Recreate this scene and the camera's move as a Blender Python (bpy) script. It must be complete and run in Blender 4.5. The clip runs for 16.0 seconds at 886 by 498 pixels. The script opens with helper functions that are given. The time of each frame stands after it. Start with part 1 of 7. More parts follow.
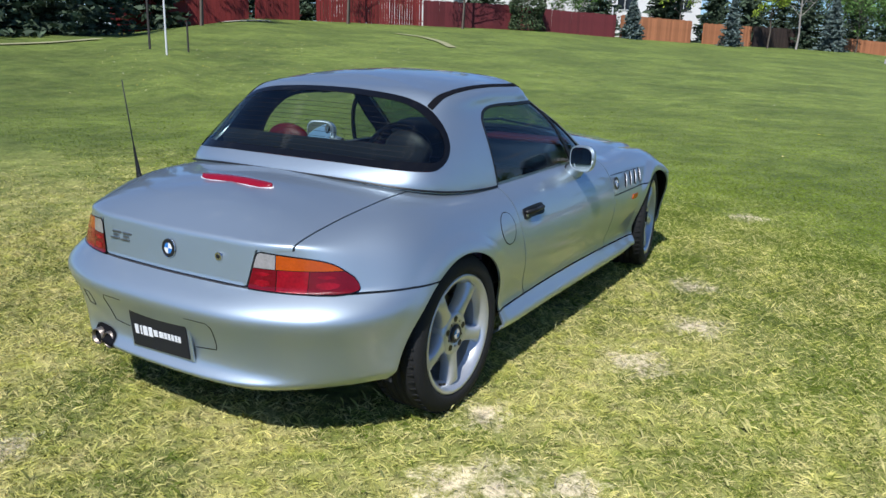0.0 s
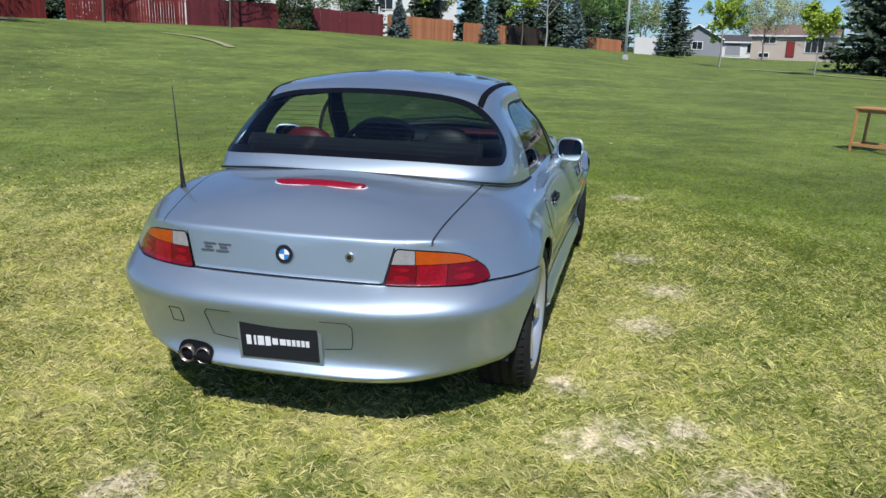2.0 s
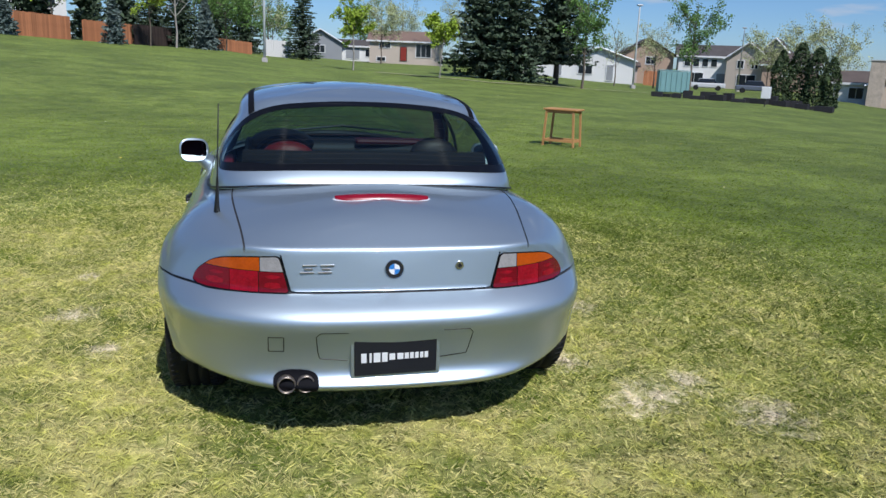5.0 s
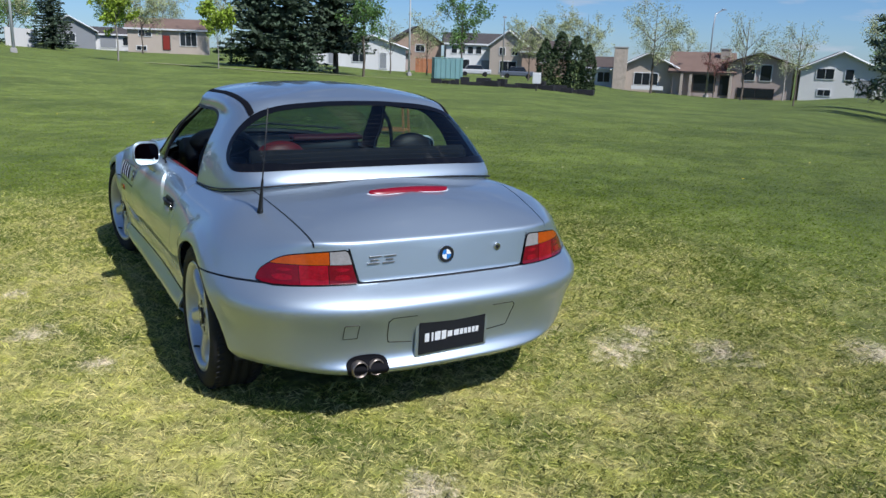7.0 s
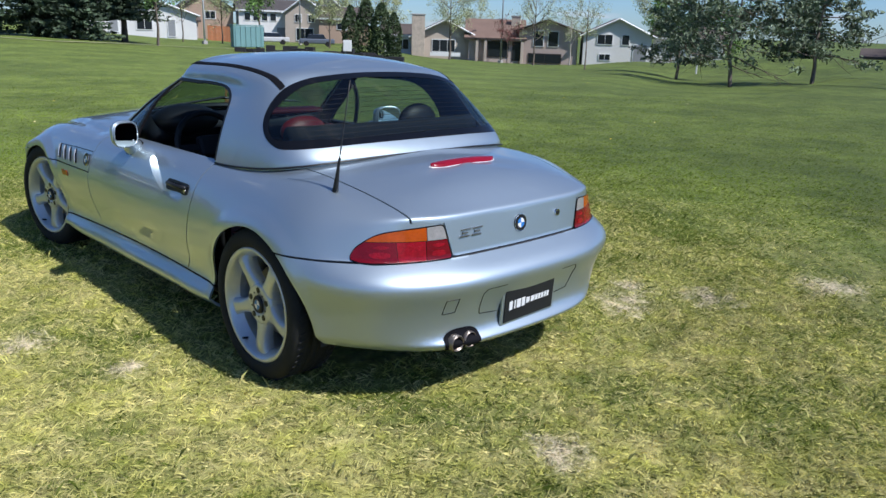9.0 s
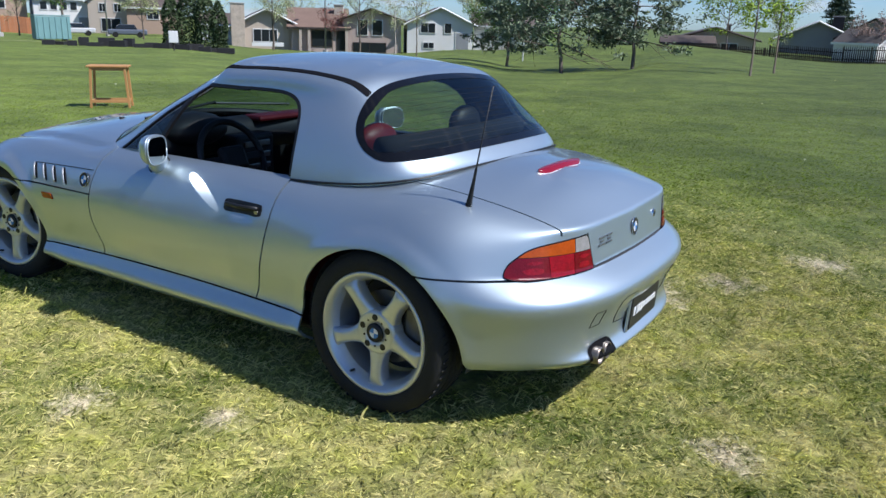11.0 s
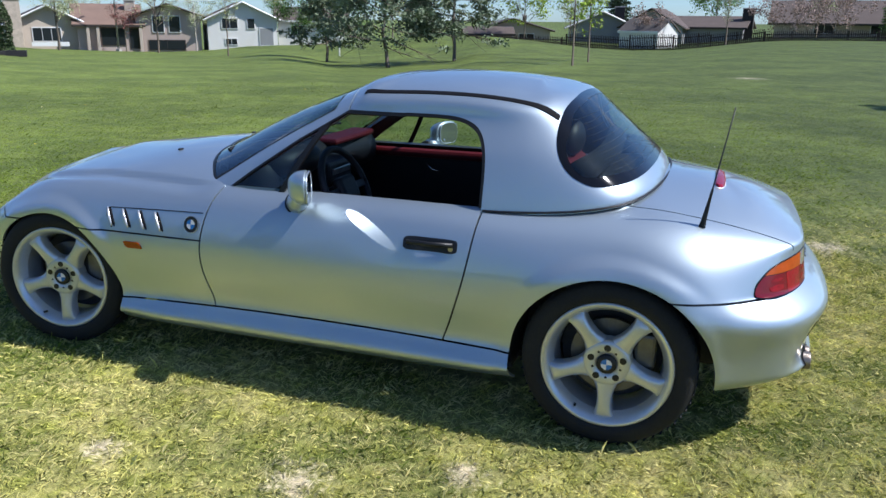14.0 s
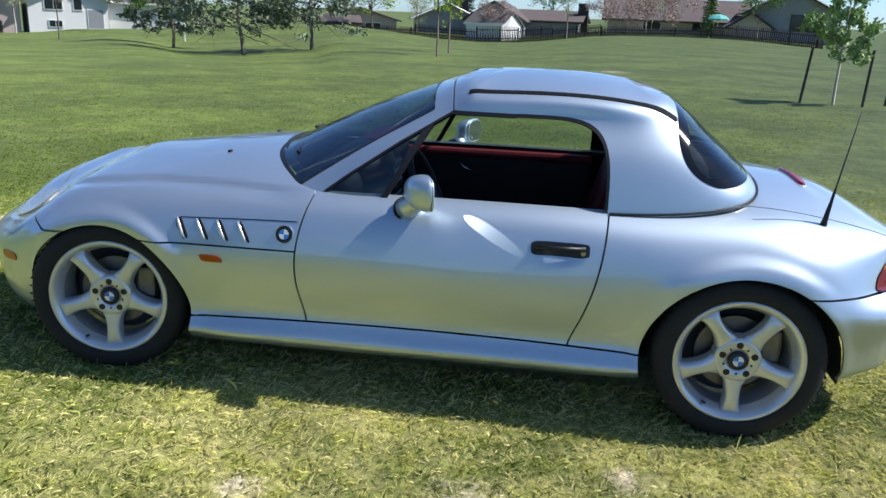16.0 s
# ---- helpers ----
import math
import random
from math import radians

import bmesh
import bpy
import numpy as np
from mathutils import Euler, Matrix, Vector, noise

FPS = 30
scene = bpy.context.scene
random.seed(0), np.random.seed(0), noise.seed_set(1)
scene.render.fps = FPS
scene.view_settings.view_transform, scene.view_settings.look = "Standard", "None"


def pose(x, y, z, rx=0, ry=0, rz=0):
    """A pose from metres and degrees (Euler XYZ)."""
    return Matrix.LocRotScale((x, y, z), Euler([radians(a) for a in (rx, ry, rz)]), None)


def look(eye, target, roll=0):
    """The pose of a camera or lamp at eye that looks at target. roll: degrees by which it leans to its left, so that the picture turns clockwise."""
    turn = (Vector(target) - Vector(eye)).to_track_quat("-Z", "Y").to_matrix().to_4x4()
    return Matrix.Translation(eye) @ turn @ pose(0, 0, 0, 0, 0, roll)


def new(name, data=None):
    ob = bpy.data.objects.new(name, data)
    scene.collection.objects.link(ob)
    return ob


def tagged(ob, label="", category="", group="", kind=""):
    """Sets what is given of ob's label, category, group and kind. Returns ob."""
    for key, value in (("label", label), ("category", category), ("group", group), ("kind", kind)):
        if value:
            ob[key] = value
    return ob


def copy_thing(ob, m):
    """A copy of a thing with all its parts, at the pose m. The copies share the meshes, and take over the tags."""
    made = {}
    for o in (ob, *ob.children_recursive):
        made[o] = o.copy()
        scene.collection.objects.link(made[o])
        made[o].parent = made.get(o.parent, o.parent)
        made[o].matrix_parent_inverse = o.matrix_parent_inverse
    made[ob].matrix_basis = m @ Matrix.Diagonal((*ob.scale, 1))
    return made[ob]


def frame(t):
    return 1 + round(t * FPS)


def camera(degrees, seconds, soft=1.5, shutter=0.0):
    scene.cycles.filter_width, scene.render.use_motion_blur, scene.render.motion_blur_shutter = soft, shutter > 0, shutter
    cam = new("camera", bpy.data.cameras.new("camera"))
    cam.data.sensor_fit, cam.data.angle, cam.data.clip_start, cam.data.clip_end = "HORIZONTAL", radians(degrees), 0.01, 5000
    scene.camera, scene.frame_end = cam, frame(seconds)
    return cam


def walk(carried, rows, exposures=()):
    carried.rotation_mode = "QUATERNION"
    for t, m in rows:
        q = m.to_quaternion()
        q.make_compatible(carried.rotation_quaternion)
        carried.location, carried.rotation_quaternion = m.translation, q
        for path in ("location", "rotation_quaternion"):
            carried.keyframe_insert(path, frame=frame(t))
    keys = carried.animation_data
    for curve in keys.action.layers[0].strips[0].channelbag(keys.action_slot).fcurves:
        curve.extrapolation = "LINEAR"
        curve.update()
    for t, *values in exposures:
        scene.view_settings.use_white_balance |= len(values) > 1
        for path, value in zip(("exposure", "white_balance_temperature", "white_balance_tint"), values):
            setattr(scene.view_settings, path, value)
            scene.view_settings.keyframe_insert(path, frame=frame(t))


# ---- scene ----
cam = camera(58.7, 16.0)
PATH = [
    (0, (2.239, -3.707, 1.393), (1.246, -2.049, 0.881), 1.6),
    (0.5, (1.988, -3.914, 1.388), (1.117, -2.187, 0.88), 1.5),
    (1, (1.692, -4.024, 1.374), (0.954, -2.236, 0.868), 1.5),
    (1.5, (1.435, -4.166, 1.381), (0.831, -2.326, 0.881), 1.4),
    (2, (1.195, -4.372, 1.381), (0.732, -2.492, 0.88), 1.3),
    (2.5, (0.912, -4.447, 1.363), (0.594, -2.536, 0.865), 1.3),
    (3, (0.65, -4.487, 1.38), (0.482, -2.556, 0.885), 1.3),
    (3.5, (0.346, -4.58, 1.386), (0.331, -2.642, 0.894), 1.4),
    (4, (0.082, -4.601, 1.378), (0.225, -2.666, 0.892), 1.5),
    (4.2, (-0.034, -4.591, 1.376), (0.172, -2.661, 0.893), 1.8),
    (6.3, (-1.115, -4.575, 1.418), (-0.342, -2.789, 0.957), 1.7),
    (6.5, (-1.237, -4.563, 1.411), (-0.413, -2.8, 0.948), 1.7),
    (7, (-1.493, -4.506, 1.412), (-0.541, -2.813, 0.934), 1.9),
    (7.5, (-1.704, -4.352, 1.384), (-0.629, -2.74, 0.89), 2.0),
    (8, (-1.901, -4.183, 1.396), (-0.721, -2.651, 0.884), 1.9),
    (8.5, (-2.167, -4.041, 1.397), (-0.903, -2.584, 0.868), 1.9),
    (9, (-2.365, -3.879, 1.388), (-1.026, -2.495, 0.85), 1.8),
    (9.2, (-2.435, -3.77, 1.381), (-1.066, -2.416, 0.839), 1.8),
    (11.3, (-3.001, -2.78, 1.406), (-1.364, -1.772, 0.857), 1.4),
    (11.5, (-3.039, -2.702, 1.411), (-1.386, -1.718, 0.864), 1.3),
    (12, (-3.178, -2.455, 1.422), (-1.49, -1.533, 0.876), 0.9),
    (12.5, (-3.254, -2.243, 1.422), (-1.53, -1.391, 0.874), 0.5),
    (13, (-3.252, -1.98, 1.435), (-1.495, -1.201, 0.883), 0.4),
    (13.5, (-3.354, -1.735, 1.452), (-1.565, -1.033, 0.899), 0.6),
    (14, (-3.455, -1.507, 1.472), (-1.64, -0.882, 0.913), 0.7),
    (14.5, (-3.482, -1.257, 1.46), (-1.641, -0.716, 0.896), 1.0),
    (15, (-3.483, -0.99, 1.476), (-1.619, -0.543, 0.905), 1.4),
    (15.5, (-3.56, -0.707, 1.484), (-1.675, -0.36, 0.91), 1.9),
    (16, (-3.595, -0.472, 1.479), (-1.695, -0.228, 0.904), 2.3),
]
walk(cam, [(t, look(eye, target, roll)) for t, eye, target, roll in PATH],
     exposures=[(0.0, 0.08, 5880, 12), (3.5, -0.14, 5880, 12), (7.0, -0.10, 5780, 13), (9.0, 0.08, 5820, 13), (12.5, 0.32, 5820, 13),
                (14.5, 0.49, 5900, 13), (16.0, 0.62, 5960, 13)])

# ---- world, sun, exposure ----
SUN_FROM = Vector((0.15, -0.79, 0.97)).normalized()
world = bpy.data.worlds.new("sky")
scene.world = world
world.use_nodes = True
wn, wl = world.node_tree.nodes, world.node_tree.links
wn.clear()
w_out = wn.new("ShaderNodeOutputWorld")
w_bg = wn.new("ShaderNodeBackground")
w_bg.inputs["Strength"].default_value = 0.092
w_sky = wn.new("ShaderNodeTexSky")
w_sky.sky_type = "NISHITA"
w_sky.sun_disc = False
w_sky.sun_elevation = math.asin(SUN_FROM.z)
w_sky.sun_rotation = math.atan2(SUN_FROM.x, SUN_FROM.y)
w_sky.altitude, w_sky.air_density, w_sky.dust_density, w_sky.ozone_density = 1000, 0.90, 0.65, 4.0
w_tint = wn.new("ShaderNodeVectorMath")
w_tint.operation = "MULTIPLY"
w_tint.inputs[1].default_value = (0.80, 0.95, 1.08)
wl.new(w_sky.outputs[0], w_tint.inputs[0])
# a few small fair-weather clouds low over the houses
w_co, w_map = wn.new("ShaderNodeTexCoord"), wn.new("ShaderNodeMapping")
w_map.inputs["Scale"].default_value = (3.2, 3.2, 15.0)
w_cloud = wn.new("ShaderNodeTexNoise")
w_cloud.inputs["Scale"].default_value, w_cloud.inputs["Detail"].default_value = 2.4, 6.0
wl.new(w_co.outputs["Generated"], w_map.inputs[0])
wl.new(w_map.outputs[0], w_cloud.inputs["Vector"])
w_ramp = wn.new("ShaderNodeMapRange")
w_ramp.inputs["From Min"].default_value, w_ramp.inputs["From Max"].default_value = 0.60, 0.74
w_ramp.inputs["To Max"].default_value = 0.8
wl.new(w_cloud.outputs[0], w_ramp.inputs["Value"])
w_mix = wn.new("ShaderNodeMix")
w_mix.data_type = "RGBA"
w_mix.inputs["B"].default_value = (6.5, 6.7, 7.0, 1)
wl.new(w_ramp.outputs[0], w_mix.inputs["Factor"])
wl.new(w_tint.outputs[0], w_mix.inputs["A"])
wl.new(w_mix.outputs["Result"], w_bg.inputs[0])
wl.new(w_bg.outputs[0], w_out.inputs[0])

sun = new("sun", bpy.data.lights.new("sun", "SUN"))
sun.data.energy, sun.data.angle, sun.data.color = 4.7, radians(0.55), (1.0, 0.95, 0.86)
sun.matrix_world = look(SUN_FROM * 60, (0, 0, 0))

# ---- materials ----
MATS = {}


def material(name, colour, rough=0.6, metal=0.0, spread=0.12, scale=6.0, fine=60.0, bump=0.0, coat=0.0, island=0.0,
             transmission=0.0, ior=1.45, spec=0.5, alpha=1.0, emit=0.0, object_random=0.0, second=None, mix=(0.45, 0.6)):
    """A surface with colour that varies at two scales, fine relief, and wear in its gloss."""
    if name in MATS:
        return MATS[name]
    m = bpy.data.materials.new(name)
    m.use_nodes = True
    n, l = m.node_tree.nodes, m.node_tree.links
    b = n["Principled BSDF"]
    b.inputs["Base Color"].default_value = (*colour, 1)
    b.inputs["Roughness"].default_value = rough
    b.inputs["Metallic"].default_value = metal
    b.inputs["Coat Weight"].default_value = coat
    b.inputs["Coat Roughness"].default_value = 0.03
    b.inputs["Transmission Weight"].default_value = transmission
    b.inputs["IOR"].default_value = ior
    b.inputs["Specular IOR Level"].default_value = spec
    b.inputs["Alpha"].default_value = alpha
    if emit:
        b.inputs["Emission Color"].default_value = (*colour, 1)
        b.inputs["Emission Strength"].default_value = emit
    co = n.new("ShaderNodeTexCoord")
    big, small = n.new("ShaderNodeTexNoise"), n.new("ShaderNodeTexNoise")
    for tex, s, d in ((big, scale, 3.0), (small, fine, 4.0)):
        tex.inputs["Scale"].default_value, tex.inputs["Detail"].default_value = s, d
        l.new(co.outputs["Object"], tex.inputs["Vector"])
    if spread or island or object_random or second:
        add = n.new("ShaderNodeMath")
        add.operation = "ADD"
        l.new(big.outputs[0], add.inputs[0])
        l.new(small.outputs[0], add.inputs[1])
        ran = n.new("ShaderNodeMapRange")
        ran.inputs["From Min"].default_value, ran.inputs["From Max"].default_value = 0.6, 1.4
        ran.inputs["To Min"].default_value, ran.inputs["To Max"].default_value = 1 - spread, 1 + spread
        l.new(add.outputs[0], ran.inputs["Value"])
        value = ran.outputs[0]
        if island:
            geo = n.new("ShaderNodeNewGeometry")
            r2 = n.new("ShaderNodeMapRange")
            r2.inputs["To Min"].default_value, r2.inputs["To Max"].default_value = 1 - island, 1 + island
            l.new(geo.outputs["Random Per Island"], r2.inputs["Value"])
            mul = n.new("ShaderNodeMath")
            mul.operation = "MULTIPLY"
            l.new(value, mul.inputs[0])
            l.new(r2.outputs[0], mul.inputs[1])
            value = mul.outputs[0]
        if object_random:
            inf = n.new("ShaderNodeObjectInfo")
            r3 = n.new("ShaderNodeMapRange")
            r3.inputs["To Min"].default_value, r3.inputs["To Max"].default_value = 1 - object_random, 1 + object_random
            l.new(inf.outputs["Random"], r3.inputs["Value"])
            mul = n.new("ShaderNodeMath")
            mul.operation = "MULTIPLY"
            l.new(value, mul.inputs[0])
            l.new(r3.outputs[0], mul.inputs[1])
            value = mul.outputs[0]
        scl = n.new("ShaderNodeVectorMath")
        scl.operation = "SCALE"
        scl.inputs[0].default_value = colour
        if second:
            mx = n.new("ShaderNodeMix")
            mx.data_type = "RGBA"
            mx.inputs["A"].default_value, mx.inputs["B"].default_value = (*colour, 1), (*second, 1)
            r4 = n.new("ShaderNodeMapRange")
            r4.inputs["From Min"].default_value, r4.inputs["From Max"].default_value = mix
            l.new(big.outputs[0], r4.inputs["Value"])
            l.new(r4.outputs[0], mx.inputs["Factor"])
            l.new(mx.outputs["Result"], scl.inputs[0])
        l.new(value, scl.inputs["Scale"])
        l.new(scl.outputs[0], b.inputs["Base Color"])
    if bump:
        bp = n.new("ShaderNodeBump")
        bp.inputs["Strength"].default_value, bp.inputs["Distance"].default_value = bump, 0.01
        l.new(small.outputs[0], bp.inputs["Height"])
        l.new(bp.outputs[0], b.inputs["Normal"])
    MATS[name] = m
    return m


PAINT = material("silver_paint", (0.470, 0.545, 0.600), rough=0.45, metal=0.82, spread=0.03, scale=2.0, fine=900.0, coat=1.0)
PAINT.node_tree.nodes["Principled BSDF"].inputs["Coat IOR"].default_value = 1.65
STRIP = material("matt_black_strip", (0.006, 0.006, 0.008), rough=0.75, spread=0.2, spec=0.15)
FRIT = material("black_glass_border", (0.006, 0.006, 0.007), rough=0.08, spread=0.1)
# near-black: shade behind the panel gaps, also the liners and underbody
PAINT_IN = material("gap_shade_and_underside", (0.035, 0.035, 0.04), rough=0.7, spread=0.2)
BLACK = material("black_plastic", (0.012, 0.012, 0.013), rough=0.45, spread=0.2)
RUBBER = material("tyre_rubber", (0.014, 0.014, 0.014), rough=0.8, spread=0.25, fine=120, bump=0.2)
SEAL = material("black_rubber_seal", (0.008, 0.008, 0.009), rough=0.5, spread=0.2)
ALLOY = material("alloy_wheel", (0.62, 0.63, 0.64), rough=0.32, metal=0.6, spread=0.05, coat=0.4)
STEEL = material("brushed_steel", (0.38, 0.37, 0.36), rough=0.35, metal=1.0, spread=0.15)
DISC = material("brake_disc", (0.18, 0.17, 0.16), rough=0.45, metal=0.9, spread=0.2)
EXHAUST = material("sooty_exhaust_steel", (0.30, 0.25, 0.21), rough=0.38, metal=0.85, spread=0.25)
CHROME = material("chrome", (0.75, 0.75, 0.77), rough=0.08, metal=1.0, spread=0.0)
MIRROR = material("mirror_glass", (0.60, 0.66, 0.66), rough=0.01, metal=1.0, spread=0.0)
LENS_RED = material("red_lens", (0.27, 0.002, 0.010), rough=0.2, spread=0.35, scale=22, fine=110, spec=0.3, coat=0.35, bump=0.25)
LENS_DEEP = material("deep_red_lens", (0.15, 0.001, 0.006), rough=0.2, spread=0.18, scale=26, fine=160, spec=0.3, coat=0.4, bump=0.2)
LAMP_RIM = material("bright_lamp_rim", (0.78, 0.78, 0.80), rough=0.35, metal=0.3, spread=0.03)
STOP_RED = material("brake_lens", (0.24, 0.004, 0.016), rough=0.25, spread=0.15, scale=30, fine=200, spec=0.3, coat=0.3)
LENS_AMBER = material("amber_lens", (0.42, 0.068, 0.002), rough=0.2, spread=0.2, scale=30, fine=150, spec=0.3, coat=0.35, bump=0.15)
LENS_WHITE = material("clear_lens", (0.30, 0.285, 0.275), rough=0.15, spread=0.2, scale=40, fine=150, coat=1.0, bump=0.2)
LEATHER_RED = material("red_leather", (0.14, 0.012, 0.016), rough=0.45, spread=0.15, fine=200, bump=0.1)
LEATHER_BLACK = material("black_leather", (0.018, 0.018, 0.02), rough=0.5, spread=0.2, fine=200, bump=0.1)
CARPET = material("black_carpet", (0.012, 0.012, 0.013), rough=0.95, spread=0.3, fine=300)
BADGE_BLUE = material("badge_blue", (0.04, 0.2, 0.55), rough=0.2, spread=0.02, coat=1.0)
BADGE_WHITE = material("badge_white", (0.8, 0.8, 0.8), rough=0.2, spread=0.02, coat=1.0)
PLATE_BLACK = material("plate_black", (0.015, 0.016, 0.022), rough=0.35, spread=0.1)
PLATE_WHITE = material("plate_white", (0.8, 0.8, 0.8), rough=0.5, spread=0.05)


def glass_material(name, tint, clear, rough=0.0, least=0.08):
    """A thin tinted pane: part of the light goes straight through, the rest is mirrored by Fresnel."""
    m = bpy.data.materials.new(name)
    m.use_nodes = True
    n, l = m.node_tree.nodes, m.node_tree.links
    n.clear()
    out, mix = n.new("ShaderNodeOutputMaterial"), n.new("ShaderNodeMixShader")
    tr, gl, lw = n.new("ShaderNodeBsdfTransparent"), n.new("ShaderNodeBsdfGlossy"), n.new("ShaderNodeLayerWeight")
    power, fr = n.new("ShaderNodeMath"), n.new("ShaderNodeMath")
    tr.inputs["Color"].default_value = (*[c * clear for c in tint], 1)
    gl.inputs["Roughness"].default_value = rough
    # Schlick's curve, alike from both sides of the thin pane
    lw.inputs["Blend"].default_value = 0.5
    power.operation, fr.operation = "POWER", "MULTIPLY_ADD"
    power.inputs[1].default_value, fr.inputs[1].default_value, fr.inputs[2].default_value = 5.0, 1 - least, least
    l.new(lw.outputs["Facing"], power.inputs[0])
    l.new(power.outputs[0], fr.inputs[0])
    l.new(fr.outputs[0], mix.inputs[0])
    l.new(tr.outputs[0], mix.inputs[1])
    l.new(gl.outputs[0], mix.inputs[2])
    l.new(mix.outputs[0], out.inputs[0])
    return m


GLASS = glass_material("window_glass", (0.86, 0.96, 0.92), 0.82)
GLASS_SCREEN = glass_material("windscreen_glass", (0.62, 0.84, 0.92), 0.55, 0.0, 0.20)
GLASS_REAR = glass_material("rear_window_glass", (0.86, 0.96, 0.92), 0.76)

# ---- mesh tools ----
def mesh_object(name, verts, faces, mat=None, parent=None, label="", smooth=True):
    me = bpy.data.meshes.new(name)
    me.from_pydata([tuple(float(c) for c in v) for v in verts], [], [tuple(int(i) for i in f) for f in faces])
    if mat:
        me.materials.append(mat)
    if smooth:
        me.shade_smooth()
    ob = new(name, me)
    if parent:
        ob.parent = parent
    if label:
        tagged(ob, label=label)
    return ob


def part(name, bm, mat, parent=None, label="", smooth=False):
    me = bpy.data.meshes.new(name)
    bm.to_mesh(me)
    bm.free()
    if mat:
        me.materials.append(mat)
    if smooth:
        me.shade_smooth()
    ob = new(name, me)
    if parent:
        ob.parent = parent
    if label:
        tagged(ob, label=label)
    return ob


def thing(name, m, label, category, group="", kind=""):
    ob = new(name)
    ob.empty_display_size = 0.2
    ob.matrix_world = m
    return tagged(ob, label, category, group, kind)


def box(bm, size, at=(0, 0, 0), bevel=0.0, turn=None):
    g = bmesh.ops.create_cube(bm, size=1.0)
    m = Matrix.Translation(at) @ (turn if turn else Matrix()) @ Matrix.Diagonal((*size, 1))
    bmesh.ops.transform(bm, matrix=m, verts=g["verts"])
    if bevel:
        es = list({e for v in g["verts"] for e in v.link_edges})
        bmesh.ops.bevel(bm, geom=es, offset=bevel, segments=2, affect="EDGES", profile=0.5)
    return bm


def boxed(size, at=(0, 0, 0), bevel=0.0, turn=None):
    return box(bmesh.new(), size, at, bevel, turn)


def rod(bm, a, b, r0, r1=None, sides=8, caps=True):
    a, b = Vector(a), Vector(b)
    r1 = r0 if r1 is None else r1
    d = b - a
    m = Matrix.Translation((a + b) / 2) @ d.to_track_quat("Z", "Y").to_matrix().to_4x4()
    bmesh.ops.create_cone(bm, cap_ends=caps, segments=sides, radius1=r0, radius2=r1, depth=d.length, matrix=m)
    return bm


def rodded(a, b, r0, r1=None, sides=8):
    return rod(bmesh.new(), a, b, r0, r1, sides)


def lathe(profile, segments=48, axis="X"):
    """A turned bmesh from (along, radius) pairs, round the x axis."""
    bm = bmesh.new()
    rings = []
    for along, r in profile:
        rings.append([bm.verts.new((along, r * math.cos(t), r * math.sin(t)))
                      for t in (2 * math.pi * k / segments for k in range(segments))])
    for a, b in zip(rings, rings[1:]):
        for k in range(segments):
            q = (k + 1) % segments
            bm.faces.new((a[k], a[q], b[q], b[k]))
    return bm


def tube(points, r, sides=6, name="tube"):
    """A bmesh tube along points."""
    bm = bmesh.new()
    pts = [Vector(p) for p in points]
    rings = []
    for i, p in enumerate(pts):
        d = (pts[min(i + 1, len(pts) - 1)] - pts[max(i - 1, 0)]).normalized()
        side = d.cross(Vector((0, 0, 1)))
        side = side.normalized() if side.length > 1e-4 else Vector((1, 0, 0))
        up = side.cross(d)
        rr = r[i] if isinstance(r, (list, tuple)) else r
        rings.append([bm.verts.new(p + rr * (math.cos(t) * side + math.sin(t) * up))
                      for t in (2 * math.pi * k / sides for k in range(sides))])
    for a, b in zip(rings, rings[1:]):
        for k in range(sides):
            q = (k + 1) % sides
            bm.faces.new((a[k], a[q], b[q], b[k]))
    bm.faces.new(rings[0][::-1])
    bm.faces.new(rings[-1])
    return bm


def cubic(knots, values, at):
    """A natural cubic spline through values at knots."""
    t, y, n = np.asarray(knots, float), np.asarray(values, float), len(knots)
    h = np.diff(t)
    a, r = np.eye(n), np.zeros((n,) + y.shape[1:])
    slope = np.diff(y, axis=0) / h.reshape(-1, *[1] * (y.ndim - 1))
    for i in range(1, n - 1):
        a[i, i - 1 : i + 2] = h[i - 1], 2 * (h[i - 1] + h[i]), h[i]
        r[i] = 6 * (slope[i] - slope[i - 1])
    m = np.linalg.solve(a, r)
    k = np.clip(np.searchsorted(t, at, side="right") - 1, 0, n - 2)
    w = (np.asarray(at) - t[k])
    shape = (-1,) + (1,) * (y.ndim - 1)
    w, hk = w.reshape(shape), h[k].reshape(shape)
    return y[k] + w * (slope[k] - hk * (2 * m[k] + m[k + 1]) / 6) + w**2 * m[k] / 2 + w**3 * (m[k + 1] - m[k]) / (6 * hk)


def smoothstep(a, b, x):
    t = np.clip((x - a) / (b - a), 0, 1)
    return t * t * (3 - 2 * t)


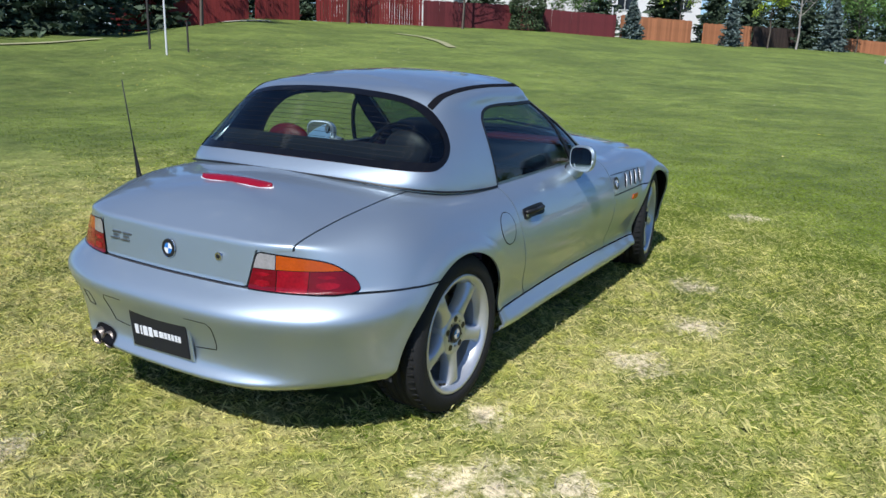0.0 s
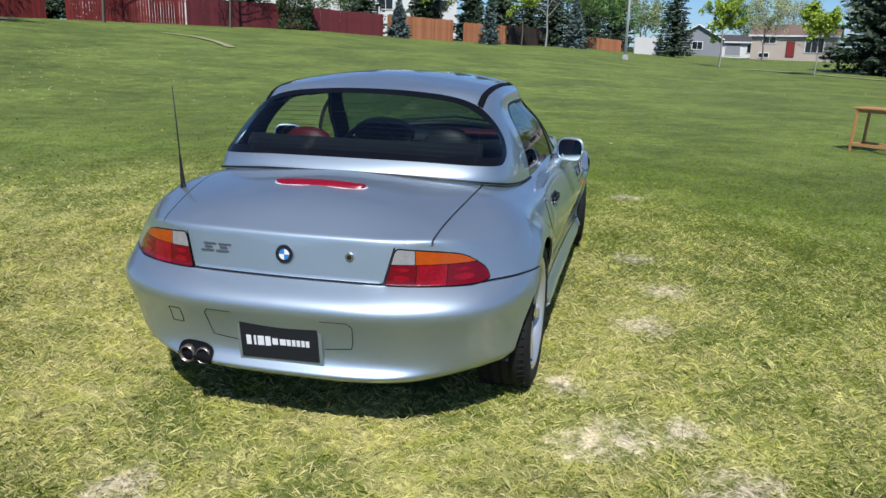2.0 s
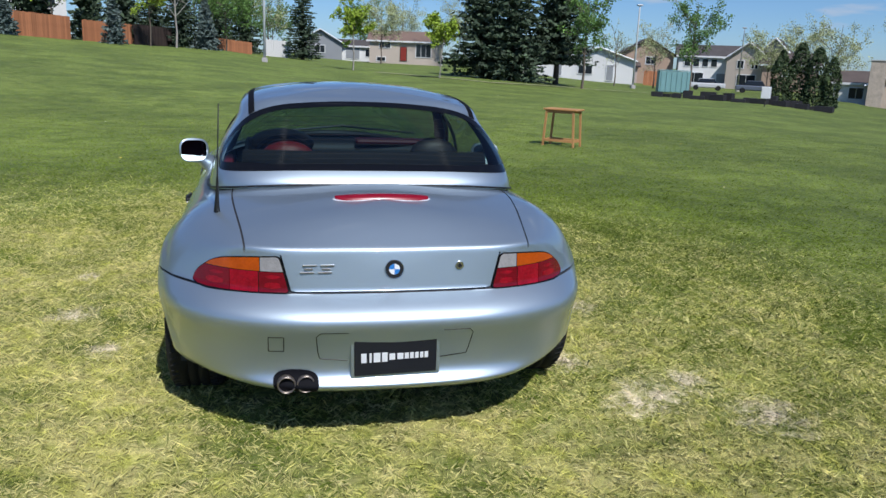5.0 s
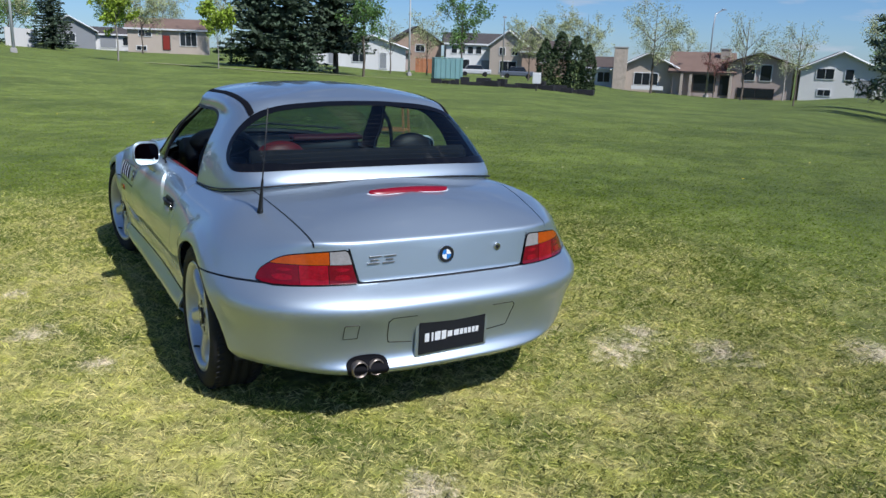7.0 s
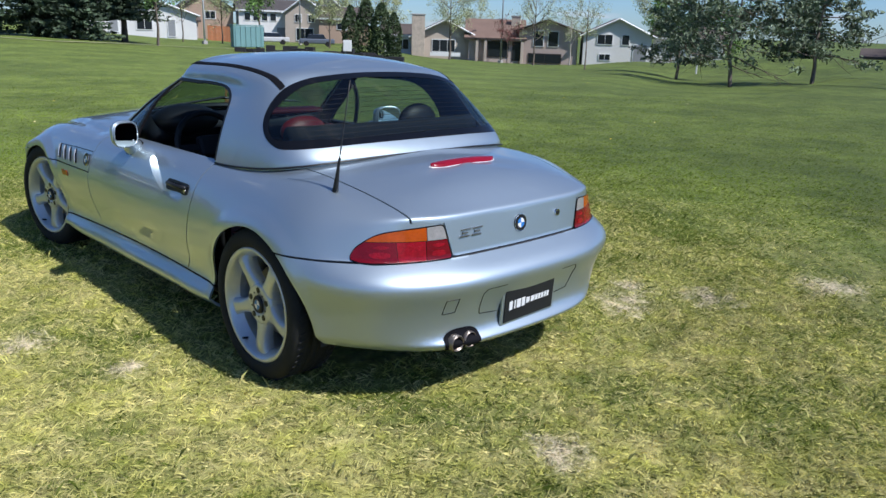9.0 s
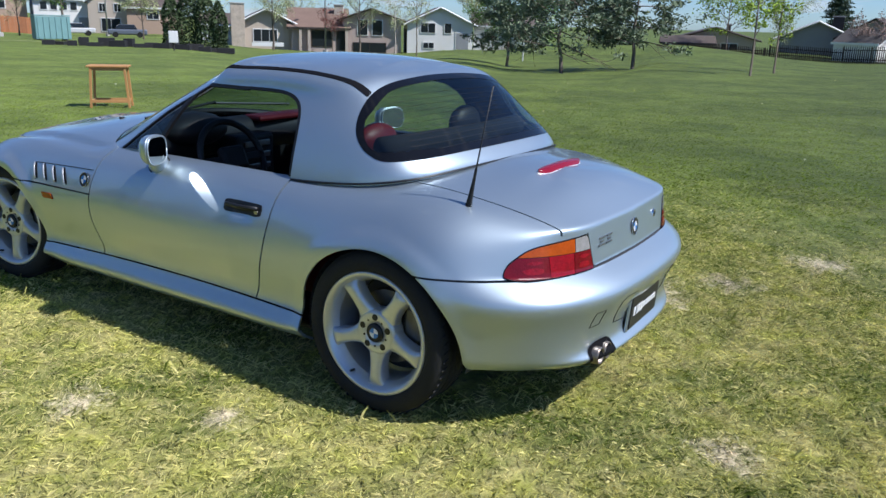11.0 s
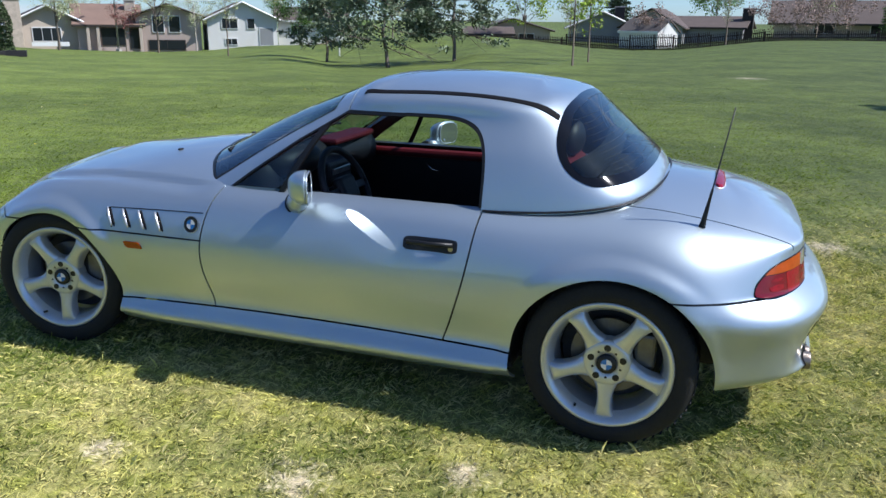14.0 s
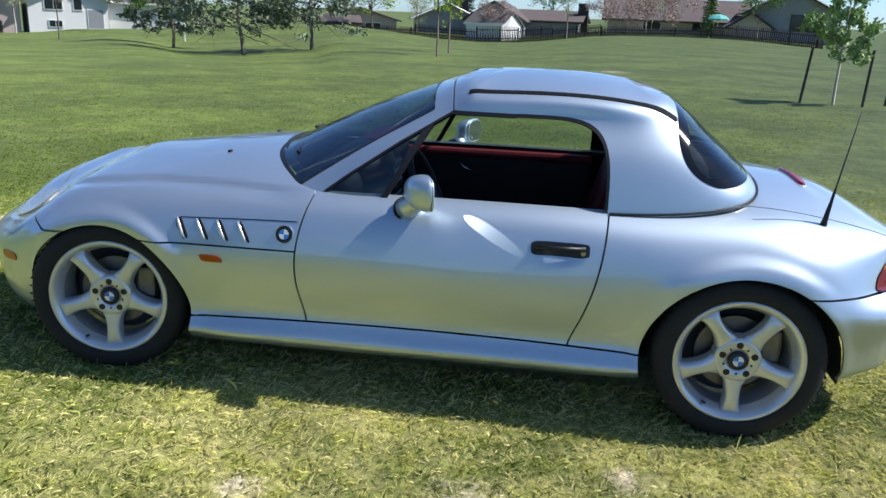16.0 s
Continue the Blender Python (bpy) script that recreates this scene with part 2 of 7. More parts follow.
def clip(verts, faces, *tests):
    """The part of a mesh in which every test, an array of one number a vertex, is positive; faces are cut along the border."""
    v, tests = np.asarray(verts, float), [np.asarray(t, float) for t in tests]
    for n in range(len(tests)):
        f = tests[n]
        if (f >= 0).all():
            continue
        keep, made, extra_v, extra_t = [], {}, [], []
        inside = f >= 0

        def cut(i, j):
            key = (i, j) if i < j else (j, i)
            if key not in made:
                i, j = key
                w = f[i] / (f[i] - f[j])
                made[key] = len(v) + len(extra_v)
                extra_v.append(v[i] + w * (v[j] - v[i]))
                extra_t.append([t[i] + w * (t[j] - t[i]) for t in tests])
            return made[key]

        for face in faces:
            flags = [inside[i] for i in face]
            if all(flags):
                keep.append(tuple(face))
            elif any(flags):
                out = []
                for k, i in enumerate(face):
                    j = face[(k + 1) % len(face)]
                    if inside[i]:
                        out.append(i)
                    if inside[i] != inside[j]:
                        out.append(cut(i, j))
                if len(out) > 2:
                    keep.append(tuple(out))
        faces = keep
        if extra_v:
            v = np.vstack([v, extra_v])
            extra = np.array(extra_t)
            tests = [np.concatenate([t, extra[:, q]]) for q, t in enumerate(tests)]
    used = sorted({i for face in faces for i in face})
    index = {i: k for k, i in enumerate(used)}
    return v[used] if used else np.zeros((0, 3)), [tuple(index[i] for i in face) for face in faces]


def mirrored(verts, faces):
    """A half mesh and its mirror image across x = 0, as one."""
    v = np.asarray(verts, float)
    n = len(v)
    return np.vstack([v, v * (-1, 1, 1)]), list(faces) + [tuple(i + n for i in face[::-1]) for face in faces]


def panel(name, verts, faces, mat, parent, label="", thick=0.004, lift=0.0, weld=True):
    """A sheet-metal part: welded, with thickness inwards."""
    bm = bmesh.new()
    vs = [bm.verts.new(tuple(p)) for p in verts]
    for face in faces:
        if len(set(face)) > 2:
            try:
                bm.faces.new([vs[i] for i in face])
            except ValueError:
                pass
    if weld:
        bmesh.ops.remove_doubles(bm, verts=bm.verts, dist=0.0006)
    bm.normal_update()
    if lift:
        for p, nrm in [(p, p.normal.copy()) for p in bm.verts]:
            p.co += nrm * lift
    if thick:
        rim = []
        for e in [e for e in bm.edges if e.is_boundary]:
            loop = e.link_loops[0]
            rim.append((loop.vert, loop.link_loop_next.vert))
        top, low = {}, {}
        for p in {q for pair in rim for q in pair}:
            top[p], low[p] = bm.verts.new(p.co), bm.verts.new(p.co - p.normal * thick)
        for p, q in rim:
            bm.faces.new((top[q], top[p], low[p], low[q]))
    ob = part(name, bm, mat, parent, label)
    for poly in ob.data.polygons:
        poly.use_smooth = True
    return ob

# ---- ground ----
# Rise of the field by bearing from the car (degrees, distance, height, share of the slope that goes on beyond).
RISE = [(-180, 60, 0.2, 0.25), (-75, 34, 1.0, 0.25), (-61.4, 34, 1.2, 0.25), (-54.4, 26, 0.97, 0.25), (-49.4, 42, 1.81, 0.25), (-45.4, 48, 2.40, 0.25),
        (-39.4, 51, 2.38, 0.25), (-32.4, 54, 2.34, 0.25), (-24.4, 57, 2.27, 0.25), (-18.4, 60, 1.95, 0.25), (-13.4, 64, 1.72, 0.25), (-9.4, 68, 1.58, 0.25),
        (-6.4, 70, 1.47, 0.25), (-3.0, 74, 1.30, 0.25), (-0.4, 56.3, 0.65, 0.5), (6.2, 60, 0.22, 0.5), (12.9, 48.4, 0.13, 0.3), (16, 58, 0.05, 0.3), (23.7, 54.5, -0.33, 1.0),
        (27, 72.9, -0.62, 1.0), (29.4, 50, -0.47, 1.0), (37.5, 42, -0.42, 1.0), (41.2, 50, -0.75, 1.0), (44, 92, -2.1, 1.0), (48.4, 84.6, -2.14, 1.0), (50.9, 94.8, -2.53, 1.0),
        (55.6, 57, -1.3, 0.8), (58.3, 98, -2.0, 0.5), (62.3, 48.1, -1.28, 0.3), (66.9, 38, -0.95, 0.3), (72.0, 41.4, -0.78, 0.4), (74.5, 80, -0.85, 0.25), (78, 80, -0.93, 0.25), (82, 80, -1.21, 0.25),
        (85, 80, -1.34, 0.25), (87, 80, -1.25, 0.25), (89, 80, -1.00, 0.25), (91, 80, -0.60, 0.25), (93, 80, -0.25, 0.25), (95, 80, -0.06, 0.25), (98.7, 80, 0.06, 0.25),
        (102.6, 80, 0.07, 0.25), (104.4, 79, -0.02, 0.25), (106.3, 77, -0.21, 0.25), (108, 76, -0.34, 0.25), (113, 50, -0.25, 0.25), (180, 60, 0.2, 0.25)]


def ground_height(x, y):
    x, y = np.asarray(x, float), np.asarray(y, float)
    r, a = np.hypot(x, y), np.degrees(np.arctan2(x, y))
    az, far, rise, beyond = np.array(RISE).T
    far, rise, beyond = np.interp(a, az, far), np.interp(a, az, rise), np.interp(a, az, beyond)
    start = np.minimum(14, 0.45 * far)
    t = np.clip((r - start) / (far - start), 0, 3.0)
    z = rise * np.where(t < 1, t, 1 + beyond * (t - 1))
    z = z + 0.0125 * y * np.exp(-((r / 9.0) ** 2))
    z = z + 1.15 * np.exp(-(((x - 63) / 9.0) ** 2 + ((y - 25) / 13.0) ** 2))
    return z + 0.005 * np.sin(x * 0.9 + 1.0) * np.cos(y * 0.7) * np.clip((r - 3) / 4, 0, 1) * np.exp(-((r / 14.0) ** 2))


def ground_at(x, y):
    return float(ground_height(x, y))


def polar(bearing, distance, lift=0.0):
    """A place on the ground by bearing from the car's nose (degrees, to the right) and distance."""
    x, y = distance * math.sin(radians(bearing)), distance * math.cos(radians(bearing))
    return Vector((x, y, ground_at(x, y) + lift))


BARE = [(1.23, -1.63, 0.30), (1.62, -1.90, 0.34), (2.41, -2.28, 0.40), (1.10, -1.70, 0.25), (1.44, -1.53, 0.25), (0.95, -1.22, 0.22), (1.29, -0.37, 0.3),
        (1.41, 0.24, 0.28), (1.22, 0.92, 0.25), (1.11, 3.07, 0.3), (-1.45, -0.30, 0.22), (-1.20, -0.83, 0.18), (-1.51, 0.42, 0.16), (20.5, -2.2, 0.9), (-0.34, -2.4, 0.25)]


def grass_colour(name, tip):
    """Lawn: green patches, straw, bare dry earth, at three scales, by place."""
    m = bpy.data.materials.new(name)
    m.use_nodes = True
    n, l = m.node_tree.nodes, m.node_tree.links
    b = n["Principled BSDF"]
    b.inputs["Roughness"].default_value = 0.75
    b.inputs["Specular IOR Level"].default_value = 0.25
    b.inputs["Diffuse Roughness"].default_value = 1.0
    geo = n.new("ShaderNodeNewGeometry")

    def noise_at(scale, detail, rough=0.6):
        t = n.new("ShaderNodeTexNoise")
        t.inputs["Scale"].default_value, t.inputs["Detail"].default_value, t.inputs["Roughness"].default_value = scale, detail, rough
        l.new(geo.outputs["Position"], t.inputs["Vector"])
        return t.outputs[0]

    def ramp(value, a, b_):
        r = n.new("ShaderNodeMapRange")
        r.inputs["From Min"].default_value, r.inputs["From Max"].default_value = a, b_
        l.new(value, r.inputs["Value"])
        return r.outputs[0]

    def mixed(fac, a, b_):
        x = n.new("ShaderNodeMix")
        x.data_type = "RGBA"
        for k, c in (("A", a), ("B", b_)):
            if isinstance(c, tuple):
                x.inputs[k].default_value = (*c, 1)
            else:
                l.new(c, x.inputs[k])
        l.new(fac, x.inputs["Factor"])
        return x.outputs["Result"]

    def times(a, b_):
        x = n.new("ShaderNodeMath")
        x.operation = "MULTIPLY"
        for k, c in ((0, a), (1, b_)):
            if isinstance(c, float):
                x.inputs[k].default_value = c
            else:
                l.new(c, x.inputs[k])
        return x.outputs[0]

    dist = n.new("ShaderNodeVectorMath")
    dist.operation = "DISTANCE"
    dist.inputs[1].default_value = (-1.6, -2.0, 0)
    l.new(geo.outputs["Position"], dist.inputs[0])
    near = n.new("ShaderNodeMapRange")
    near.inputs["From Min"].default_value, near.inputs["From Max"].default_value = 1.6, 7.0
    near.inputs["To Min"].default_value, near.inputs["To Max"].default_value = 1.0, 0.10
    l.new(dist.outputs["Value"], near.inputs["Value"])
    green = mixed(ramp(noise_at(0.35, 3), 0.4, 0.62), tip[0], tip[1])
    straw = mixed(ramp(noise_at(9.0, 3), 0.35, 0.65), tip[2], tip[3])
    worn = times(ramp(noise_at(1.15, 5, 0.72), 0.30, 0.58), near.outputs[0])
    if tip[5]:
        # each blade is dry or green by chance, more often dry where the lawn is worn
        chance = n.new("ShaderNodeMath")
        chance.operation = "MULTIPLY_ADD"
        l.new(geo.outputs["Random Per Island"], chance.inputs[0])
        weight = n.new("ShaderNodeMath")
        weight.operation = "MULTIPLY_ADD"
        l.new(near.outputs[0], weight.inputs[0])
        weight.inputs[1].default_value, weight.inputs[2].default_value = 0.85, 0.45
        l.new(weight.outputs[0], chance.inputs[1])
        l.new(worn, chance.inputs[2])
        worn = ramp(chance.outputs[0], 0.58, 1.12)
    col = mixed(worn, green, straw)
    # bare dry earth in a few spots with ragged edges
    bare = None
    for x, y, r in BARE:
        d = n.new("ShaderNodeVectorMath")
        d.operation = "DISTANCE"
        d.inputs[1].default_value = (x, y, 0)
        l.new(geo.outputs["Position"], d.inputs[0])
        q = n.new("ShaderNodeMapRange")
        q.inputs["From Min"].default_value, q.inputs["From Max"].default_value = 0.0, r
        q.inputs["To Min"].default_value, q.inputs["To Max"].default_value = 0.30, 0.0
        l.new(d.outputs["Value"], q.inputs["Value"])
        if bare is None:
            bare = q.outputs[0]
        else:
            x_ = n.new("ShaderNodeMath")
            x_.operation = "MAXIMUM"
            l.new(bare, x_.inputs[0])
            l.new(q.outputs[0], x_.inputs[1])
            bare = x_.outputs[0]
    ragged = n.new("ShaderNodeMath")
    ragged.operation = "ADD"
    l.new(bare, ragged.inputs[0])
    l.new(noise_at(13.0, 6, 0.85), ragged.inputs[1])
    dirt = ramp(ragged.outputs[0], 0.64, 0.80)
    col = mixed(dirt, col, tip[4])
    fine = n.new("ShaderNodeMapRange")
    fine.inputs["From Min"].default_value, fine.inputs["From Max"].default_value = 0.3, 0.7
    fine.inputs["To Min"].default_value, fine.inputs["To Max"].default_value = (0.74, 1.26) if tip[5] else (0.45, 1.55)
    l.new(noise_at(26.0, 5, 0.75), fine.inputs["Value"])
    sc = n.new("ShaderNodeVectorMath")
    sc.operation = "SCALE"
    l.new(col, sc.inputs[0])
    patch = n.new("ShaderNodeMapRange")
    patch.inputs["From Min"].default_value, patch.inputs["From Max"].default_value = 0.33, 0.67
    patch.inputs["To Min"].default_value, patch.inputs["To Max"].default_value = (0.86, 1.14) if tip[5] else (0.76, 1.24)
    l.new(noise_at(2.3, 5, 0.7), patch.inputs["Value"])
    l.new(times(fine.outputs[0], patch.outputs[0]), sc.inputs["Scale"])
    result = sc.outputs[0]
    if tip[5]:
        r2 = n.new("ShaderNodeMapRange")
        r2.inputs["To Min"].default_value, r2.inputs["To Max"].default_value = 0.62, 1.24
        l.new(geo.outputs["Random Per Island"], r2.inputs["Value"])
        sc2 = n.new("ShaderNodeVectorMath")
        sc2.operation = "SCALE"
        l.new(result, sc2.inputs[0])
        l.new(r2.outputs[0], sc2.inputs["Scale"])
        result = sc2.outputs[0]
    l.new(result, b.inputs["Base Color"])
    bp = n.new("ShaderNodeBump")
    bp.inputs["Strength"].default_value, bp.inputs["Distance"].default_value = 0.6, 0.03
    l.new(noise_at(30.0, 6, 0.8), bp.inputs["Height"])
    if not tip[5]:
        l.new(bp.outputs[0], b.inputs["Normal"])
    else:
        # thin blades let some of the light through
        through_leaf, blend = n.new("ShaderNodeBsdfTranslucent"), n.new("ShaderNodeMixShader")
        l.new(result, through_leaf.inputs["Color"])
        blend.inputs[0].default_value = 0.33
        l.new(b.outputs[0], blend.inputs[1])
        l.new(through_leaf.outputs[0], blend.inputs[2])
        l.new(blend.outputs[0], n["Material Output"].inputs["Surface"])
    return m


LAWN = grass_colour("lawn", ((0.078, 0.113, 0.022), (0.132, 0.180, 0.034), (0.44, 0.39, 0.15), (0.27, 0.27, 0.06), (0.52, 0.45, 0.30), 0))
BLADE = grass_colour("grass_blade", ((0.190, 0.262, 0.032), (0.262, 0.345, 0.040), (0.73, 0.66, 0.30), (0.55, 0.54, 0.14), (0.72, 0.63, 0.46), 1))


radii = np.r_[np.linspace(0, 14, 57), np.geomspace(14.5, 140, 60), 200, 320, 600, 1200, 2500]
turns = np.radians(np.linspace(-180, 180, 361)[:-1])
gr_r, gr_a = np.meshgrid(radii[1:], turns, indexing="ij")
px, py = gr_r * np.sin(gr_a), gr_r * np.cos(gr_a)
pz = ground_height(px, py)
verts = np.vstack([[(0, 0, 0)], np.stack([px, py, pz], -1).reshape(-1, 3)])
na = len(turns)
faces = [(0, 1 + (k + 1) % na, 1 + k) for k in range(na)]
faces += [(1 + i * na + k, 1 + i * na + (k + 1) % na, 1 + (i + 1) * na + (k + 1) % na, 1 + (i + 1) * na + k)
          for i in range(len(radii) - 2) for k in range(na)]
ground = mesh_object("ground", verts, faces, LAWN)
tagged(ground, "mown park lawn with dry straw patches, rising to a fence", "lawn", kind="structure")


def grass(name, xy, height, width, seed, label, flat=1.0, bent=True, tall=1.25):
    """Blades at places in plan, joined into one mesh: two triangles each when bent, one when not."""
    rng = np.random.default_rng(seed)
    n = len(xy)
    h = height * rng.uniform(0.45, tall, n)
    w = width * rng.uniform(0.6, 1.3, n)
    a, lean, face = rng.uniform(0, 2 * math.pi, n), rng.uniform(0.2, 1.4, n) * h * flat, rng.uniform(0, math.pi, n)
    base = np.c_[xy, ground_height(xy[:, 0], xy[:, 1]) - 0.003]
    side = np.c_[np.cos(face), np.sin(face), np.zeros(n)] * w[:, None] / 2
    top = base + np.c_[np.cos(a) * lean, np.sin(a) * lean, h]
    if bent:
        mid = base + np.c_[np.cos(a) * lean * 0.35, np.sin(a) * lean * 0.35, h * 0.65] + side
        v, rows = np.stack([base - side, base + side, mid, top], 1), (0, 1, 2, 0, 2, 3)
    else:
        v, rows = np.stack([base - side, base + side, top], 1), (0, 1, 2)
    k = len(v[0])
    loops = (np.arange(n)[:, None] * k + rows).ravel()
    me = bpy.data.meshes.new(name)
    me.vertices.add(n * k)
    me.vertices.foreach_set("co", v.ravel())
    me.loops.add(len(loops))
    me.loops.foreach_set("vertex_index", loops.astype(np.int32))
    me.polygons.add(len(loops) // 3)
    me.polygons.foreach_set("loop_start", np.arange(0, len(loops), 3, dtype=np.int32))
    me.update(calc_edges=True)
    me.materials.append(BLADE)
    return tagged(new(name, me), label, "grass", kind="stuff")


def near_spots(n, seed, tuft=0.02):
    """Places round the car, gathered in tufts, fewer on the bare spots and none under the body."""
    rng = np.random.default_rng(seed)
    r, a = 3.3 * rng.uniform(0, 1, n) ** 0.5, rng.uniform(0, 2 * math.pi, n)
    # thinning out into the wider lawn
    r = np.where(rng.uniform(0, 1, n) < 0.36, 2.1 + 4.6 * rng.beta(1.3, 2.2, n), r)
    xy = np.c_[0.95 * r * np.cos(a), -0.1 + r * np.sin(a)]
    m = n // 9
    heart = xy[:m]
    xy = np.where(rng.uniform(0, 1, (n, 1)) < 0.55, heart[rng.integers(0, m, n)] + rng.normal(0, tuft, (n, 2)), xy)
    keep = (np.abs(xy[:, 0]) > 0.50) | (np.abs(xy[:, 1]) > 1.45)
    for x, y, r in BARE:
        keep &= np.hypot(xy[:, 0] - x, xy[:, 1] - y) > r * rng.uniform(-0.7, 0.75, n)
    return xy[keep]


def ring_spots(n, seed, inner, outer, power, first=-75, last=118):
    rng = np.random.default_rng(seed)
    r, a = inner + (outer - inner) * rng.beta(1.0, power, n), np.radians(rng.uniform(first, last, n))
    return np.c_[r * np.sin(a), r * np.cos(a)]


grass("lawn_grass", near_spots(340000, 3), 0.020, 0.0023, 3, "short dry and green grass blades round the car", 1.9)
grass("lawn_thatch", near_spots(520000, 5, 0.03), 0.0088, 0.0029, 5, "flat dry thatch lying between the grass blades", 3.2, False)
grass("tall_grass", near_spots(5200, 7, 0.05), 0.044, 0.0021, 7, "single longer grass blades missed by the mower", 0.6, True, 1.5)
grass("field_grass", ring_spots(160000, 4, 3.0, 20.0, 2.0), 0.017, 0.0062, 4, "grass blades of the wider lawn", 2.2)

# ---- the car: a two-seat roadster with a hardtop, nose along +y, on the grass at the origin ----
REAR_AXLE, FRONT_AXLE, HUB_REAR, HUB_FRONT, STEER = -1.221, 1.236, 0.298, 0.328, 9.0

# Lines of the body, from the middle of the tail round the right side to the middle of the nose.
L_BOTTOM = [(0, -1.925, .205), (.25, -1.915, .205), (.45, -1.87, .21), (.60, -1.77, .22), (.70, -1.67, .228), (.765, -1.56, .235),
            (.77, -1.22, .20), (.775, -.88, .17), (.775, -.5, .165), (.775, 0, .165), (.775, .42, .165), (.775, .85, .17),
            (.77, 1.22, .19), (.739, 1.560, .200), (.614, 1.765, .190), (.384, 1.925, .180), (0, 2.0, .18)]
L_LIP = [(0, -1.955, .235), (.25, -1.945, .235), (.45, -1.90, .238), (.62, -1.79, .245), (.725, -1.68, .255), (.79, -1.56, .262),
         (.80, -1.22, .24), (.838, -.88, .225), (.845, -.5, .225), (.845, 0, .225), (.845, .42, .225), (.84, .85, .23),
         (.80, 1.22, .24), (.773, 1.560, .250), (.651, 1.775, .240), (.403, 1.955, .230), (0, 2.03, .23)]
L_LOW = [(0, -1.925, .285), (.25, -1.918, .285), (.45, -1.885, .285), (.63, -1.80, .29), (.735, -1.69, .295), (.805, -1.56, .30),
         (.81, -1.22, .30), (.808, -.88, .305), (.808, -.5, .308), (.81, 0, .31), (.812, .42, .312), (.812, .85, .305),
         (.81, 1.22, .30), (.783, 1.560, .300), (.665, 1.785, .300), (.413, 1.965, .290), (0, 2.04, .29)]
L_MID = [(0, -1.955, .40), (.25, -1.947, .40), (.45, -1.915, .40), (.645, -1.825, .40), (.755, -1.71, .405), (.825, -1.56, .41),
         (.835, -1.22, .42), (.828, -.88, .42), (.828, -.5, .42), (.83, 0, .42), (.833, .42, .42), (.835, .85, .42),
         (.835, 1.22, .42), (.803, 1.560, .410), (.684, 1.785, .400), (.432, 1.975, .400), (0, 2.05, .40)]
L_WIDE = [(0, -1.982, .49), (.25, -1.974, .49), (.45, -1.94, .49), (.652, -1.848, .492), (.77, -1.72, .495), (.838, -1.56, .50),
          (.858, -1.22, .52), (.843, -.88, .52), (.84, -.5, .525), (.845, 0, .525), (.85, .42, .53), (.855, .85, .53),
          (.855, 1.22, .52), (.818, 1.560, .510), (.688, 1.775, .500), (.432, 1.965, .500), (0, 2.04, .50)]
L_SWAGE = [(0, -1.885, .566), (.25, -1.877, .566), (.45, -1.85, .566), (.625, -1.768, .568), (.725, -1.672, .572), (.815, -1.55, .575),
           (.853, -1.22, .60), (.836, -.88, .605), (.828, -.5, .61), (.833, 0, .61), (.84, .42, .615), (.84, .85, .62),
           (.842, 1.22, .615), (.798, 1.560, .600), (.652, 1.712, .580), (.406, 1.870, .572), (0, 1.945, .572)]
L_FLANK = [(0, -1.868, .695), (.25, -1.862, .695), (.45, -1.838, .697), (.60, -1.755, .69), (.70, -1.645, .675), (.785, -1.50, .68),
           (.80, -1.22, .70), (.80, -.88, .70), (.795, -.5, .705), (.80, 0, .705), (.805, .42, .71), (.80, .85, .712),
           (.79, 1.22, .705), (.734, 1.530, .660), (.590, 1.655, .620), (.380, 1.802, .627), (0, 1.875, .643)]
L_SHOULDER = [(0, -1.835, .735), (.25, -1.83, .735), (.45, -1.805, .735), (.56, -1.74, .735), (.64, -1.62, .745), (.69, -1.48, .768),
              (.70, -1.22, .787), (.705, -.88, .787), (.712, -.5, .79), (.715, 0, .79), (.715, .42, .79), (.69, .85, .79),
              (.67, 1.22, .771), (.611, 1.480, .728), (.502, 1.595, .683), (.317, 1.735, .683), (0, 1.80, .695)]
L_DECK = [(0, -1.70, .805), (.2, -1.69, .803), (.36, -1.66, .797), (.44, -1.60, .80), (.48, -1.52, .81), (.50, -1.40, .826),
          (.45, -1.22, .85), (.45, -.88, .86), (.45, -.5, .86), (.45, 0, .86), (.45, .42, .855), (.43, .85, .850),
          (.40, 1.22, .812), (.364, 1.430, .783), (.298, 1.515, .755), (.192, 1.635, .738), (0, 1.69, .741)]
L_SPINE = [(0, -1.55, .85), (0, -1.545, .85), (0, -1.53, .852), (0, -1.50, .856), (0, -1.45, .861), (0, -1.38, .867),
           (0, -1.22, .875), (0, -.88, .88), (0, -.5, .88), (0, 0, .88), (0, .42, .88), (0, .85, .882),
           (0, 1.22, .843), (.000, 1.400, .822), (.000, 1.465, .804), (.000, 1.555, .786), (0, 1.60, .778)]


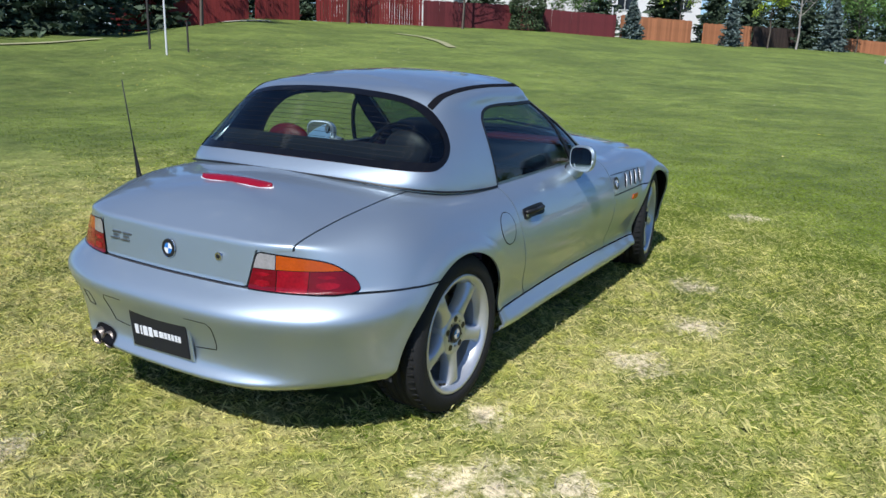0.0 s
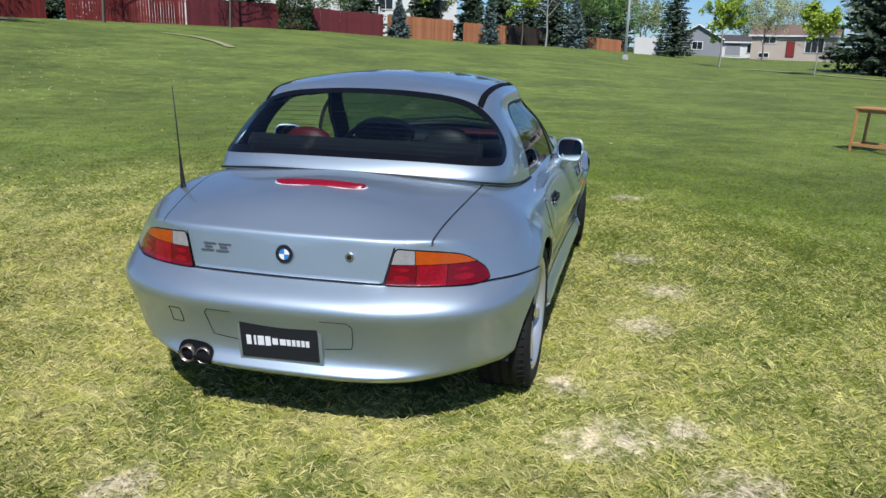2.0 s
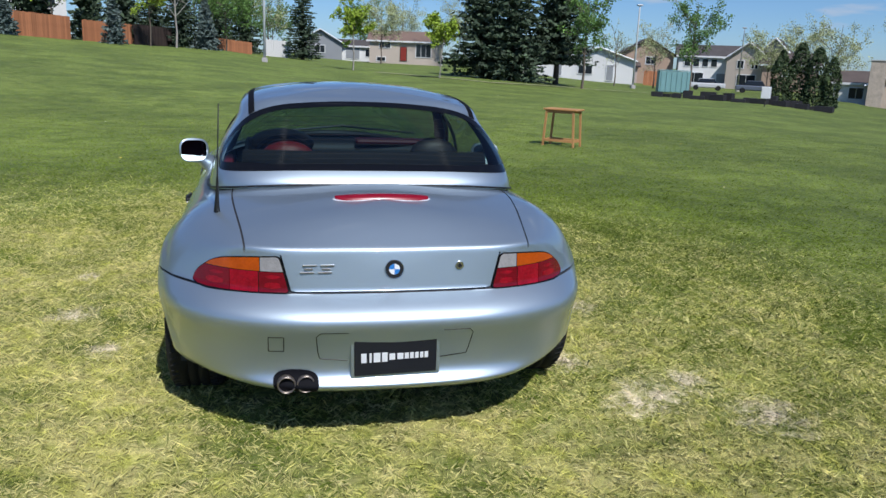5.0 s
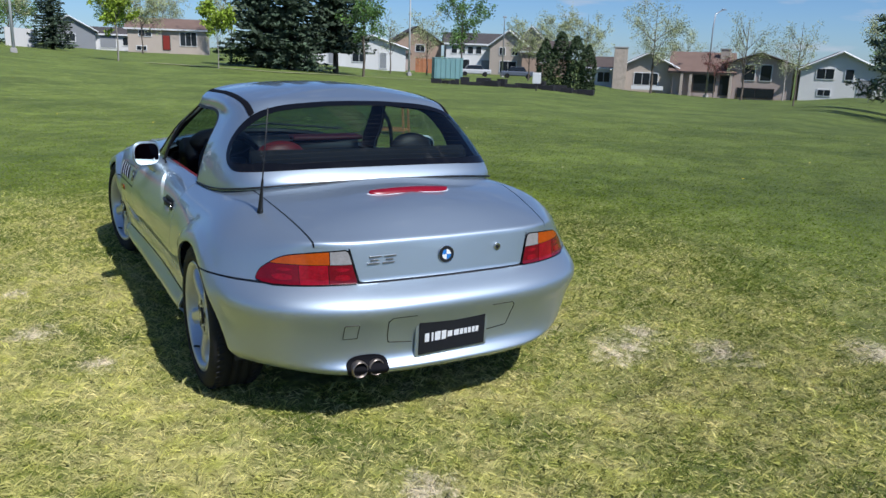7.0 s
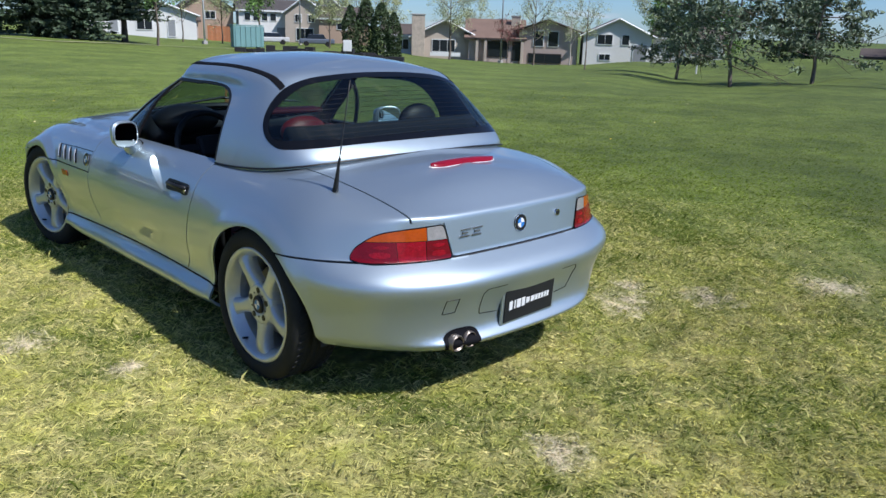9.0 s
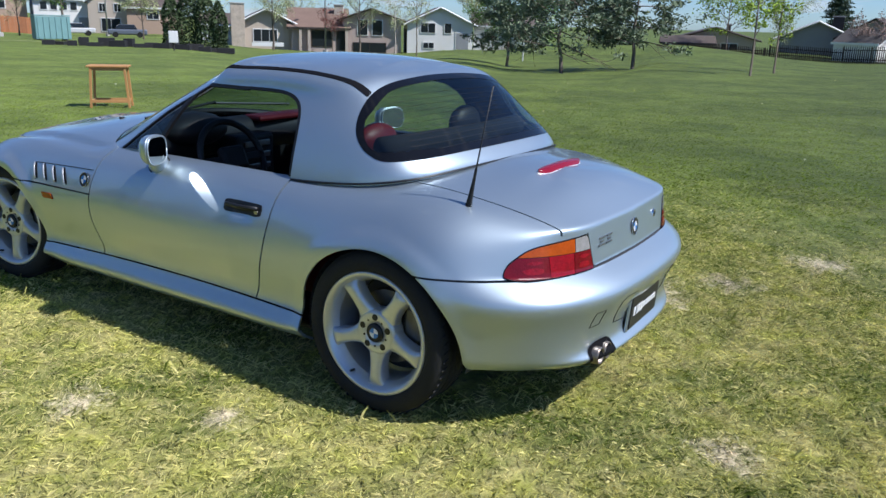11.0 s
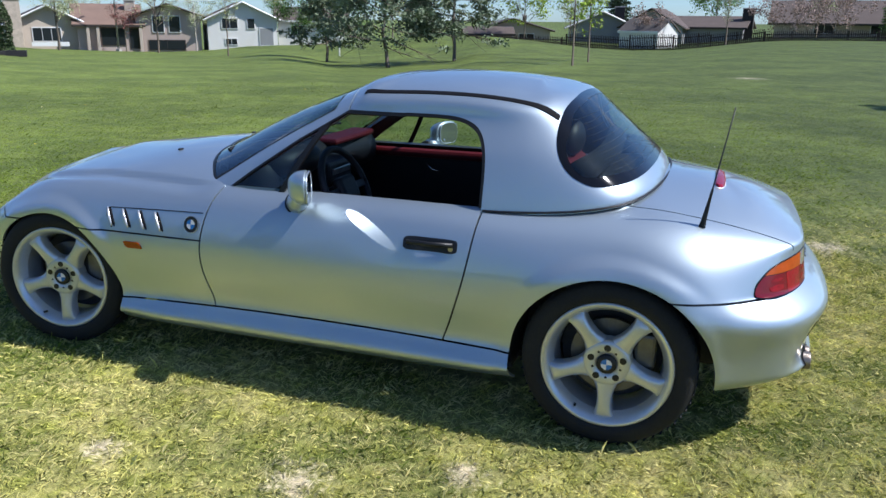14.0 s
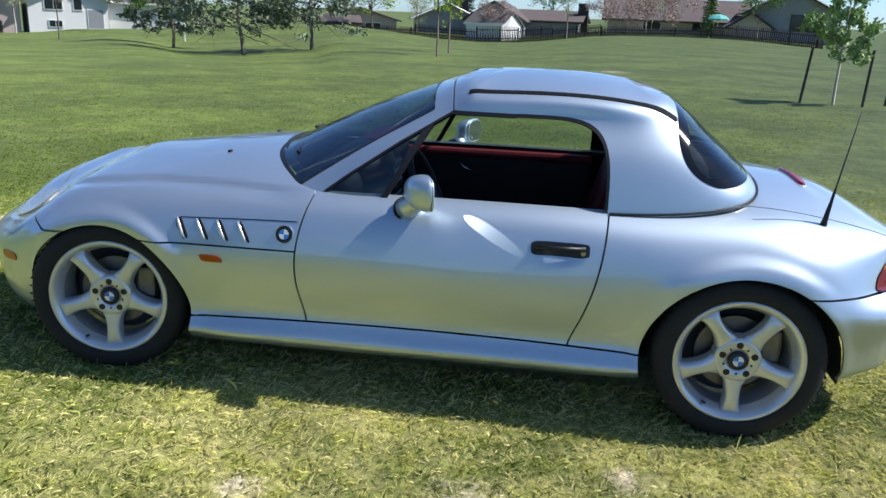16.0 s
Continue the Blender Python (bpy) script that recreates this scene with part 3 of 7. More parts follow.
def loft(lines, along, across, crease=None, crease_until=0.0, ghost=(6, 12)):
    """A half shell through lines of the same stations: points, the station and the line number of each, and quads."""
    lines = [np.array(line, float) for line in lines]
    n = len(lines[0])
    mean = np.mean(lines, 0)
    knots = np.r_[0, np.cumsum(np.linalg.norm(np.diff(mean, axis=0), axis=1) + 0.05)]
    flip = np.array((-1, 1, 1))
    ext = np.r_[2 * knots[0] - knots[2:0:-1], knots, 2 * knots[-1] - knots[-2:-4:-1]]
    s = np.linspace(0, knots[-1], along)
    station = np.interp(s, knots, np.arange(n))
    rows = [cubic(ext, np.vstack([c[2:0:-1] * flip, c, c[-2:-4:-1] * flip]), s) for c in lines]
    grid = np.stack(rows)
    v = np.linspace(0, len(lines) - 1, across)
    out = np.zeros((along, across, 3))
    side = smoothstep(ghost[0] - 4.5, ghost[0] - 2.5, station) * (1 - smoothstep(ghost[1], ghost[1] + 1.5, station))
    for i in range(along):
        c = grid[:, i]
        past = np.array([-c[-2][0], 2 * c[-1][1] - c[-2][1], side[i] * c[-2][2] + (1 - side[i]) * (2 * c[-1][2] - c[-2][2])])
        full = np.vstack([c, past])
        one = cubic(np.arange(len(full)), full, v)
        if crease is not None:
            w = 1 - smoothstep(crease_until - 1.5, crease_until, station[i])
            if w > 0:
                low, high = v <= crease, v > crease
                two = np.empty_like(one)
                two[low] = cubic(np.arange(crease + 1), full[: crease + 1], v[low])
                two[high] = cubic(np.arange(crease, len(full)), full[crease:], v[high])
                one = w * two + (1 - w) * one
        out[i] = one
    out[..., 0] = np.maximum(out[..., 0], 0)
    out[0, :, 0] = out[-1, :, 0] = 0
    out[:, -1, 0] = 0
    quads = [(i * across + j, (i + 1) * across + j, (i + 1) * across + j + 1, i * across + j + 1)
             for i in range(along - 1) for j in range(across - 1)]
    return out.reshape(-1, 3), np.repeat(station, across), np.tile(v, along), quads


def outline_distance(x, y, outline):
    """Signed distance in plan to a closed outline, positive outside."""
    p, best, inside = np.stack([x, y], -1), np.full(len(x), 1e9), np.zeros(len(x), bool)
    for a, b in zip(outline, np.roll(outline, -1, 0)):
        d = b - a
        t = np.clip(((p - a) @ d) / (d @ d + 1e-12), 0, 1)
        best = np.minimum(best, np.linalg.norm(p - a - t[:, None] * d, axis=1))
        crosses = (a[1] > p[:, 1]) != (b[1] > p[:, 1])
        with np.errstate(divide="ignore", invalid="ignore"):
            inside ^= crosses & (p[:, 0] < d[0] * (p[:, 1] - a[1]) / (d[1] if d[1] else 1e-12) + a[0])
    return np.where(inside, -best, best)


# Lines of the upper part: base, window foot, middle, roof edge, roof shoulder, roof middle.
G_BASE = [(0, -1.333, .858), (.3, -1.315, .854), (.52, -1.262, .838), (.632, -1.170, .820), (.686, -1.00, .798), (.708, -.71, .783),
          (.712, -.3, .783), (.712, .1, .783), (.705, .42, .783), (.60, .56, .815), (.33, .70, .858), (0, .74, .872)]
G_FOOT = [(0, -1.285, .915), (.3, -1.275, .91), (.5, -1.24, .895), (.615, -1.16, .885), (.67, -1.0, .87), (.69, -.71, .86),
          (.695, -.3, .86), (.695, .1, .86), (.665, .33, .86), (.56, .42, .895), (.31, .53, .94), (0, .57, .955)]
G_MIDDLE = [(0, -1.14, 1.04), (.28, -1.13, 1.035), (.46, -1.105, 1.02), (.57, -1.05, 1.01), (.625, -.92, 1.0), (.635, -.70, 1.0),
            (.64, -.3, 1.0), (.635, .0, 1.0), (.605, .13, 1.0), (.51, .19, 1.025), (.29, .26, 1.07), (0, .285, 1.085)]
G_EDGE = [(0, -.985, 1.167), (.27, -.98, 1.162), (.42, -.965, 1.146), (.51, -.93, 1.129), (.56, -.83, 1.115), (.565, -.65, 1.118),
          (.565, -.35, 1.121), (.56, -.14, 1.116), (.53, -.090, 1.131), (.45, -.068, 1.167), (.26, -.040, 1.194), (0, -.028, 1.201)]
G_ROOF = [(0, -.88, 1.207), (.25, -.875, 1.205), (.37, -.86, 1.199), (.43, -.82, 1.193), (.465, -.74, 1.196), (.48, -.6, 1.203),
          (.48, -.38, 1.205), (.475, -.22, 1.203), (.44, -.185, 1.214), (.36, -.165, 1.227), (.2, -.142, 1.237), (0, -.132, 1.240)]
G_SPINE = [(0, -.78, 1.235), (0, -.775, 1.235), (0, -.77, 1.236), (0, -.75, 1.239), (0, -.70, 1.245), (0, -.6, 1.252),
           (0, -.42, 1.256), (0, -.33, 1.254), (0, -.285, 1.2512), (0, -.265, 1.2505), (0, -.250, 1.250), (0, -.245, 1.250)]

car = thing("sports_car", pose(0, 0, 0), "silver two-seat sports roadster with hardtop parked on the grass", "car")

bv, b_station, b_line, bq = loft([L_BOTTOM, L_LIP, L_LOW, L_MID, L_WIDE, L_SWAGE, L_FLANK, L_SHOULDER, L_DECK, L_SPINE],
                                 300, 110, crease=5, crease_until=5.5)
bx, by, bz = bv.T
# flared lips round the wheel openings
for cy, cz, ry, rz, ledge in ((-1.226, 0.275, 0.364, 0.347, 0.010), (1.235, 0.285, 0.350, 0.350, 0.022)):
    out_of = np.hypot((by - cy) / ry, (bz - cz) / rz) * 0.355 - 0.355
    flare = 0.010 * np.exp(-((out_of - 0.004) / 0.030) ** 2) * (bz < 0.72) * (bz > 0.22) * (bx > 0.6)
    lip = np.where(out_of < 0.038, np.clip(out_of, 0, 1) / 0.038, 1 - smoothstep(0.038, 0.085, out_of))
    bv[:, 0] += flare + ledge * lip * smoothstep(0.50, 0.62, bz) * (bz < 0.76) * (bx > 0.6)
# the crease along the top of each front wing
inward = bx - np.interp(by, [0.4, 0.85, 1.07, 1.24, 1.5], [0.69, 0.645, 0.614, 0.606, 0.57])
crest = smoothstep(0.0, 0.016, inward) * (1 - smoothstep(0.02, 0.11, inward)) * smoothstep(0.42, 0.62, by) * (1 - smoothstep(1.3, 1.6, by)) * (b_line > 6)
bv[:, 2] -= 0.015 * crest
bv[:, 0] -= 0.008 * crest
bv[:, 0] -= 0.008 * np.exp(-(((by + 0.548) / 0.058) ** 4) - ((bz - 0.648) / 0.024) ** 2) * (bx > 0.6) * (b_line > 2)
bx, by, bz = bv.T
base_half = cubic(np.arange(12), np.array(G_BASE), np.linspace(0, 11, 60))
cabin = outline_distance(bx, by, np.vstack([base_half[:, :2], (base_half[:, :2] * (-1, 1))[::-1]])) + 0.022


def arch(y, z, centre, cz, ry, rz):
    return np.hypot((y - centre) / ry, (z - cz) / rz) * 0.355 - 0.355


deep = np.where(bx > 0.45, 0, 1.0)
rear_arch = np.where(bz > 0.72, 1, arch(by, bz, -1.226, 0.275, 0.364, 0.347) + deep)
front_arch = np.where(bz > 0.72, 1, arch(by, bz, 1.235, 0.285, 0.350, 0.350) + deep)
GAP = 0.0035

# Borders between the panels.
door_rear = -0.714 + (0.79 - bz) / 0.48 * 0.112 - 0.022 * np.sin(np.clip((0.79 - bz) / 0.48, 0, 1) * math.pi)
door_front = 0.405 + 0.038 * np.sin(np.clip((0.79 - bz) / 0.48, 0, 1) * math.pi) + 0.01 * np.clip((0.79 - bz) / 0.48, 0, 1)
lid_half = 0.522 + 0.060 * smoothstep(-1.86, -1.28, by) ** 0.8
lamp_top = cubic([.38, .50, .58, .64, .68, .702, .716], [.6955, .688, .678, .658, .627, .600, .566], np.clip(bx, .38, .716))
lamp_low = np.interp(bx, [.38, .66, .69, .708, .716], [.5635, .5615, .5645, .5725, .585])
in_lamp = np.minimum.reduce([bx - 0.370 - 0.26 * (bz - 0.563), lamp_top - bz, bz - lamp_low, -1.55 - by])
seam_front = np.where(by > 1.22, 0.60 + 0.12 * smoothstep(1.45, 1.75, by), 0.590)
skirt_top = 0.304 - 0.018 * np.clip(by / 0.87, -1, 1) ** 2
behind, ahead_of_arch = -1.22 - by, by - 1.235
shell_open = [cabin, rear_arch, front_arch]


def both_sides(name, tests, mat, label="", thick=0.010, lift=0.0, halves=False):
    v, q = clip(bv, bq, *shell_open, *tests)
    if halves:
        for sign in (1, -1):
            w = v * (sign, 1, 1)
            yield_to = [tuple(face[::-1]) for face in q] if sign < 0 else q
            made.append(panel(name, w, yield_to, mat, car, label, thick, lift))
        return made[-2:]
    return panel(name, *mirrored(v, q), mat, car, label, thick, lift)


made = []
bumper_rear = both_sides("rear_bumper", [behind, 0.5665 - GAP - bz, -in_lamp - 0.001], PAINT, "painted rear bumper with a licence plate recess")
lid_face = np.where(bz < 0.7005, 0.366 + 0.26 * (bz - 0.563) - bx, 1.0)
in_lid = np.minimum.reduce([lid_half - bx, lid_face, bz - 0.567, -1.18 - by])
trunk = both_sides("trunk_lid", [in_lid - GAP], PAINT, "silver boot lid")
quarter = both_sides("rear_wing", [door_rear - GAP - by, np.maximum(bz - 0.5665 - GAP, by + 1.22), np.maximum(bz - skirt_top - GAP, -0.88 - by),
                                   -in_lid - GAP, -in_lamp - 0.002], PAINT, "flared silver rear wing", halves=True)
doors = both_sides("door", [by - door_rear - GAP, door_front - by - GAP, bz - skirt_top - GAP], PAINT, "silver car door", halves=True)
skirts = both_sides("side_skirt", [skirt_top - GAP - bz, by + 0.90, 0.93 - by], PAINT, "silver side skirt", halves=True)
hood = both_sides("bonnet", [by - door_front - GAP, bz - seam_front - GAP, 1.84 - by - 0.16 * (bx / 0.7) ** 2], PAINT, "long silver bonnet")
wings = both_sides("front_wing", [by - door_front - GAP, seam_front - GAP - bz, bz - skirt_top - GAP, 1.235 - by], PAINT, "silver front wing", halves=True)
nose = both_sides("front_bumper", [ahead_of_arch, np.maximum(seam_front - GAP - bz, by - 1.845 + 0.16 * (bx / 0.7) ** 2)], PAINT, "silver front bumper")

lens_in = in_lamp - 0.0025
lamp_tests = dict(red=[lens_in, 0.6375 - bz, bx - 0.478, 0.575 - bx], outer=[lens_in, 0.6375 - bz, bx - 0.577], deep=[lens_in, 0.6375 - bz, 0.475 - bx],
                  amber=[lens_in, bz - 0.6400, bx - 0.473], clear=[lens_in, bz - 0.6400, 0.470 - bx])
for sign in (1, -1):
    lamp = None
    for key, mat, label in (("red", LENS_RED, "red tail lamp lens"), ("deep", LENS_DEEP, "dark red fog lamp lens"), ("outer", LENS_DEEP, "dark red side lamp lens"), ("amber", LENS_AMBER, "amber turn signal lens"), ("clear", LENS_WHITE, "clear reversing lamp lens")):
        v, q = clip(bv, bq, *lamp_tests[key])
        q = [tuple(face[::-1]) for face in q] if sign < 0 else q
        if lamp is None:
            lamp = panel("tail_lamp", v * (sign, 1, 1), q, mat, car, label, 0.02, 0.004)
        else:
            panel("lens", v * (sign, 1, 1), q, mat, lamp, label, 0.02, 0.004)
    for x0, z0, wide, high in ((0.428, 0.620, 0.030, 0.008), (0.428, 0.590, 0.032, 0.012), (0.622, 0.620, 0.026, 0.007), (0.628, 0.592, 0.034, 0.012)):
        v, q = clip(bv, bq, lens_in, np.where(by < -1.55, 1 - np.hypot((bx - x0) / wide, (bz - z0) / high), -1) * high)
        q = [tuple(face[::-1]) for face in q] if sign < 0 else q
        panel("bulb_lens", v * (sign, 1, 1), q, LENS_RED, lamp, "bright red bulb cell", 0.004, 0.0055)
    v, q = clip(bv, bq, in_lamp + 0.0015)
    q = [tuple(face[::-1]) for face in q] if sign < 0 else q
    panel("lamp_housing", v * (sign, 1, 1), q, FRIT, lamp, "black lamp surround", 0.02, 0.0025)

# A dark sheet added behind the panels to put shade in the gaps, closed by the wheel wells and the floor.
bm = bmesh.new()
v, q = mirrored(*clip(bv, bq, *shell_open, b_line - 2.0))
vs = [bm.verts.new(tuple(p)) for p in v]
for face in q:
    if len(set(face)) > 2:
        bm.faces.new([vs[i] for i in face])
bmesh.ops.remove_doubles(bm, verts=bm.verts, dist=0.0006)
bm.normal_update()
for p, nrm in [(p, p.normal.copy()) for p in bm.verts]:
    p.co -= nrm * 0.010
part("inner_shell", bm, PAINT_IN, car, "dark sheet added behind the panel gaps for their shade", smooth=True)
for cy, cz, ry, rz in ((-1.226, 0.275, 0.364, 0.347), (1.235, 0.285, 0.350, 0.350)):
    for sign in (1, -1):
        bm = bmesh.new()
        ring = []
        for x in (0.775, 0.50):
            ring.append([bm.verts.new((sign * x, cy + 1.012 * ry * math.cos(t), cz + 1.012 * rz * math.sin(t)))
                         for t in (math.pi * (k / 32 * 1.10 - 0.05) for k in range(33))])
        for k in range(32):
            bm.faces.new((ring[0][k], ring[0][k + 1], ring[1][k + 1], ring[1][k]))
        bm.faces.new(ring[1])
        part("wheel_well", bm, PAINT_IN, car, "black wheel arch liner")
part("underbody", box(box(bmesh.new(), (1.40, 1.70, 0.03), (0, 0, 0.185), 0.01), (0.66, 0.5, 0.04), (0, -1.60, 0.26), 0.01), PAINT_IN, car, "dark underbody")

# ---- upper part: hardtop, glass, windscreen frame ----
gv, g_station, g_line, gq = loft([G_BASE, G_FOOT, G_MIDDLE, G_EDGE, G_ROOF, G_SPINE], 260, 90, ghost=(5, 8))
gx, gy, gz = gv.T
# the rear window: its top and foot by the half width, its forward edge by the height, corners rounded
pane_top = cubic([0, .12, .25, .37, .45, .50, .56], [1.188, 1.186, 1.178, 1.166, 1.148, 1.128, 1.09], np.clip(gx, 0, .56))
pane_foot = cubic([0, .20, .35, .50, .58, .66], [.918, .917, .914, .906, .900, .893], np.clip(gx, 0, .66))
pane_front = cubic([.88, .90, .92, .95, .99, 1.056, 1.12, 1.19], [-1.13, -1.085, -1.045, -1.006, -.976, -.954, -.944, -.940], np.clip(gz, .88, 1.19))
rear_pane = -np.log(np.exp(-90 * (pane_top - gz)) + np.exp(-90 * (gz - pane_foot)) + np.exp(-90 * np.clip(pane_front - gy, -5, 5))) / 90
rear_pane = np.where(gy < -0.84, rear_pane, -1)
pillar = np.interp(gz, [.78, .86, 1.0, 1.12, 1.2], [.43, .325, .12, -.075, -.20])
side_open = np.where(gy < -0.35, 1 - (np.abs(gy + 0.35) / 0.358) ** 5 - (np.clip(gz - 0.80, 0, 1) / 0.320) ** 4.0,
                     np.minimum((1.118 - gz) * 10, (pillar - 0.030 - gy) * 10)) * 0.1
side_open = np.where((g_station > 3.5) & (g_station < 8.9) & (g_line < 3.4), side_open, -1)
screen = np.minimum.reduce([(g_station - 8.47) * 0.1, 2.90 - g_line, gy + 0.02 - 0.034 * (1 - np.clip(gx / 0.5, 0, 1) ** 2), 0.06 * (g_line - 0.12)])
screen = np.where(g_station > 7.5, screen, -1)
frame_side = gy + 0.098 - 0.034 * (1 - np.clip(gx / 0.5, 0, 1) ** 2) + 0.25 * np.clip(1.13 - gz, -0.02, 0.05)

shell = np.minimum.reduce([-rear_pane - 0.0008, -side_open - 0.0005, -frame_side - 0.004])
hardtop = panel("hardtop", *mirrored(*clip(gv, gq, shell)), PAINT, car, "removable silver hardtop", 0.018)
panel("windscreen_frame", *mirrored(*clip(gv, gq, np.minimum.reduce([frame_side - 0.002, -screen - 0.0006, -side_open - 0.0005,
      g_station - 7.0]))), PAINT, car, "silver windscreen pillars and header", 0.018)
border = 0.022 + 0.008 * smoothstep(0.40, 0.53, gx)
v, q = clip(gv, gq, rear_pane - border + 0.002)
rear_glass = panel("rear_window", *mirrored(v, q), GLASS_REAR, car, "tinted rear window with heating wires", 0.0, 0.0)
panel("rear_window_seal", *mirrored(*clip(gv, gq, np.minimum(rear_pane + 0.001, border - rear_pane))), FRIT, rear_glass, "black rubber and painted border", 0.0, 0.0015)
v, q = clip(gv, gq, screen - 0.004)
panel("pillar_trim", *mirrored(*clip(gv, gq, np.minimum.reduce([frame_side - 0.002, -screen - 0.0006, -side_open - 0.0005, g_station - 7.0, g_line - 0.3]))),
      LEATHER_BLACK, car, "black inner pillar trim", 0.0, -0.022)
screen_pane = panel("windscreen", *mirrored(v, q), GLASS_SCREEN, car, "raked windscreen", 0.0)
panel("windscreen_seal", *mirrored(*clip(gv, gq, np.minimum(screen + 0.0006, 0.0090 - screen))), SEAL, screen_pane, "black windscreen seal", 0.0, 0.001)
for sign in (1, -1):
    def one(tests):
        v, q = clip(gv, gq, *tests)
        return v * (sign, 1, 1), [tuple(face[::-1]) for face in q] if sign < 0 else q
    bar = 0.13 - 0.55 * (gz - 0.80)
    panel("window_seal", *one([side_open + 0.0016, 0.0125 - side_open, gz - 0.80]), SEAL, car, "black rubber window seal", 0.01, 0.001)
    panel("quarter_glass", *one([side_open - 0.002, gy - bar - 0.012]), GLASS_REAR, car, "dark triangular quarter window", 0.0, -0.004)
    panel("window_divider", *one([side_open - 0.002, bar + 0.013 - gy, gy - bar + 0.013]), SEAL, car, "black window divider", 0.012)
    if sign > 0:
        panel("door_glass", *one([side_open - 0.002, bar - 0.012 - gy]), GLASS, car, "raised side window", 0.0, -0.004)
    strip = np.minimum.reduce([0.0125 - np.abs(gx - (0.497 + 0.012 * np.cos((gy + 0.5) * 2.2))), gz - 1.06, -0.155 - gy, gy + 0.97, -rear_pane - 0.004])
    panel("roof_rail", *one([strip]), STRIP, hardtop, "black roof gutter strip", 0.006, 0.003)

seal = [(p[0], p[1], p[2] + 0.008) for p in cubic(np.arange(12), np.array(G_BASE), np.linspace(0, 5.0, 40))]
for sign in (1, -1):
    part("hardtop_seal", tube([(sign * (x + 0.003), y - 0.004, z) for x, y, z in seal], 0.0045), SEAL, hardtop, "black rubber base seal")
v, q = clip(gv, gq, np.minimum.reduce([-rear_pane - 0.002, -side_open - 0.002, -0.09 - gy, g_line - 0.35]))
panel("headliner", *mirrored(v, q), LEATHER_BLACK, hardtop, "black roof lining", 0.0, -0.02)
rear_points = gv[(gy < -0.8) & (g_line < 4.2)]
for k in range(11):
    zk = 0.945 + 0.018 * k
    reach = 0.545 - 0.40 * (zk - 0.92)
    wire = []
    for x in np.linspace(-reach, reach, 25):
        z = zk - 0.06 * x * x
        d = np.hypot(rear_points[:, 0] - abs(x), rear_points[:, 2] - z)
        near = np.argsort(d)[:10]
        fit = np.linalg.lstsq(np.c_[rear_points[near][:, ::2], np.ones(10)], rear_points[near][:, 1], rcond=None)[0]
        wire.append((x, fit @ (abs(x), z, 1) - 0.001, z))
    part("heating_wire", tube(wire, 0.0008, 4), BLACK, rear_glass)

# ---- parts on the body ----
def skin(name, test, mat, parent, label="", sign=0, thick=0.004, lift=0.002):
    """A part that follows the body's surface where test is positive; sign 0: on both sides as one."""
    v, q = clip(bv, bq, test)
    if sign == 0:
        return panel(name, *mirrored(v, q), mat, parent, label, thick, lift)
    return panel(name, v * (sign, 1, 1), [tuple(f[::-1]) for f in q] if sign < 0 else q, mat, parent, label, thick, lift)


def rounded(a, b, ca, cb, ha, hb, power=6):
    return (1 - np.abs((a - ca) / ha) ** power - np.abs((b - cb) / hb) ** power) * min(ha, hb) / power


flank_only = np.where((bx > 0.6) & (b_line > 2) & (b_line < 8), 1, -1)
tail_only = np.where((by < -1.55) & (b_line < 7.2), 1, -1)
deck_only = np.where((by < -1.2) & (b_line > 7.2), 1, -1)


def skin_point(kind, a, b, out=0.0):
    """The place on the right flank over (y, z), the tail over (x, z) or the top over (x, y), out along the outward side."""
    mask = {"flank": flank_only > 0, "tail": tail_only > 0, "top": (b_line > 6.5)}[kind]
    p = bv[mask]
    u = {"flank": p[:, 1:], "tail": p[:, ::2], "top": p[:, :2]}[kind]
    d = np.linalg.norm(u - (abs(a) if kind != "flank" else a, b), axis=1)
    near = np.argsort(d)[:14]
    ground_plan = np.c_[u[near] - (abs(a) if kind != "flank" else a, b), np.ones(14)]
    at = np.linalg.lstsq(ground_plan, p[near], rcond=None)[0][2]
    at = np.array({"flank": (at[0] + out, a, b), "tail": (abs(a), at[1] - out, b), "top": (abs(a), b, at[2] + out)}[kind])
    return at


def seam(points, name, parent, mat=None, r=0.0017, label=""):
    return part(name, tube(points, r, 5), mat or SEAL, parent, label)


# brake lamp on the boot lid
def deck_bar(name, half, width, lift, dome, mat, parent, label):
    """A slim domed bar across the boot lid, rounded at its ends."""
    bm, rows = bmesh.new(), []
    for x in np.linspace(-half, half, 61):
        w = max(width * (1 - abs(x / half) ** 7) ** 0.5, 0.0004)
        y0 = -1.543 + 0.14 * x * x
        rows.append([bm.verts.new((x, y0 + k * w, deck_z(x, y0 + k * w) + lift + dome * (1 - k * k)))
                     for k in (-1.0, -0.75, -0.3, 0.3, 0.75, 1.0)])
        rows[-1][0].co.z -= lift + 0.003
        rows[-1][-1].co.z -= lift + 0.003
    for a, b in zip(rows, rows[1:]):
        for j in range(5):
            bm.faces.new((a[j], b[j], b[j + 1], a[j + 1]))
    return part(name, bm, mat, parent, label, smooth=True)


here = (b_line > 7) & (bx < 0.26) & (by > -1.60) & (by < -1.45)
curve = np.linalg.lstsq(np.stack([bx[here] ** i * by[here] ** j for i in (0, 2, 4) for j in range(3)], 1), bz[here], rcond=None)[0]


def deck_z(x, y):
    return float(curve @ [x ** i * y ** j for i in (0, 2, 4) for j in range(3)])


stop = deck_bar("brake_lamp", 0.186, 0.0225, 0.009, 0.005, STOP_RED, trunk, "slim red third brake lamp")
deck_bar("brake_lamp_rim", 0.194, 0.0243, 0.0030, 0.0, LAMP_RIM, stop, "bright lamp rim")

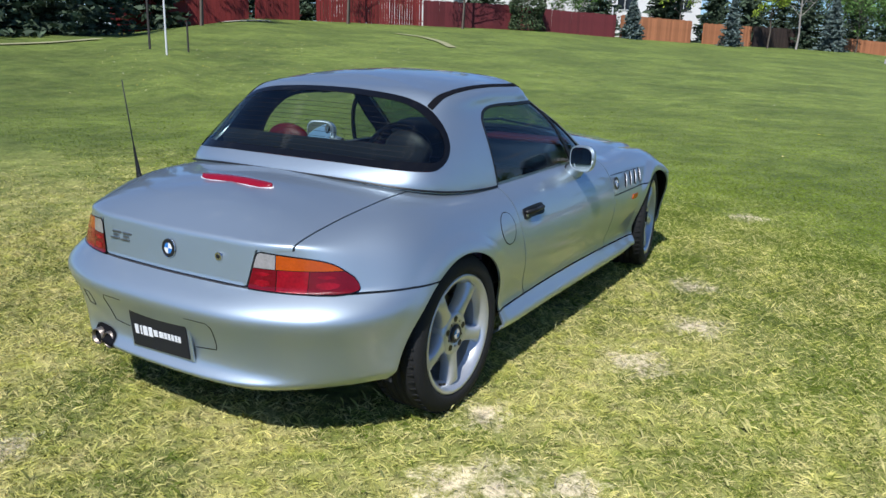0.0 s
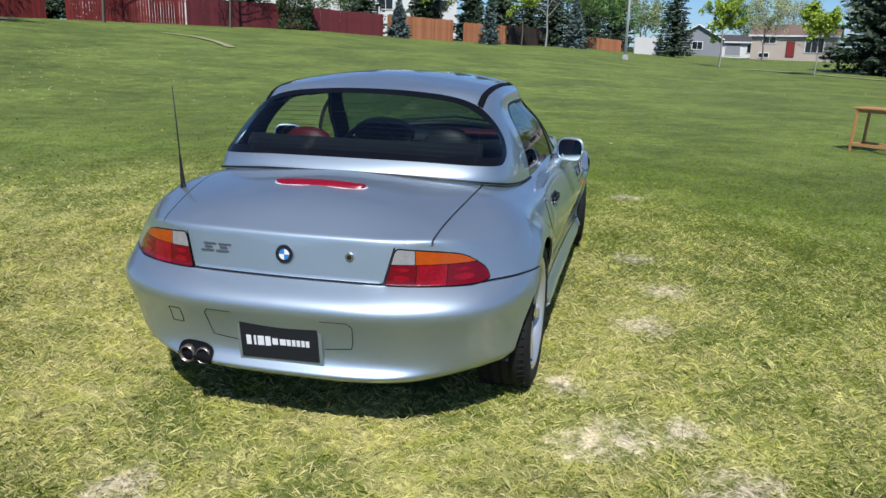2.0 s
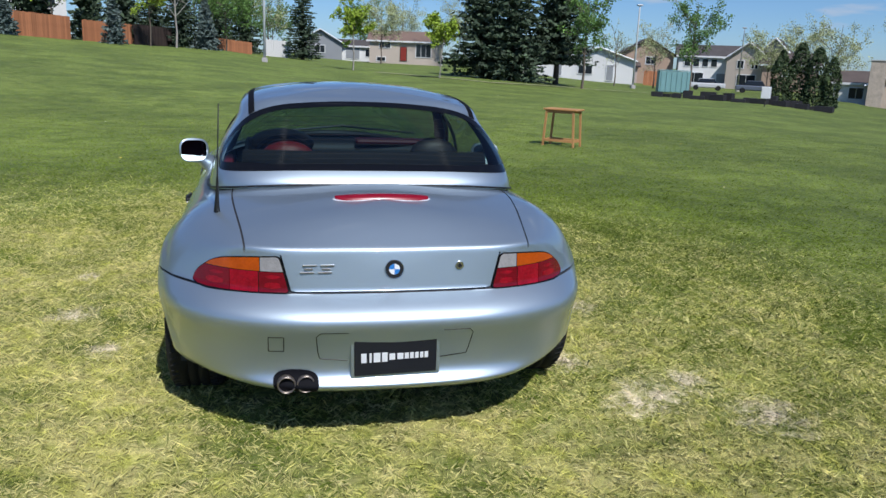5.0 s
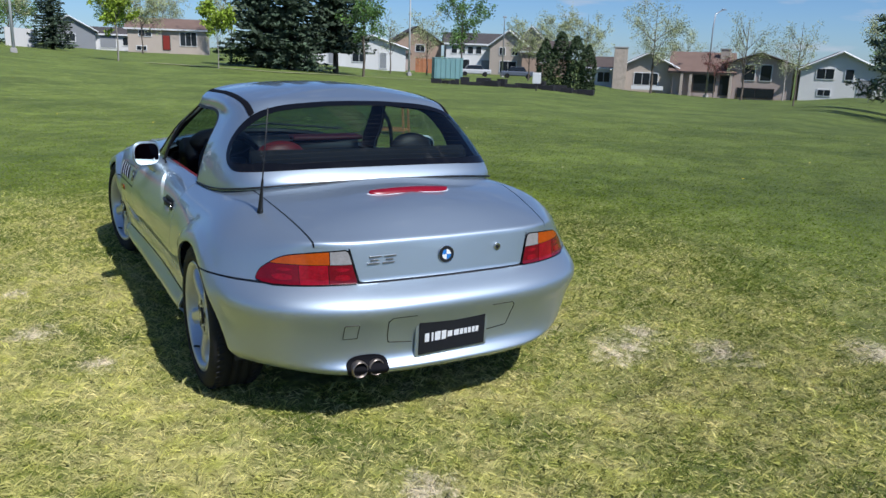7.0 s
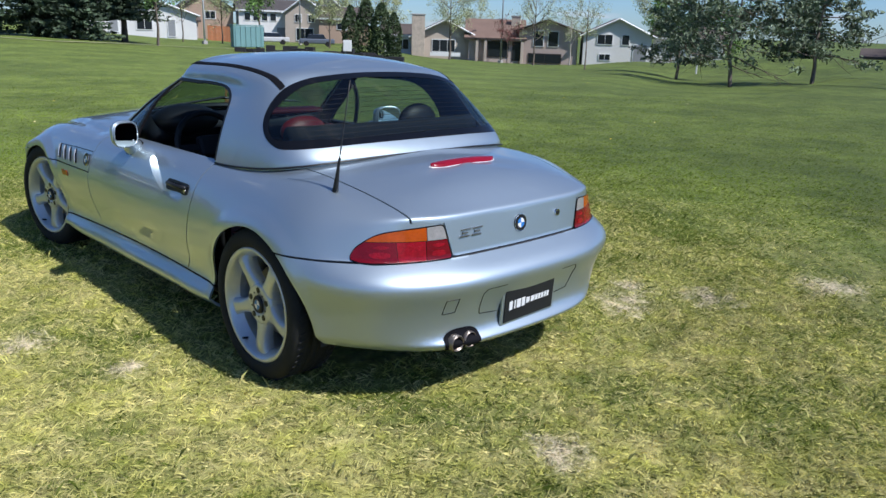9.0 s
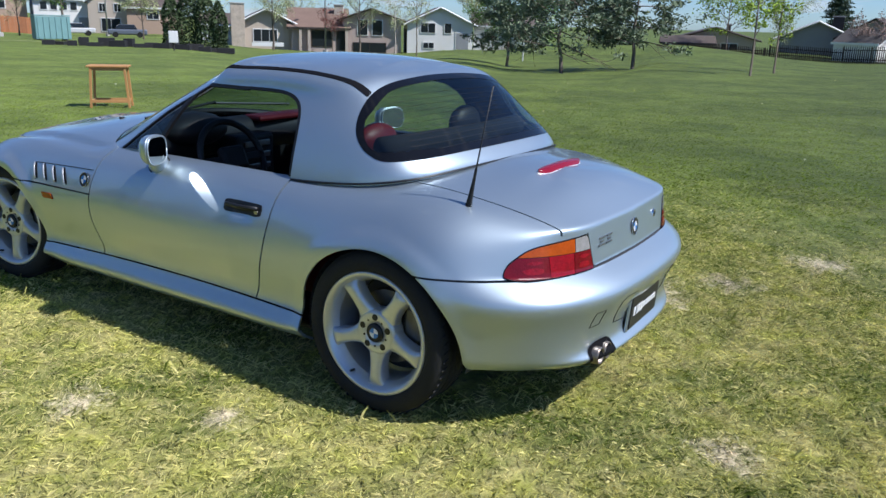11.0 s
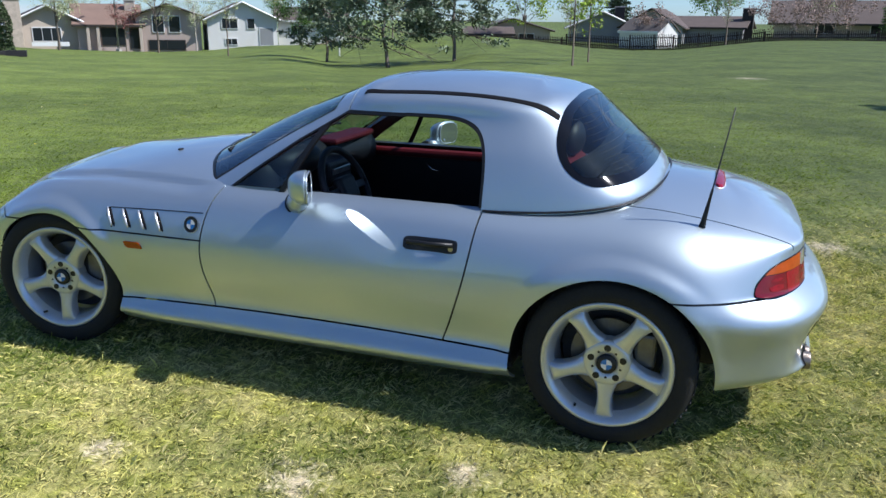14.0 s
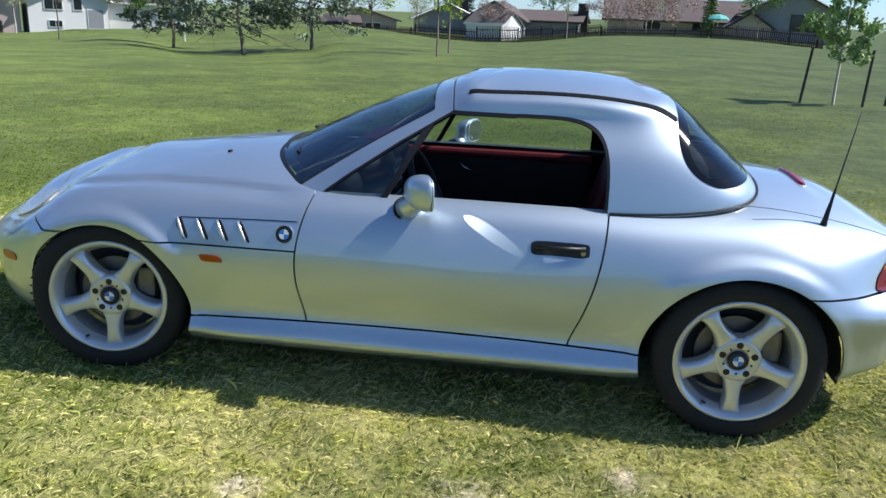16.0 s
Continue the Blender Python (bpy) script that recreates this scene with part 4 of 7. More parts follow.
# fuel flap on the right rear wing
circle = 0.066 - np.hypot(by + 0.815, (bz - 0.640))
circle = np.where(flank_only > 0, circle, -1)
flap = skin("fuel_flap", circle - 0.003, PAINT, quarter[0], "round fuel filler flap", 1, 0.004, 0.0015)
seam([tuple(skin_point("flank", -0.815 + 0.0645 * math.cos(t), 0.640 + 0.0645 * math.sin(t), 0.0006)) for t in np.linspace(0, 2 * math.pi, 49)], "flap_seam", flap, None, 0.0022)

for i, sign in enumerate((1, -1)):
    flip = np.array((sign, 1, 1))
    d = doors[i]
    # door handle: a black tray, the grip and the lock
    tray = np.where(flank_only > 0, rounded(by, bz, -0.545, 0.668, 0.108, 0.026), -1)
    handle = skin("door_handle", tray, BLACK, d, "black door handle", sign, 0.006, 0.003)
    a, b = skin_point("flank", -0.635, 0.676, 0.010) * flip, skin_point("flank", -0.455, 0.674, 0.010) * flip
    part("grip", tube([a, (a + b) / 2 + np.array((0.008 * sign, 0, 0)), b], 0.0095, 8), BLACK, handle, "black grip", smooth=True)
    p = skin_point("flank", -0.628, 0.662, 0.004) * flip
    part("lock", rodded(p, p + np.array((0.006 * sign, 0, 0)), 0.009, sides=16), STEEL, handle, "steel lock barrel")

    # gills: a framed field, four slots with bright slats and a round badge
    field = np.where(flank_only > 0, np.minimum.reduce([by - 0.438, 0.940 - by - 0.35 * (bz - 0.60), bz - 0.597, 0.700 - 0.02 * (by - 0.45) - bz]), -1)
    border = [(0.445, 0.699), (0.56, 0.697), (0.68, 0.694), (0.80, 0.690), (0.908, 0.686), (0.926, 0.676), (0.920, 0.655), (0.888, 0.606)]
    gill = seam([tuple(skin_point("flank", y, z, 0.0006) * flip) for y, z in border], "side_vent", hood, None, 0.0022, "framed side vent with four gills")
    for top_y, low_y in ((0.920, 0.884), (0.842, 0.800), (0.760, 0.720), (0.677, 0.636)):
        line = [(top_y + (low_y - top_y) * k / 6, 0.6855 - 0.074 * k / 6) for k in range(7)]
        gap = [tuple(skin_point("flank", y - 0.009, z, 0.000) * flip) for y, z in line]
        part("slot", tube(gap, [0.003, 0.006, 0.007, 0.007, 0.007, 0.006, 0.003], 8), STRIP, gill, "dark vent slot", smooth=True)
        rib = [tuple(skin_point("flank", y + 0.002, z, 0.003) * flip) for y, z in line]
        part("slat", tube(rib, [0.002, 0.0065, 0.0075, 0.0075, 0.007, 0.006, 0.002], 8), ALLOY, gill, "bright slat", smooth=True)

    # side marker
    mark = np.where(flank_only > 0, rounded(by - 0.75 * (bz - 0.542), bz, 0.780, 0.542, 0.044, 0.0150, 8), -1)
    skin("side_marker", mark, LENS_AMBER, wings[i], "small amber side marker", sign, 0.006, 0.005)
    nose_mark = np.where((by > 1.4) & (bx > 0.5), rounded(by, bz, 1.70, 0.45, 0.05, 0.018, 4), -1)
    skin("front_marker", nose_mark, LENS_AMBER, nose, "amber front marker", sign, 0.006, 0.004)
    head = np.where((by > 1.5) & (bx > 0.36) & (bz > 0.5), rounded(bx, bz, 0.53, 0.622, 0.11, 0.050, 3), -1)
    skin("headlamp", head, LENS_WHITE, nose, "clear headlamp", sign, 0.01, 0.006)

    # washer nozzle
    p = skin_point("top", 0.32, 0.905, 0.003) * flip
    part("washer_nozzle", boxed((0.028, 0.016, 0.010), p, 0.004), BLACK, hood, "black washer nozzle")

    # door mirror: foot, neck, housing and glass
    foot = skin_point("flank", 0.03, 0.765, 0.0) * flip
    bm = bmesh.new()
    bmesh.ops.create_uvsphere(bm, u_segments=32, v_segments=20, radius=1.0)
    for vert in bm.verts:
        x, y, z = vert.co
        ex = lambda c, p: math.copysign(abs(c) ** p, c)
        x, z = ex(x, 0.72), ex(z, 0.72)
        depth = 0.078 if y > 0 else 0.010
        vert.co = (sign * 0.829 + 0.076 * x, -0.045 + depth * y - 0.42 * 0.076 * x * sign, 0.848 + 0.066 * z + 0.004 * x * sign)
    mirror = part("door_mirror", bm, PAINT, car, "silver door mirror", smooth=True)
    neck = [(sign * 0.755, 0.035, 0.768), (sign * 0.775, 0.02, 0.782), (sign * 0.795, 0.0, 0.80), (sign * 0.815, -0.02, 0.82)]
    part("mirror_foot", tube(neck, [0.047, 0.043, 0.037, 0.036], 18), PAINT, mirror, "silver mirror foot", smooth=True)
    part("mirror_gasket", tube([(sign * 0.748, 0.040, 0.762), (sign * 0.756, 0.036, 0.767)], [0.0515, 0.0500], 18), SEAL, mirror, "black gasket")
    bm = bmesh.new()
    rim, face = [], []
    for k in range(40):
        t = 2 * math.pi * k / 40
        cx, cz = math.copysign(abs(math.cos(t)) ** 0.62, math.cos(t)), math.copysign(abs(math.sin(t)) ** 0.62, math.sin(t))
        rim.append((sign * 0.829 + 0.064 * cx, cz))
        face.append(bm.verts.new((sign * 0.829 + 0.065 * cx, -0.0600 + 0.02 * (0.056 * cz) - 0.42 * 0.065 * cx * sign, 0.848 + 0.056 * cz)))
    bm.faces.new(face)
    part("mirror_glass", bm, MIRROR, mirror, "dark mirror glass")
    ring = [(x + 0.003 * (1 if x > sign * 0.829 else -1), -0.0560 + 0.02 * (0.056 * cz) - 0.42 * (x - sign * 0.829) * sign, 0.848 + 0.058 * cz) for x, cz in rim]
    part("mirror_rim", tube(ring + ring[:1], 0.0048, 8), PAINT, mirror, "silver rim", smooth=True)

# round badges: dark ring, bright edge, four quarters in two colours
def badge(parent, centre, out, up, r):
    centre, out, up = Vector(centre), Vector(out).normalized(), Vector(up)
    side = up.cross(out).normalized()
    up = out.cross(side)
    m = Matrix((side, up, out)).transposed().to_4x4()
    m.translation = centre
    bm = bmesh.new()
    bmesh.ops.create_cone(bm, cap_ends=True, segments=40, radius1=r, radius2=r * 0.96, depth=0.005, matrix=m @ Matrix.Translation((0, 0, 0.0025)))
    b = part("badge", bm, BLACK, parent, "round dark badge with blue and white quarters")
    ringpts = [m @ Vector((r * math.cos(t), r * math.sin(t), 0.004)) for t in (2 * math.pi * k / 40 for k in range(41))]
    part("badge_edge", tube(ringpts, r * 0.045, 6), CHROME, b, "bright edge", smooth=True)
    for k in range(4):
        bm = bmesh.new()
        pts = [bm.verts.new(m @ Vector((0, 0, 0.0058)))]
        for j in range(9):
            t = math.pi / 2 * (k + j / 8)
            pts.append(bm.verts.new(m @ Vector((0.58 * r * math.cos(t), 0.58 * r * math.sin(t), 0.0058))))
        bm.faces.new(pts)
        part("badge_quarter", bm, BADGE_BLUE if k % 2 else BADGE_WHITE, b)
    return b


badge(trunk, (0, skin_point("tail", 0.0, 0.648, 0.001)[1], 0.648), (0, -1, 0.08), (0, 0, 1), 0.034)
for sign in (1, -1):
    p = skin_point("flank", 0.490, 0.652, 0.002)
    badge(hood, (sign * p[0], p[1], p[2]), (sign, 0, 0.25), (0, 0, 1), 0.034)

# boot lock and the maker's letters as plain bars
p = skin_point("tail", 0.243, 0.656, 0.0)
lock = part("boot_lock", rodded(p, p + np.array((0, -0.007, 0)), 0.017, 0.015, 20), CHROME, trunk, "chrome boot lock")
part("keyhole", rodded(p + np.array((0, -0.006, 0)), p + np.array((0, -0.0085, 0)), 0.008, sides=14), BLACK, lock)
for x0 in (-0.305, -0.243):
    for dz, w in ((-0.0125, 0.050), (0.0, 0.030), (0.0125, 0.050)):
        q1 = skin_point("tail", abs(x0), 0.650 + dz, 0.003)
        part("emblem_bar", boxed((w, 0.005, 0.0075), (x0 + 0.35 * dz, q1[1], q1[2]), 0.0015), STEEL, trunk, "grey metal emblem bar")

# rear bumper: plate with frame, recess flaps, towing cover, lip line
plate_y = -1.949
tilt = Matrix.Rotation(radians(-1.6), 4, "Y") @ Matrix.Rotation(radians(5), 4, "X")
frame_part = part("plate_frame", boxed((0.326, 0.010, 0.158), (0.002, plate_y + 0.010, 0.341), 0.004, tilt), PAINT, bumper_rear, "silver plate frame")
part("plate_panel", boxed((0.300, 0.006, 0.142), (0.002, plate_y + 0.003, 0.343), 0.003, tilt), PLATE_BLACK, frame_part, "black show plate")
letters = [(-0.128, .019, .036), (-0.104, .008, .036), (-0.081, .024, .036), (-0.053, .020, .036), (-0.0255, .021, .024),
           (0.004, .022, .023), (0.027, .015, .023), (0.046, .013, .023), (0.064, .013, .023), (0.082, .012, .023), (0.099, .013, .023)]
for x0, w, h in letters:
    part("plate_bar", boxed((w, 0.002, h), (0.002 + x0 + 0.012, plate_y - 0.0008, 0.342 + 0.028 * (x0 + 0.012)), 0.0, tilt), PLATE_WHITE, frame_part, "white printed bar")
# no recess is cut here: a black bar gives its shade
part("plate_shade", boxed((0.31, 0.03, 0.012), (0.002, plate_y + 0.012, 0.427), 0.004), BLACK, frame_part, "black bar painting the shade above the plate")


def tail_line(points, name="seam", closed=False):
    path = []
    pts = points + points[:1] if closed else points
    for (x0, z0), (x1, z1) in zip(pts, pts[1:]):
        for k in range(8):
            w = k / 8
            x, z = x0 + w * (x1 - x0), z0 + w * (z1 - z0)
            p = skin_point("tail", x, z, 0.0003)
            path.append((x, p[1], z))
    x, z = pts[-1]
    path.append((x, skin_point("tail", x, z, 0.0003)[1], z))
    seam(path, name, bumper_rear)


for s_ in (1, -1):
    tail_line([(s_ * 0.17, 0.445), (s_ * 0.268, 0.445), (s_ * 0.283, 0.428), (s_ * 0.275, 0.36), (s_ * 0.268, 0.335), (s_ * 0.17, 0.325)])
tail_line([(-0.447, 0.424), (-0.394, 0.426), (-0.394, 0.366), (-0.447, 0.364)], "towing_cover_seam", True)

# exhaust: a flat dark patch painting the shade of the cut-out, and two tips
cutout = np.where((by < -1.6) & (b_line < 3.2), rounded(bx, bz, 0.351, 0.247, 0.080, 0.047, 2.6), -1)
exhaust = skin("exhaust_cutout", cutout, STRIP, bumper_rear, "dark exhaust cut-out", -1, 0.0, 0.003)
for x0 in (-0.385, -0.317):
    bm = lathe([(0.0, 0.024), (-0.10, 0.024), (-0.10, 0.033), (0.052, 0.033), (0.058, 0.031), (0.058, 0.028), (0.0, 0.028), (-0.06, 0.0275)], 28)
    bmesh.ops.transform(bm, matrix=Matrix.Translation((x0, -1.874, 0.241)) @ Matrix.Rotation(radians(-90), 4, "Z"), verts=bm.verts)
    tip = part("exhaust_tip", bm, EXHAUST, bumper_rear, "round steel exhaust tip", smooth=True)
    # a black plug closes the pipe a little way in
    part("tip_inside", rodded((x0, -1.917, 0.241), (x0, -1.882, 0.241), 0.0282, sides=24), STRIP, tip, "black plug inside the pipe")

# aerial on the left rear wing
foot = Vector((-0.632, -1.493, skin_point("top", 0.632, -1.493)[2]))
tip_at = Vector((-0.612, -1.560, 1.200))
way = (tip_at - foot).normalized()
aerial = part("aerial", tube([foot, foot + way * 0.02, foot + way * 0.10, foot + way * 0.13, foot + way * 0.14, tip_at], [0.013, 0.010, 0.0055, 0.005, 0.0030, 0.0022], 8),
              BLACK, car, "thin black whip aerial", smooth=True)

# wipers and scuttle
part("scuttle", tube([(x, 0.70 - 0.62 * x * x, 0.885 - 0.16 * x * x) for x in np.linspace(-0.56, 0.56, 25)], 0.018, 8), BLACK, car, "black scuttle panel")
for x0, x1 in ((-0.42, 0.06), (0.02, 0.50)):
    part("wiper", tube([(x0, 0.62 - 0.3 * x0 * x0, 0.940 - 0.25 * x0 * x0), (x1, 0.60 - 0.55 * x1 * x1, 0.945 - 0.12 * x1 * x1)], 0.007, 6), BLACK, car, "black wiper")

# ---- wheels ----
def build_wheel():
    """One wheel, its outer face towards +x, hub at the origin."""
    R, W, r_lip = 0.313, 0.225, 0.236
    bm = lathe([(0.0, 0.2065), (-0.020, 0.2045), (-0.045, 0.195), (-0.17, 0.185), (-0.195, 0.215), (-0.195, 0.232), (-0.185, 0.226), (-0.16, 0.2)], 72)
    rim2 = [(-0.045, 0.195), (-0.022, 0.206), (-0.006, 0.213), (0.003, 0.222), (0.006, 0.230), (0.004, 0.236), (-0.004, 0.238), (-0.012, 0.234)]
    bm.free()
    bm = lathe(rim2 + [(-0.03, 0.225)], 72)
    inner = lathe([(-0.045, 0.195), (-0.12, 0.188), (-0.19, 0.20), (-0.195, 0.232)], 72)
    tmp = bpy.data.meshes.new("tmp")
    inner.to_mesh(tmp)
    inner.free()
    bm.from_mesh(tmp)
    hub = lathe([(-0.075, 0.088), (-0.030, 0.088), (-0.019, 0.082), (-0.016, 0.074), (-0.016, 0.040), (-0.022, 0.037), (-0.022, 0.0)], 60)
    hub.to_mesh(tmp)
    hub.free()
    bm.from_mesh(tmp)
    bpy.data.meshes.remove(tmp)
    spokes = []
    for k in range(5):
        t = radians(-90 + 72 * k)
        c, s_ = math.cos(t), math.sin(t)
        rings, spoke = [], bmesh.new()
        for r, w, x in ((0.060, 0.046, -0.020), (0.085, 0.040, -0.019), (0.105, 0.031, -0.016), (0.135, 0.0265, -0.011), (0.165, 0.027, -0.008),
                        (0.190, 0.031, -0.008), (0.206, 0.040, -0.013), (0.213, 0.050, -0.022)):
            sec = ((-w, -0.065), (-w, x - 0.014), (-0.82 * w, x - 0.005), (-0.5 * w, x), (0, x + 0.001), (0.5 * w, x), (0.82 * w, x - 0.005), (w, x - 0.014), (w, -0.065))
            rings.append([spoke.verts.new((xx, r * c - u * s_, r * s_ + u * c)) for u, xx in sec])
        for a, b in zip(rings, rings[1:]):
            for j in range(8):
                spoke.faces.new((a[j], a[j + 1], b[j + 1], b[j]))
        bmesh.ops.recalc_face_normals(spoke, faces=spoke.faces)
        spokes.append(spoke)
    bmesh.ops.recalc_face_normals(bm, faces=bm.faces)
    wheel = part("wheel", bm, ALLOY, None, "five-spoke silver alloy wheel", smooth=True)
    for spoke in spokes:
        part("spoke", spoke, ALLOY, wheel, smooth=True)
    bm = lathe([(-0.19, 0.222), (-0.205, 0.235), (-0.213, 0.265), (-0.205, 0.295), (-0.192, 0.308), (-0.17, R), (-0.155, R), (-0.152, R - 0.007), (-0.146, R - 0.007),
                (-0.143, R), (-0.115, R), (-0.112, R - 0.007), (-0.104, R - 0.007), (-0.101, R), (-0.075, R), (-0.072, R - 0.007), (-0.066, R - 0.007), (-0.063, R),
                (-0.035, R), (-0.018, R - 0.003), (-0.004, 0.303), (0.006, 0.290), (0.011, 0.270), (0.011, 0.252), (0.006, 0.241), (-0.002, 0.236), (-0.012, 0.232)], 90)
    tyre = part("tyre", bm, RUBBER, wheel, "black road tyre", smooth=True)
    bm = bmesh.new()
    for k in range(60):
        t = 2 * math.pi * k / 60
        turn = Matrix.Rotation(t, 4, "X")
        for x0, w, lean in ((-0.022, 0.030, 0.0), (-0.168, 0.030, 0.02)):
            box(bm, (w, 0.006, 0.004), (0, 0, 0), 0, turn @ Matrix.Translation((x0, lean, R - 0.0005)) @ Matrix.Rotation(0.35, 4, "Z"))
    tagged(part("tread", bm, RUBBER, wheel, "tyre tread shoulder"), kind="stuff")
    bm = lathe([(-0.022, 0.036), (-0.012, 0.036), (-0.009, 0.033), (-0.009, 0.0)], 36)
    part("hub_cap", bm, BLACK, wheel, "dark hub cap", smooth=True)
    for k in range(4):
        bm = bmesh.new()
        pts = [bm.verts.new((-0.0085, 0, 0))]
        for j in range(9):
            t = math.pi / 2 * (k + j / 8)
            pts.append(bm.verts.new((-0.0085, 0.020 * math.cos(t), 0.020 * math.sin(t))))
        bm.faces.new(pts)
        part("cap_quarter", bm, BADGE_BLUE if k % 2 else BADGE_WHITE, wheel)
    for k in range(5):
        t = radians(-90 + 36 + 72 * k)
        y, z = 0.060 * math.cos(t), 0.060 * math.sin(t)
        bm = rodded((-0.05, y, z), (-0.0145, y, z), 0.0125, sides=18)
        hole = part("lug_hole", bm, BLACK, wheel, "dark lug bolt hole")
        t2 = radians(-90 + 72 * k)
        y2, z2 = 0.052 * math.cos(t2), 0.052 * math.sin(t2)
        part("stud_hole", rodded((-0.03, y2, z2), (-0.0152, y2, z2), 0.0045, sides=10), BLACK, wheel)
    part("valve", rodded((-0.02, 0.205 * math.cos(2.1), 0.205 * math.sin(2.1) * -1), (0.004, 0.198 * math.cos(2.1), 0.198 * math.sin(2.1) * -1), 0.005, sides=8), BLACK, wheel)
    bm = lathe([(-0.115, 0.06), (-0.115, 0.143), (-0.10, 0.143), (-0.10, 0.07), (-0.085, 0.07), (-0.085, 0.0)], 48)
    part("brake_disc", bm, DISC, wheel, "steel brake disc", smooth=False)
    bm = bmesh.new()
    box(bm, (0.06, 0.075, 0.13), (-0.105, 0.125, 0.04), 0.012)
    part("brake_caliper", bm, DISC, wheel, "grey brake caliper")
    part("wheel_backing", lathe([(-0.16, 0.0), (-0.16, 0.186)], 40), PAINT_IN, wheel, "dark brake shield")
    return wheel


wheel = build_wheel()
wheel.parent = car
# the front wheels stand turned a little to the left
places = [(0.832, REAR_AXLE, HUB_REAR, 0), (-0.832, REAR_AXLE, HUB_REAR, 180), (0.818, FRONT_AXLE, HUB_FRONT, STEER), (-0.818, FRONT_AXLE, HUB_FRONT, 180 + STEER)]
for n, (x, y, z, turn) in enumerate(places):
    m = pose(x, y, z, 0, 0, turn)
    if n == 0:
        wheel.matrix_basis = m
    else:
        copy_thing(wheel, m)

# ---- interior ----
part("floor_pan", box(box(box(bmesh.new(), (1.30, 1.75, 0.02), (0, -0.30, 0.215)), (1.25, 0.02, 0.60), (0, -0.98, 0.52)), (1.25, 0.02, 0.55), (0, 0.60, 0.50)), CARPET, car, "black carpeted floor")
part("rear_shelf", boxed((1.08, 0.26, 0.03), (0, -1.05, 0.825), 0.01), CARPET, car, "black rear shelf")
part("rear_trim", tube([(x, -1.07 + 0.12 * x * x, 0.925) for x in np.linspace(-0.54, 0.54, 13)], [(0.048, 0.042)[0]] * 13, 12), CARPET, car, "black trim roll behind the seats", smooth=True)
part("tunnel", boxed((0.22, 1.35, 0.22), (0, -0.20, 0.33), 0.03), LEATHER_BLACK, car, "black centre tunnel")
for sign in (1, -1):
    part("door_card", boxed((0.05, 1.10, 0.44), (sign * 0.665, -0.16, 0.55), 0.015), LEATHER_BLACK, doors[0 if sign > 0 else 1], "black door panel")
    part("door_capping", boxed((0.055, 1.10, 0.05), (sign * 0.655, -0.16, 0.752), 0.018), LEATHER_RED, doors[0 if sign > 0 else 1], "red door capping")
    part("door_pull", tube([(sign * 0.632, 0.0, 0.70), (sign * 0.618, -0.03, 0.675), (sign * 0.632, -0.08, 0.655)], 0.007, 8), CHROME, doors[0 if sign > 0 else 1], "chrome door pull", smooth=True)
    x0 = sign * 0.345
    seat = part("seat", boxed((0.48, 0.56, 0.16), (x0, -0.45, 0.34), 0.05), LEATHER_RED, car, "red leather bucket seat")
    lean = Matrix.Rotation(radians(16), 4, "X")
    part("backrest", boxed((0.47, 0.14, 0.52), (x0, -0.78, 0.60), 0.05, lean), LEATHER_RED, seat, "red leather backrest")
    bm = bmesh.new()
    bmesh.ops.create_uvsphere(bm, u_segments=24, v_segments=16, radius=1.0, matrix=Matrix.Translation((x0, -0.86, 0.925 if sign < 0 else 0.935)) @ Matrix.Diagonal((0.118, 0.055, 0.068 if sign < 0 else 0.085, 1)))
    part("headrest", bm, LEATHER_RED if sign < 0 else LEATHER_BLACK, seat, "rounded headrest", smooth=True)
# dashboard
bm = tube([(x, 0.42 - 0.22 * x * x, 0.79 + 0.0 * x) for x in np.linspace(-0.55, 0.55, 17)], 0.095, 16)
dash = part("dashboard", bm, LEATHER_BLACK, car, "black dashboard", smooth=True)
part("dash_top", boxed((0.48, 0.14, 0.03), (0.34, 0.36, 0.872), 0.014), LEATHER_RED, dash, "red dashboard top")
bm = bmesh.new()
bmesh.ops.create_uvsphere(bm, u_segments=24, v_segments=14, radius=1.0, matrix=Matrix.Translation((-0.345, 0.30, 0.86)) @ Matrix.Diagonal((0.19, 0.13, 0.085, 1)))
part("instrument_hood", bm, LEATHER_BLACK, dash, "black instrument hood", smooth=True)
part("centre_console", boxed((0.26, 0.16, 0.34), (0, 0.30, 0.64), 0.02), LEATHER_BLACK, dash, "black centre console")
for z0 in (0.76, 0.70, 0.64):
    part("console_vent", boxed((0.18, 0.01, 0.03), (0, 0.216, z0), 0.004), STEEL, dash, "grey console vent")
col = Matrix.Translation((-0.345, 0.02, 0.745)) @ Matrix.Rotation(radians(66), 4, "X")
ringpts = [col @ Vector((0.185 * math.cos(t), 0.185 * math.sin(t), 0)) for t in (2 * math.pi * k / 48 for k in range(49))]
steer = part("steering_wheel", tube(ringpts, 0.016, 8), LEATHER_BLACK, car, "black leather steering wheel", smooth=True)
bm = bmesh.new()
box(bm, (0.15, 0.12, 0.05), (0, 0, 0), 0.02)
for a in (0, 180, 270):
    box(bm, (0.13, 0.035, 0.015), (0, 0, 0), 0.004, Matrix.Rotation(radians(a), 4, "Z") @ Matrix.Translation((0.12, 0, 0)))
bmesh.ops.transform(bm, matrix=col, verts=bm.verts)
part("wheel_boss", bm, LEATHER_BLACK, steer, "black boss and spokes")
part("steering_column", rodded(col @ Vector((0, 0, -0.02)), col @ Vector((0, 0, -0.30)), 0.035, sides=12), BLACK, steer, "black column")
rm = part("rear_view_mirror", boxed((0.23, 0.025, 0.065), (0.02, 0.02, 1.135), 0.012), BLACK, car, "black rear-view mirror")
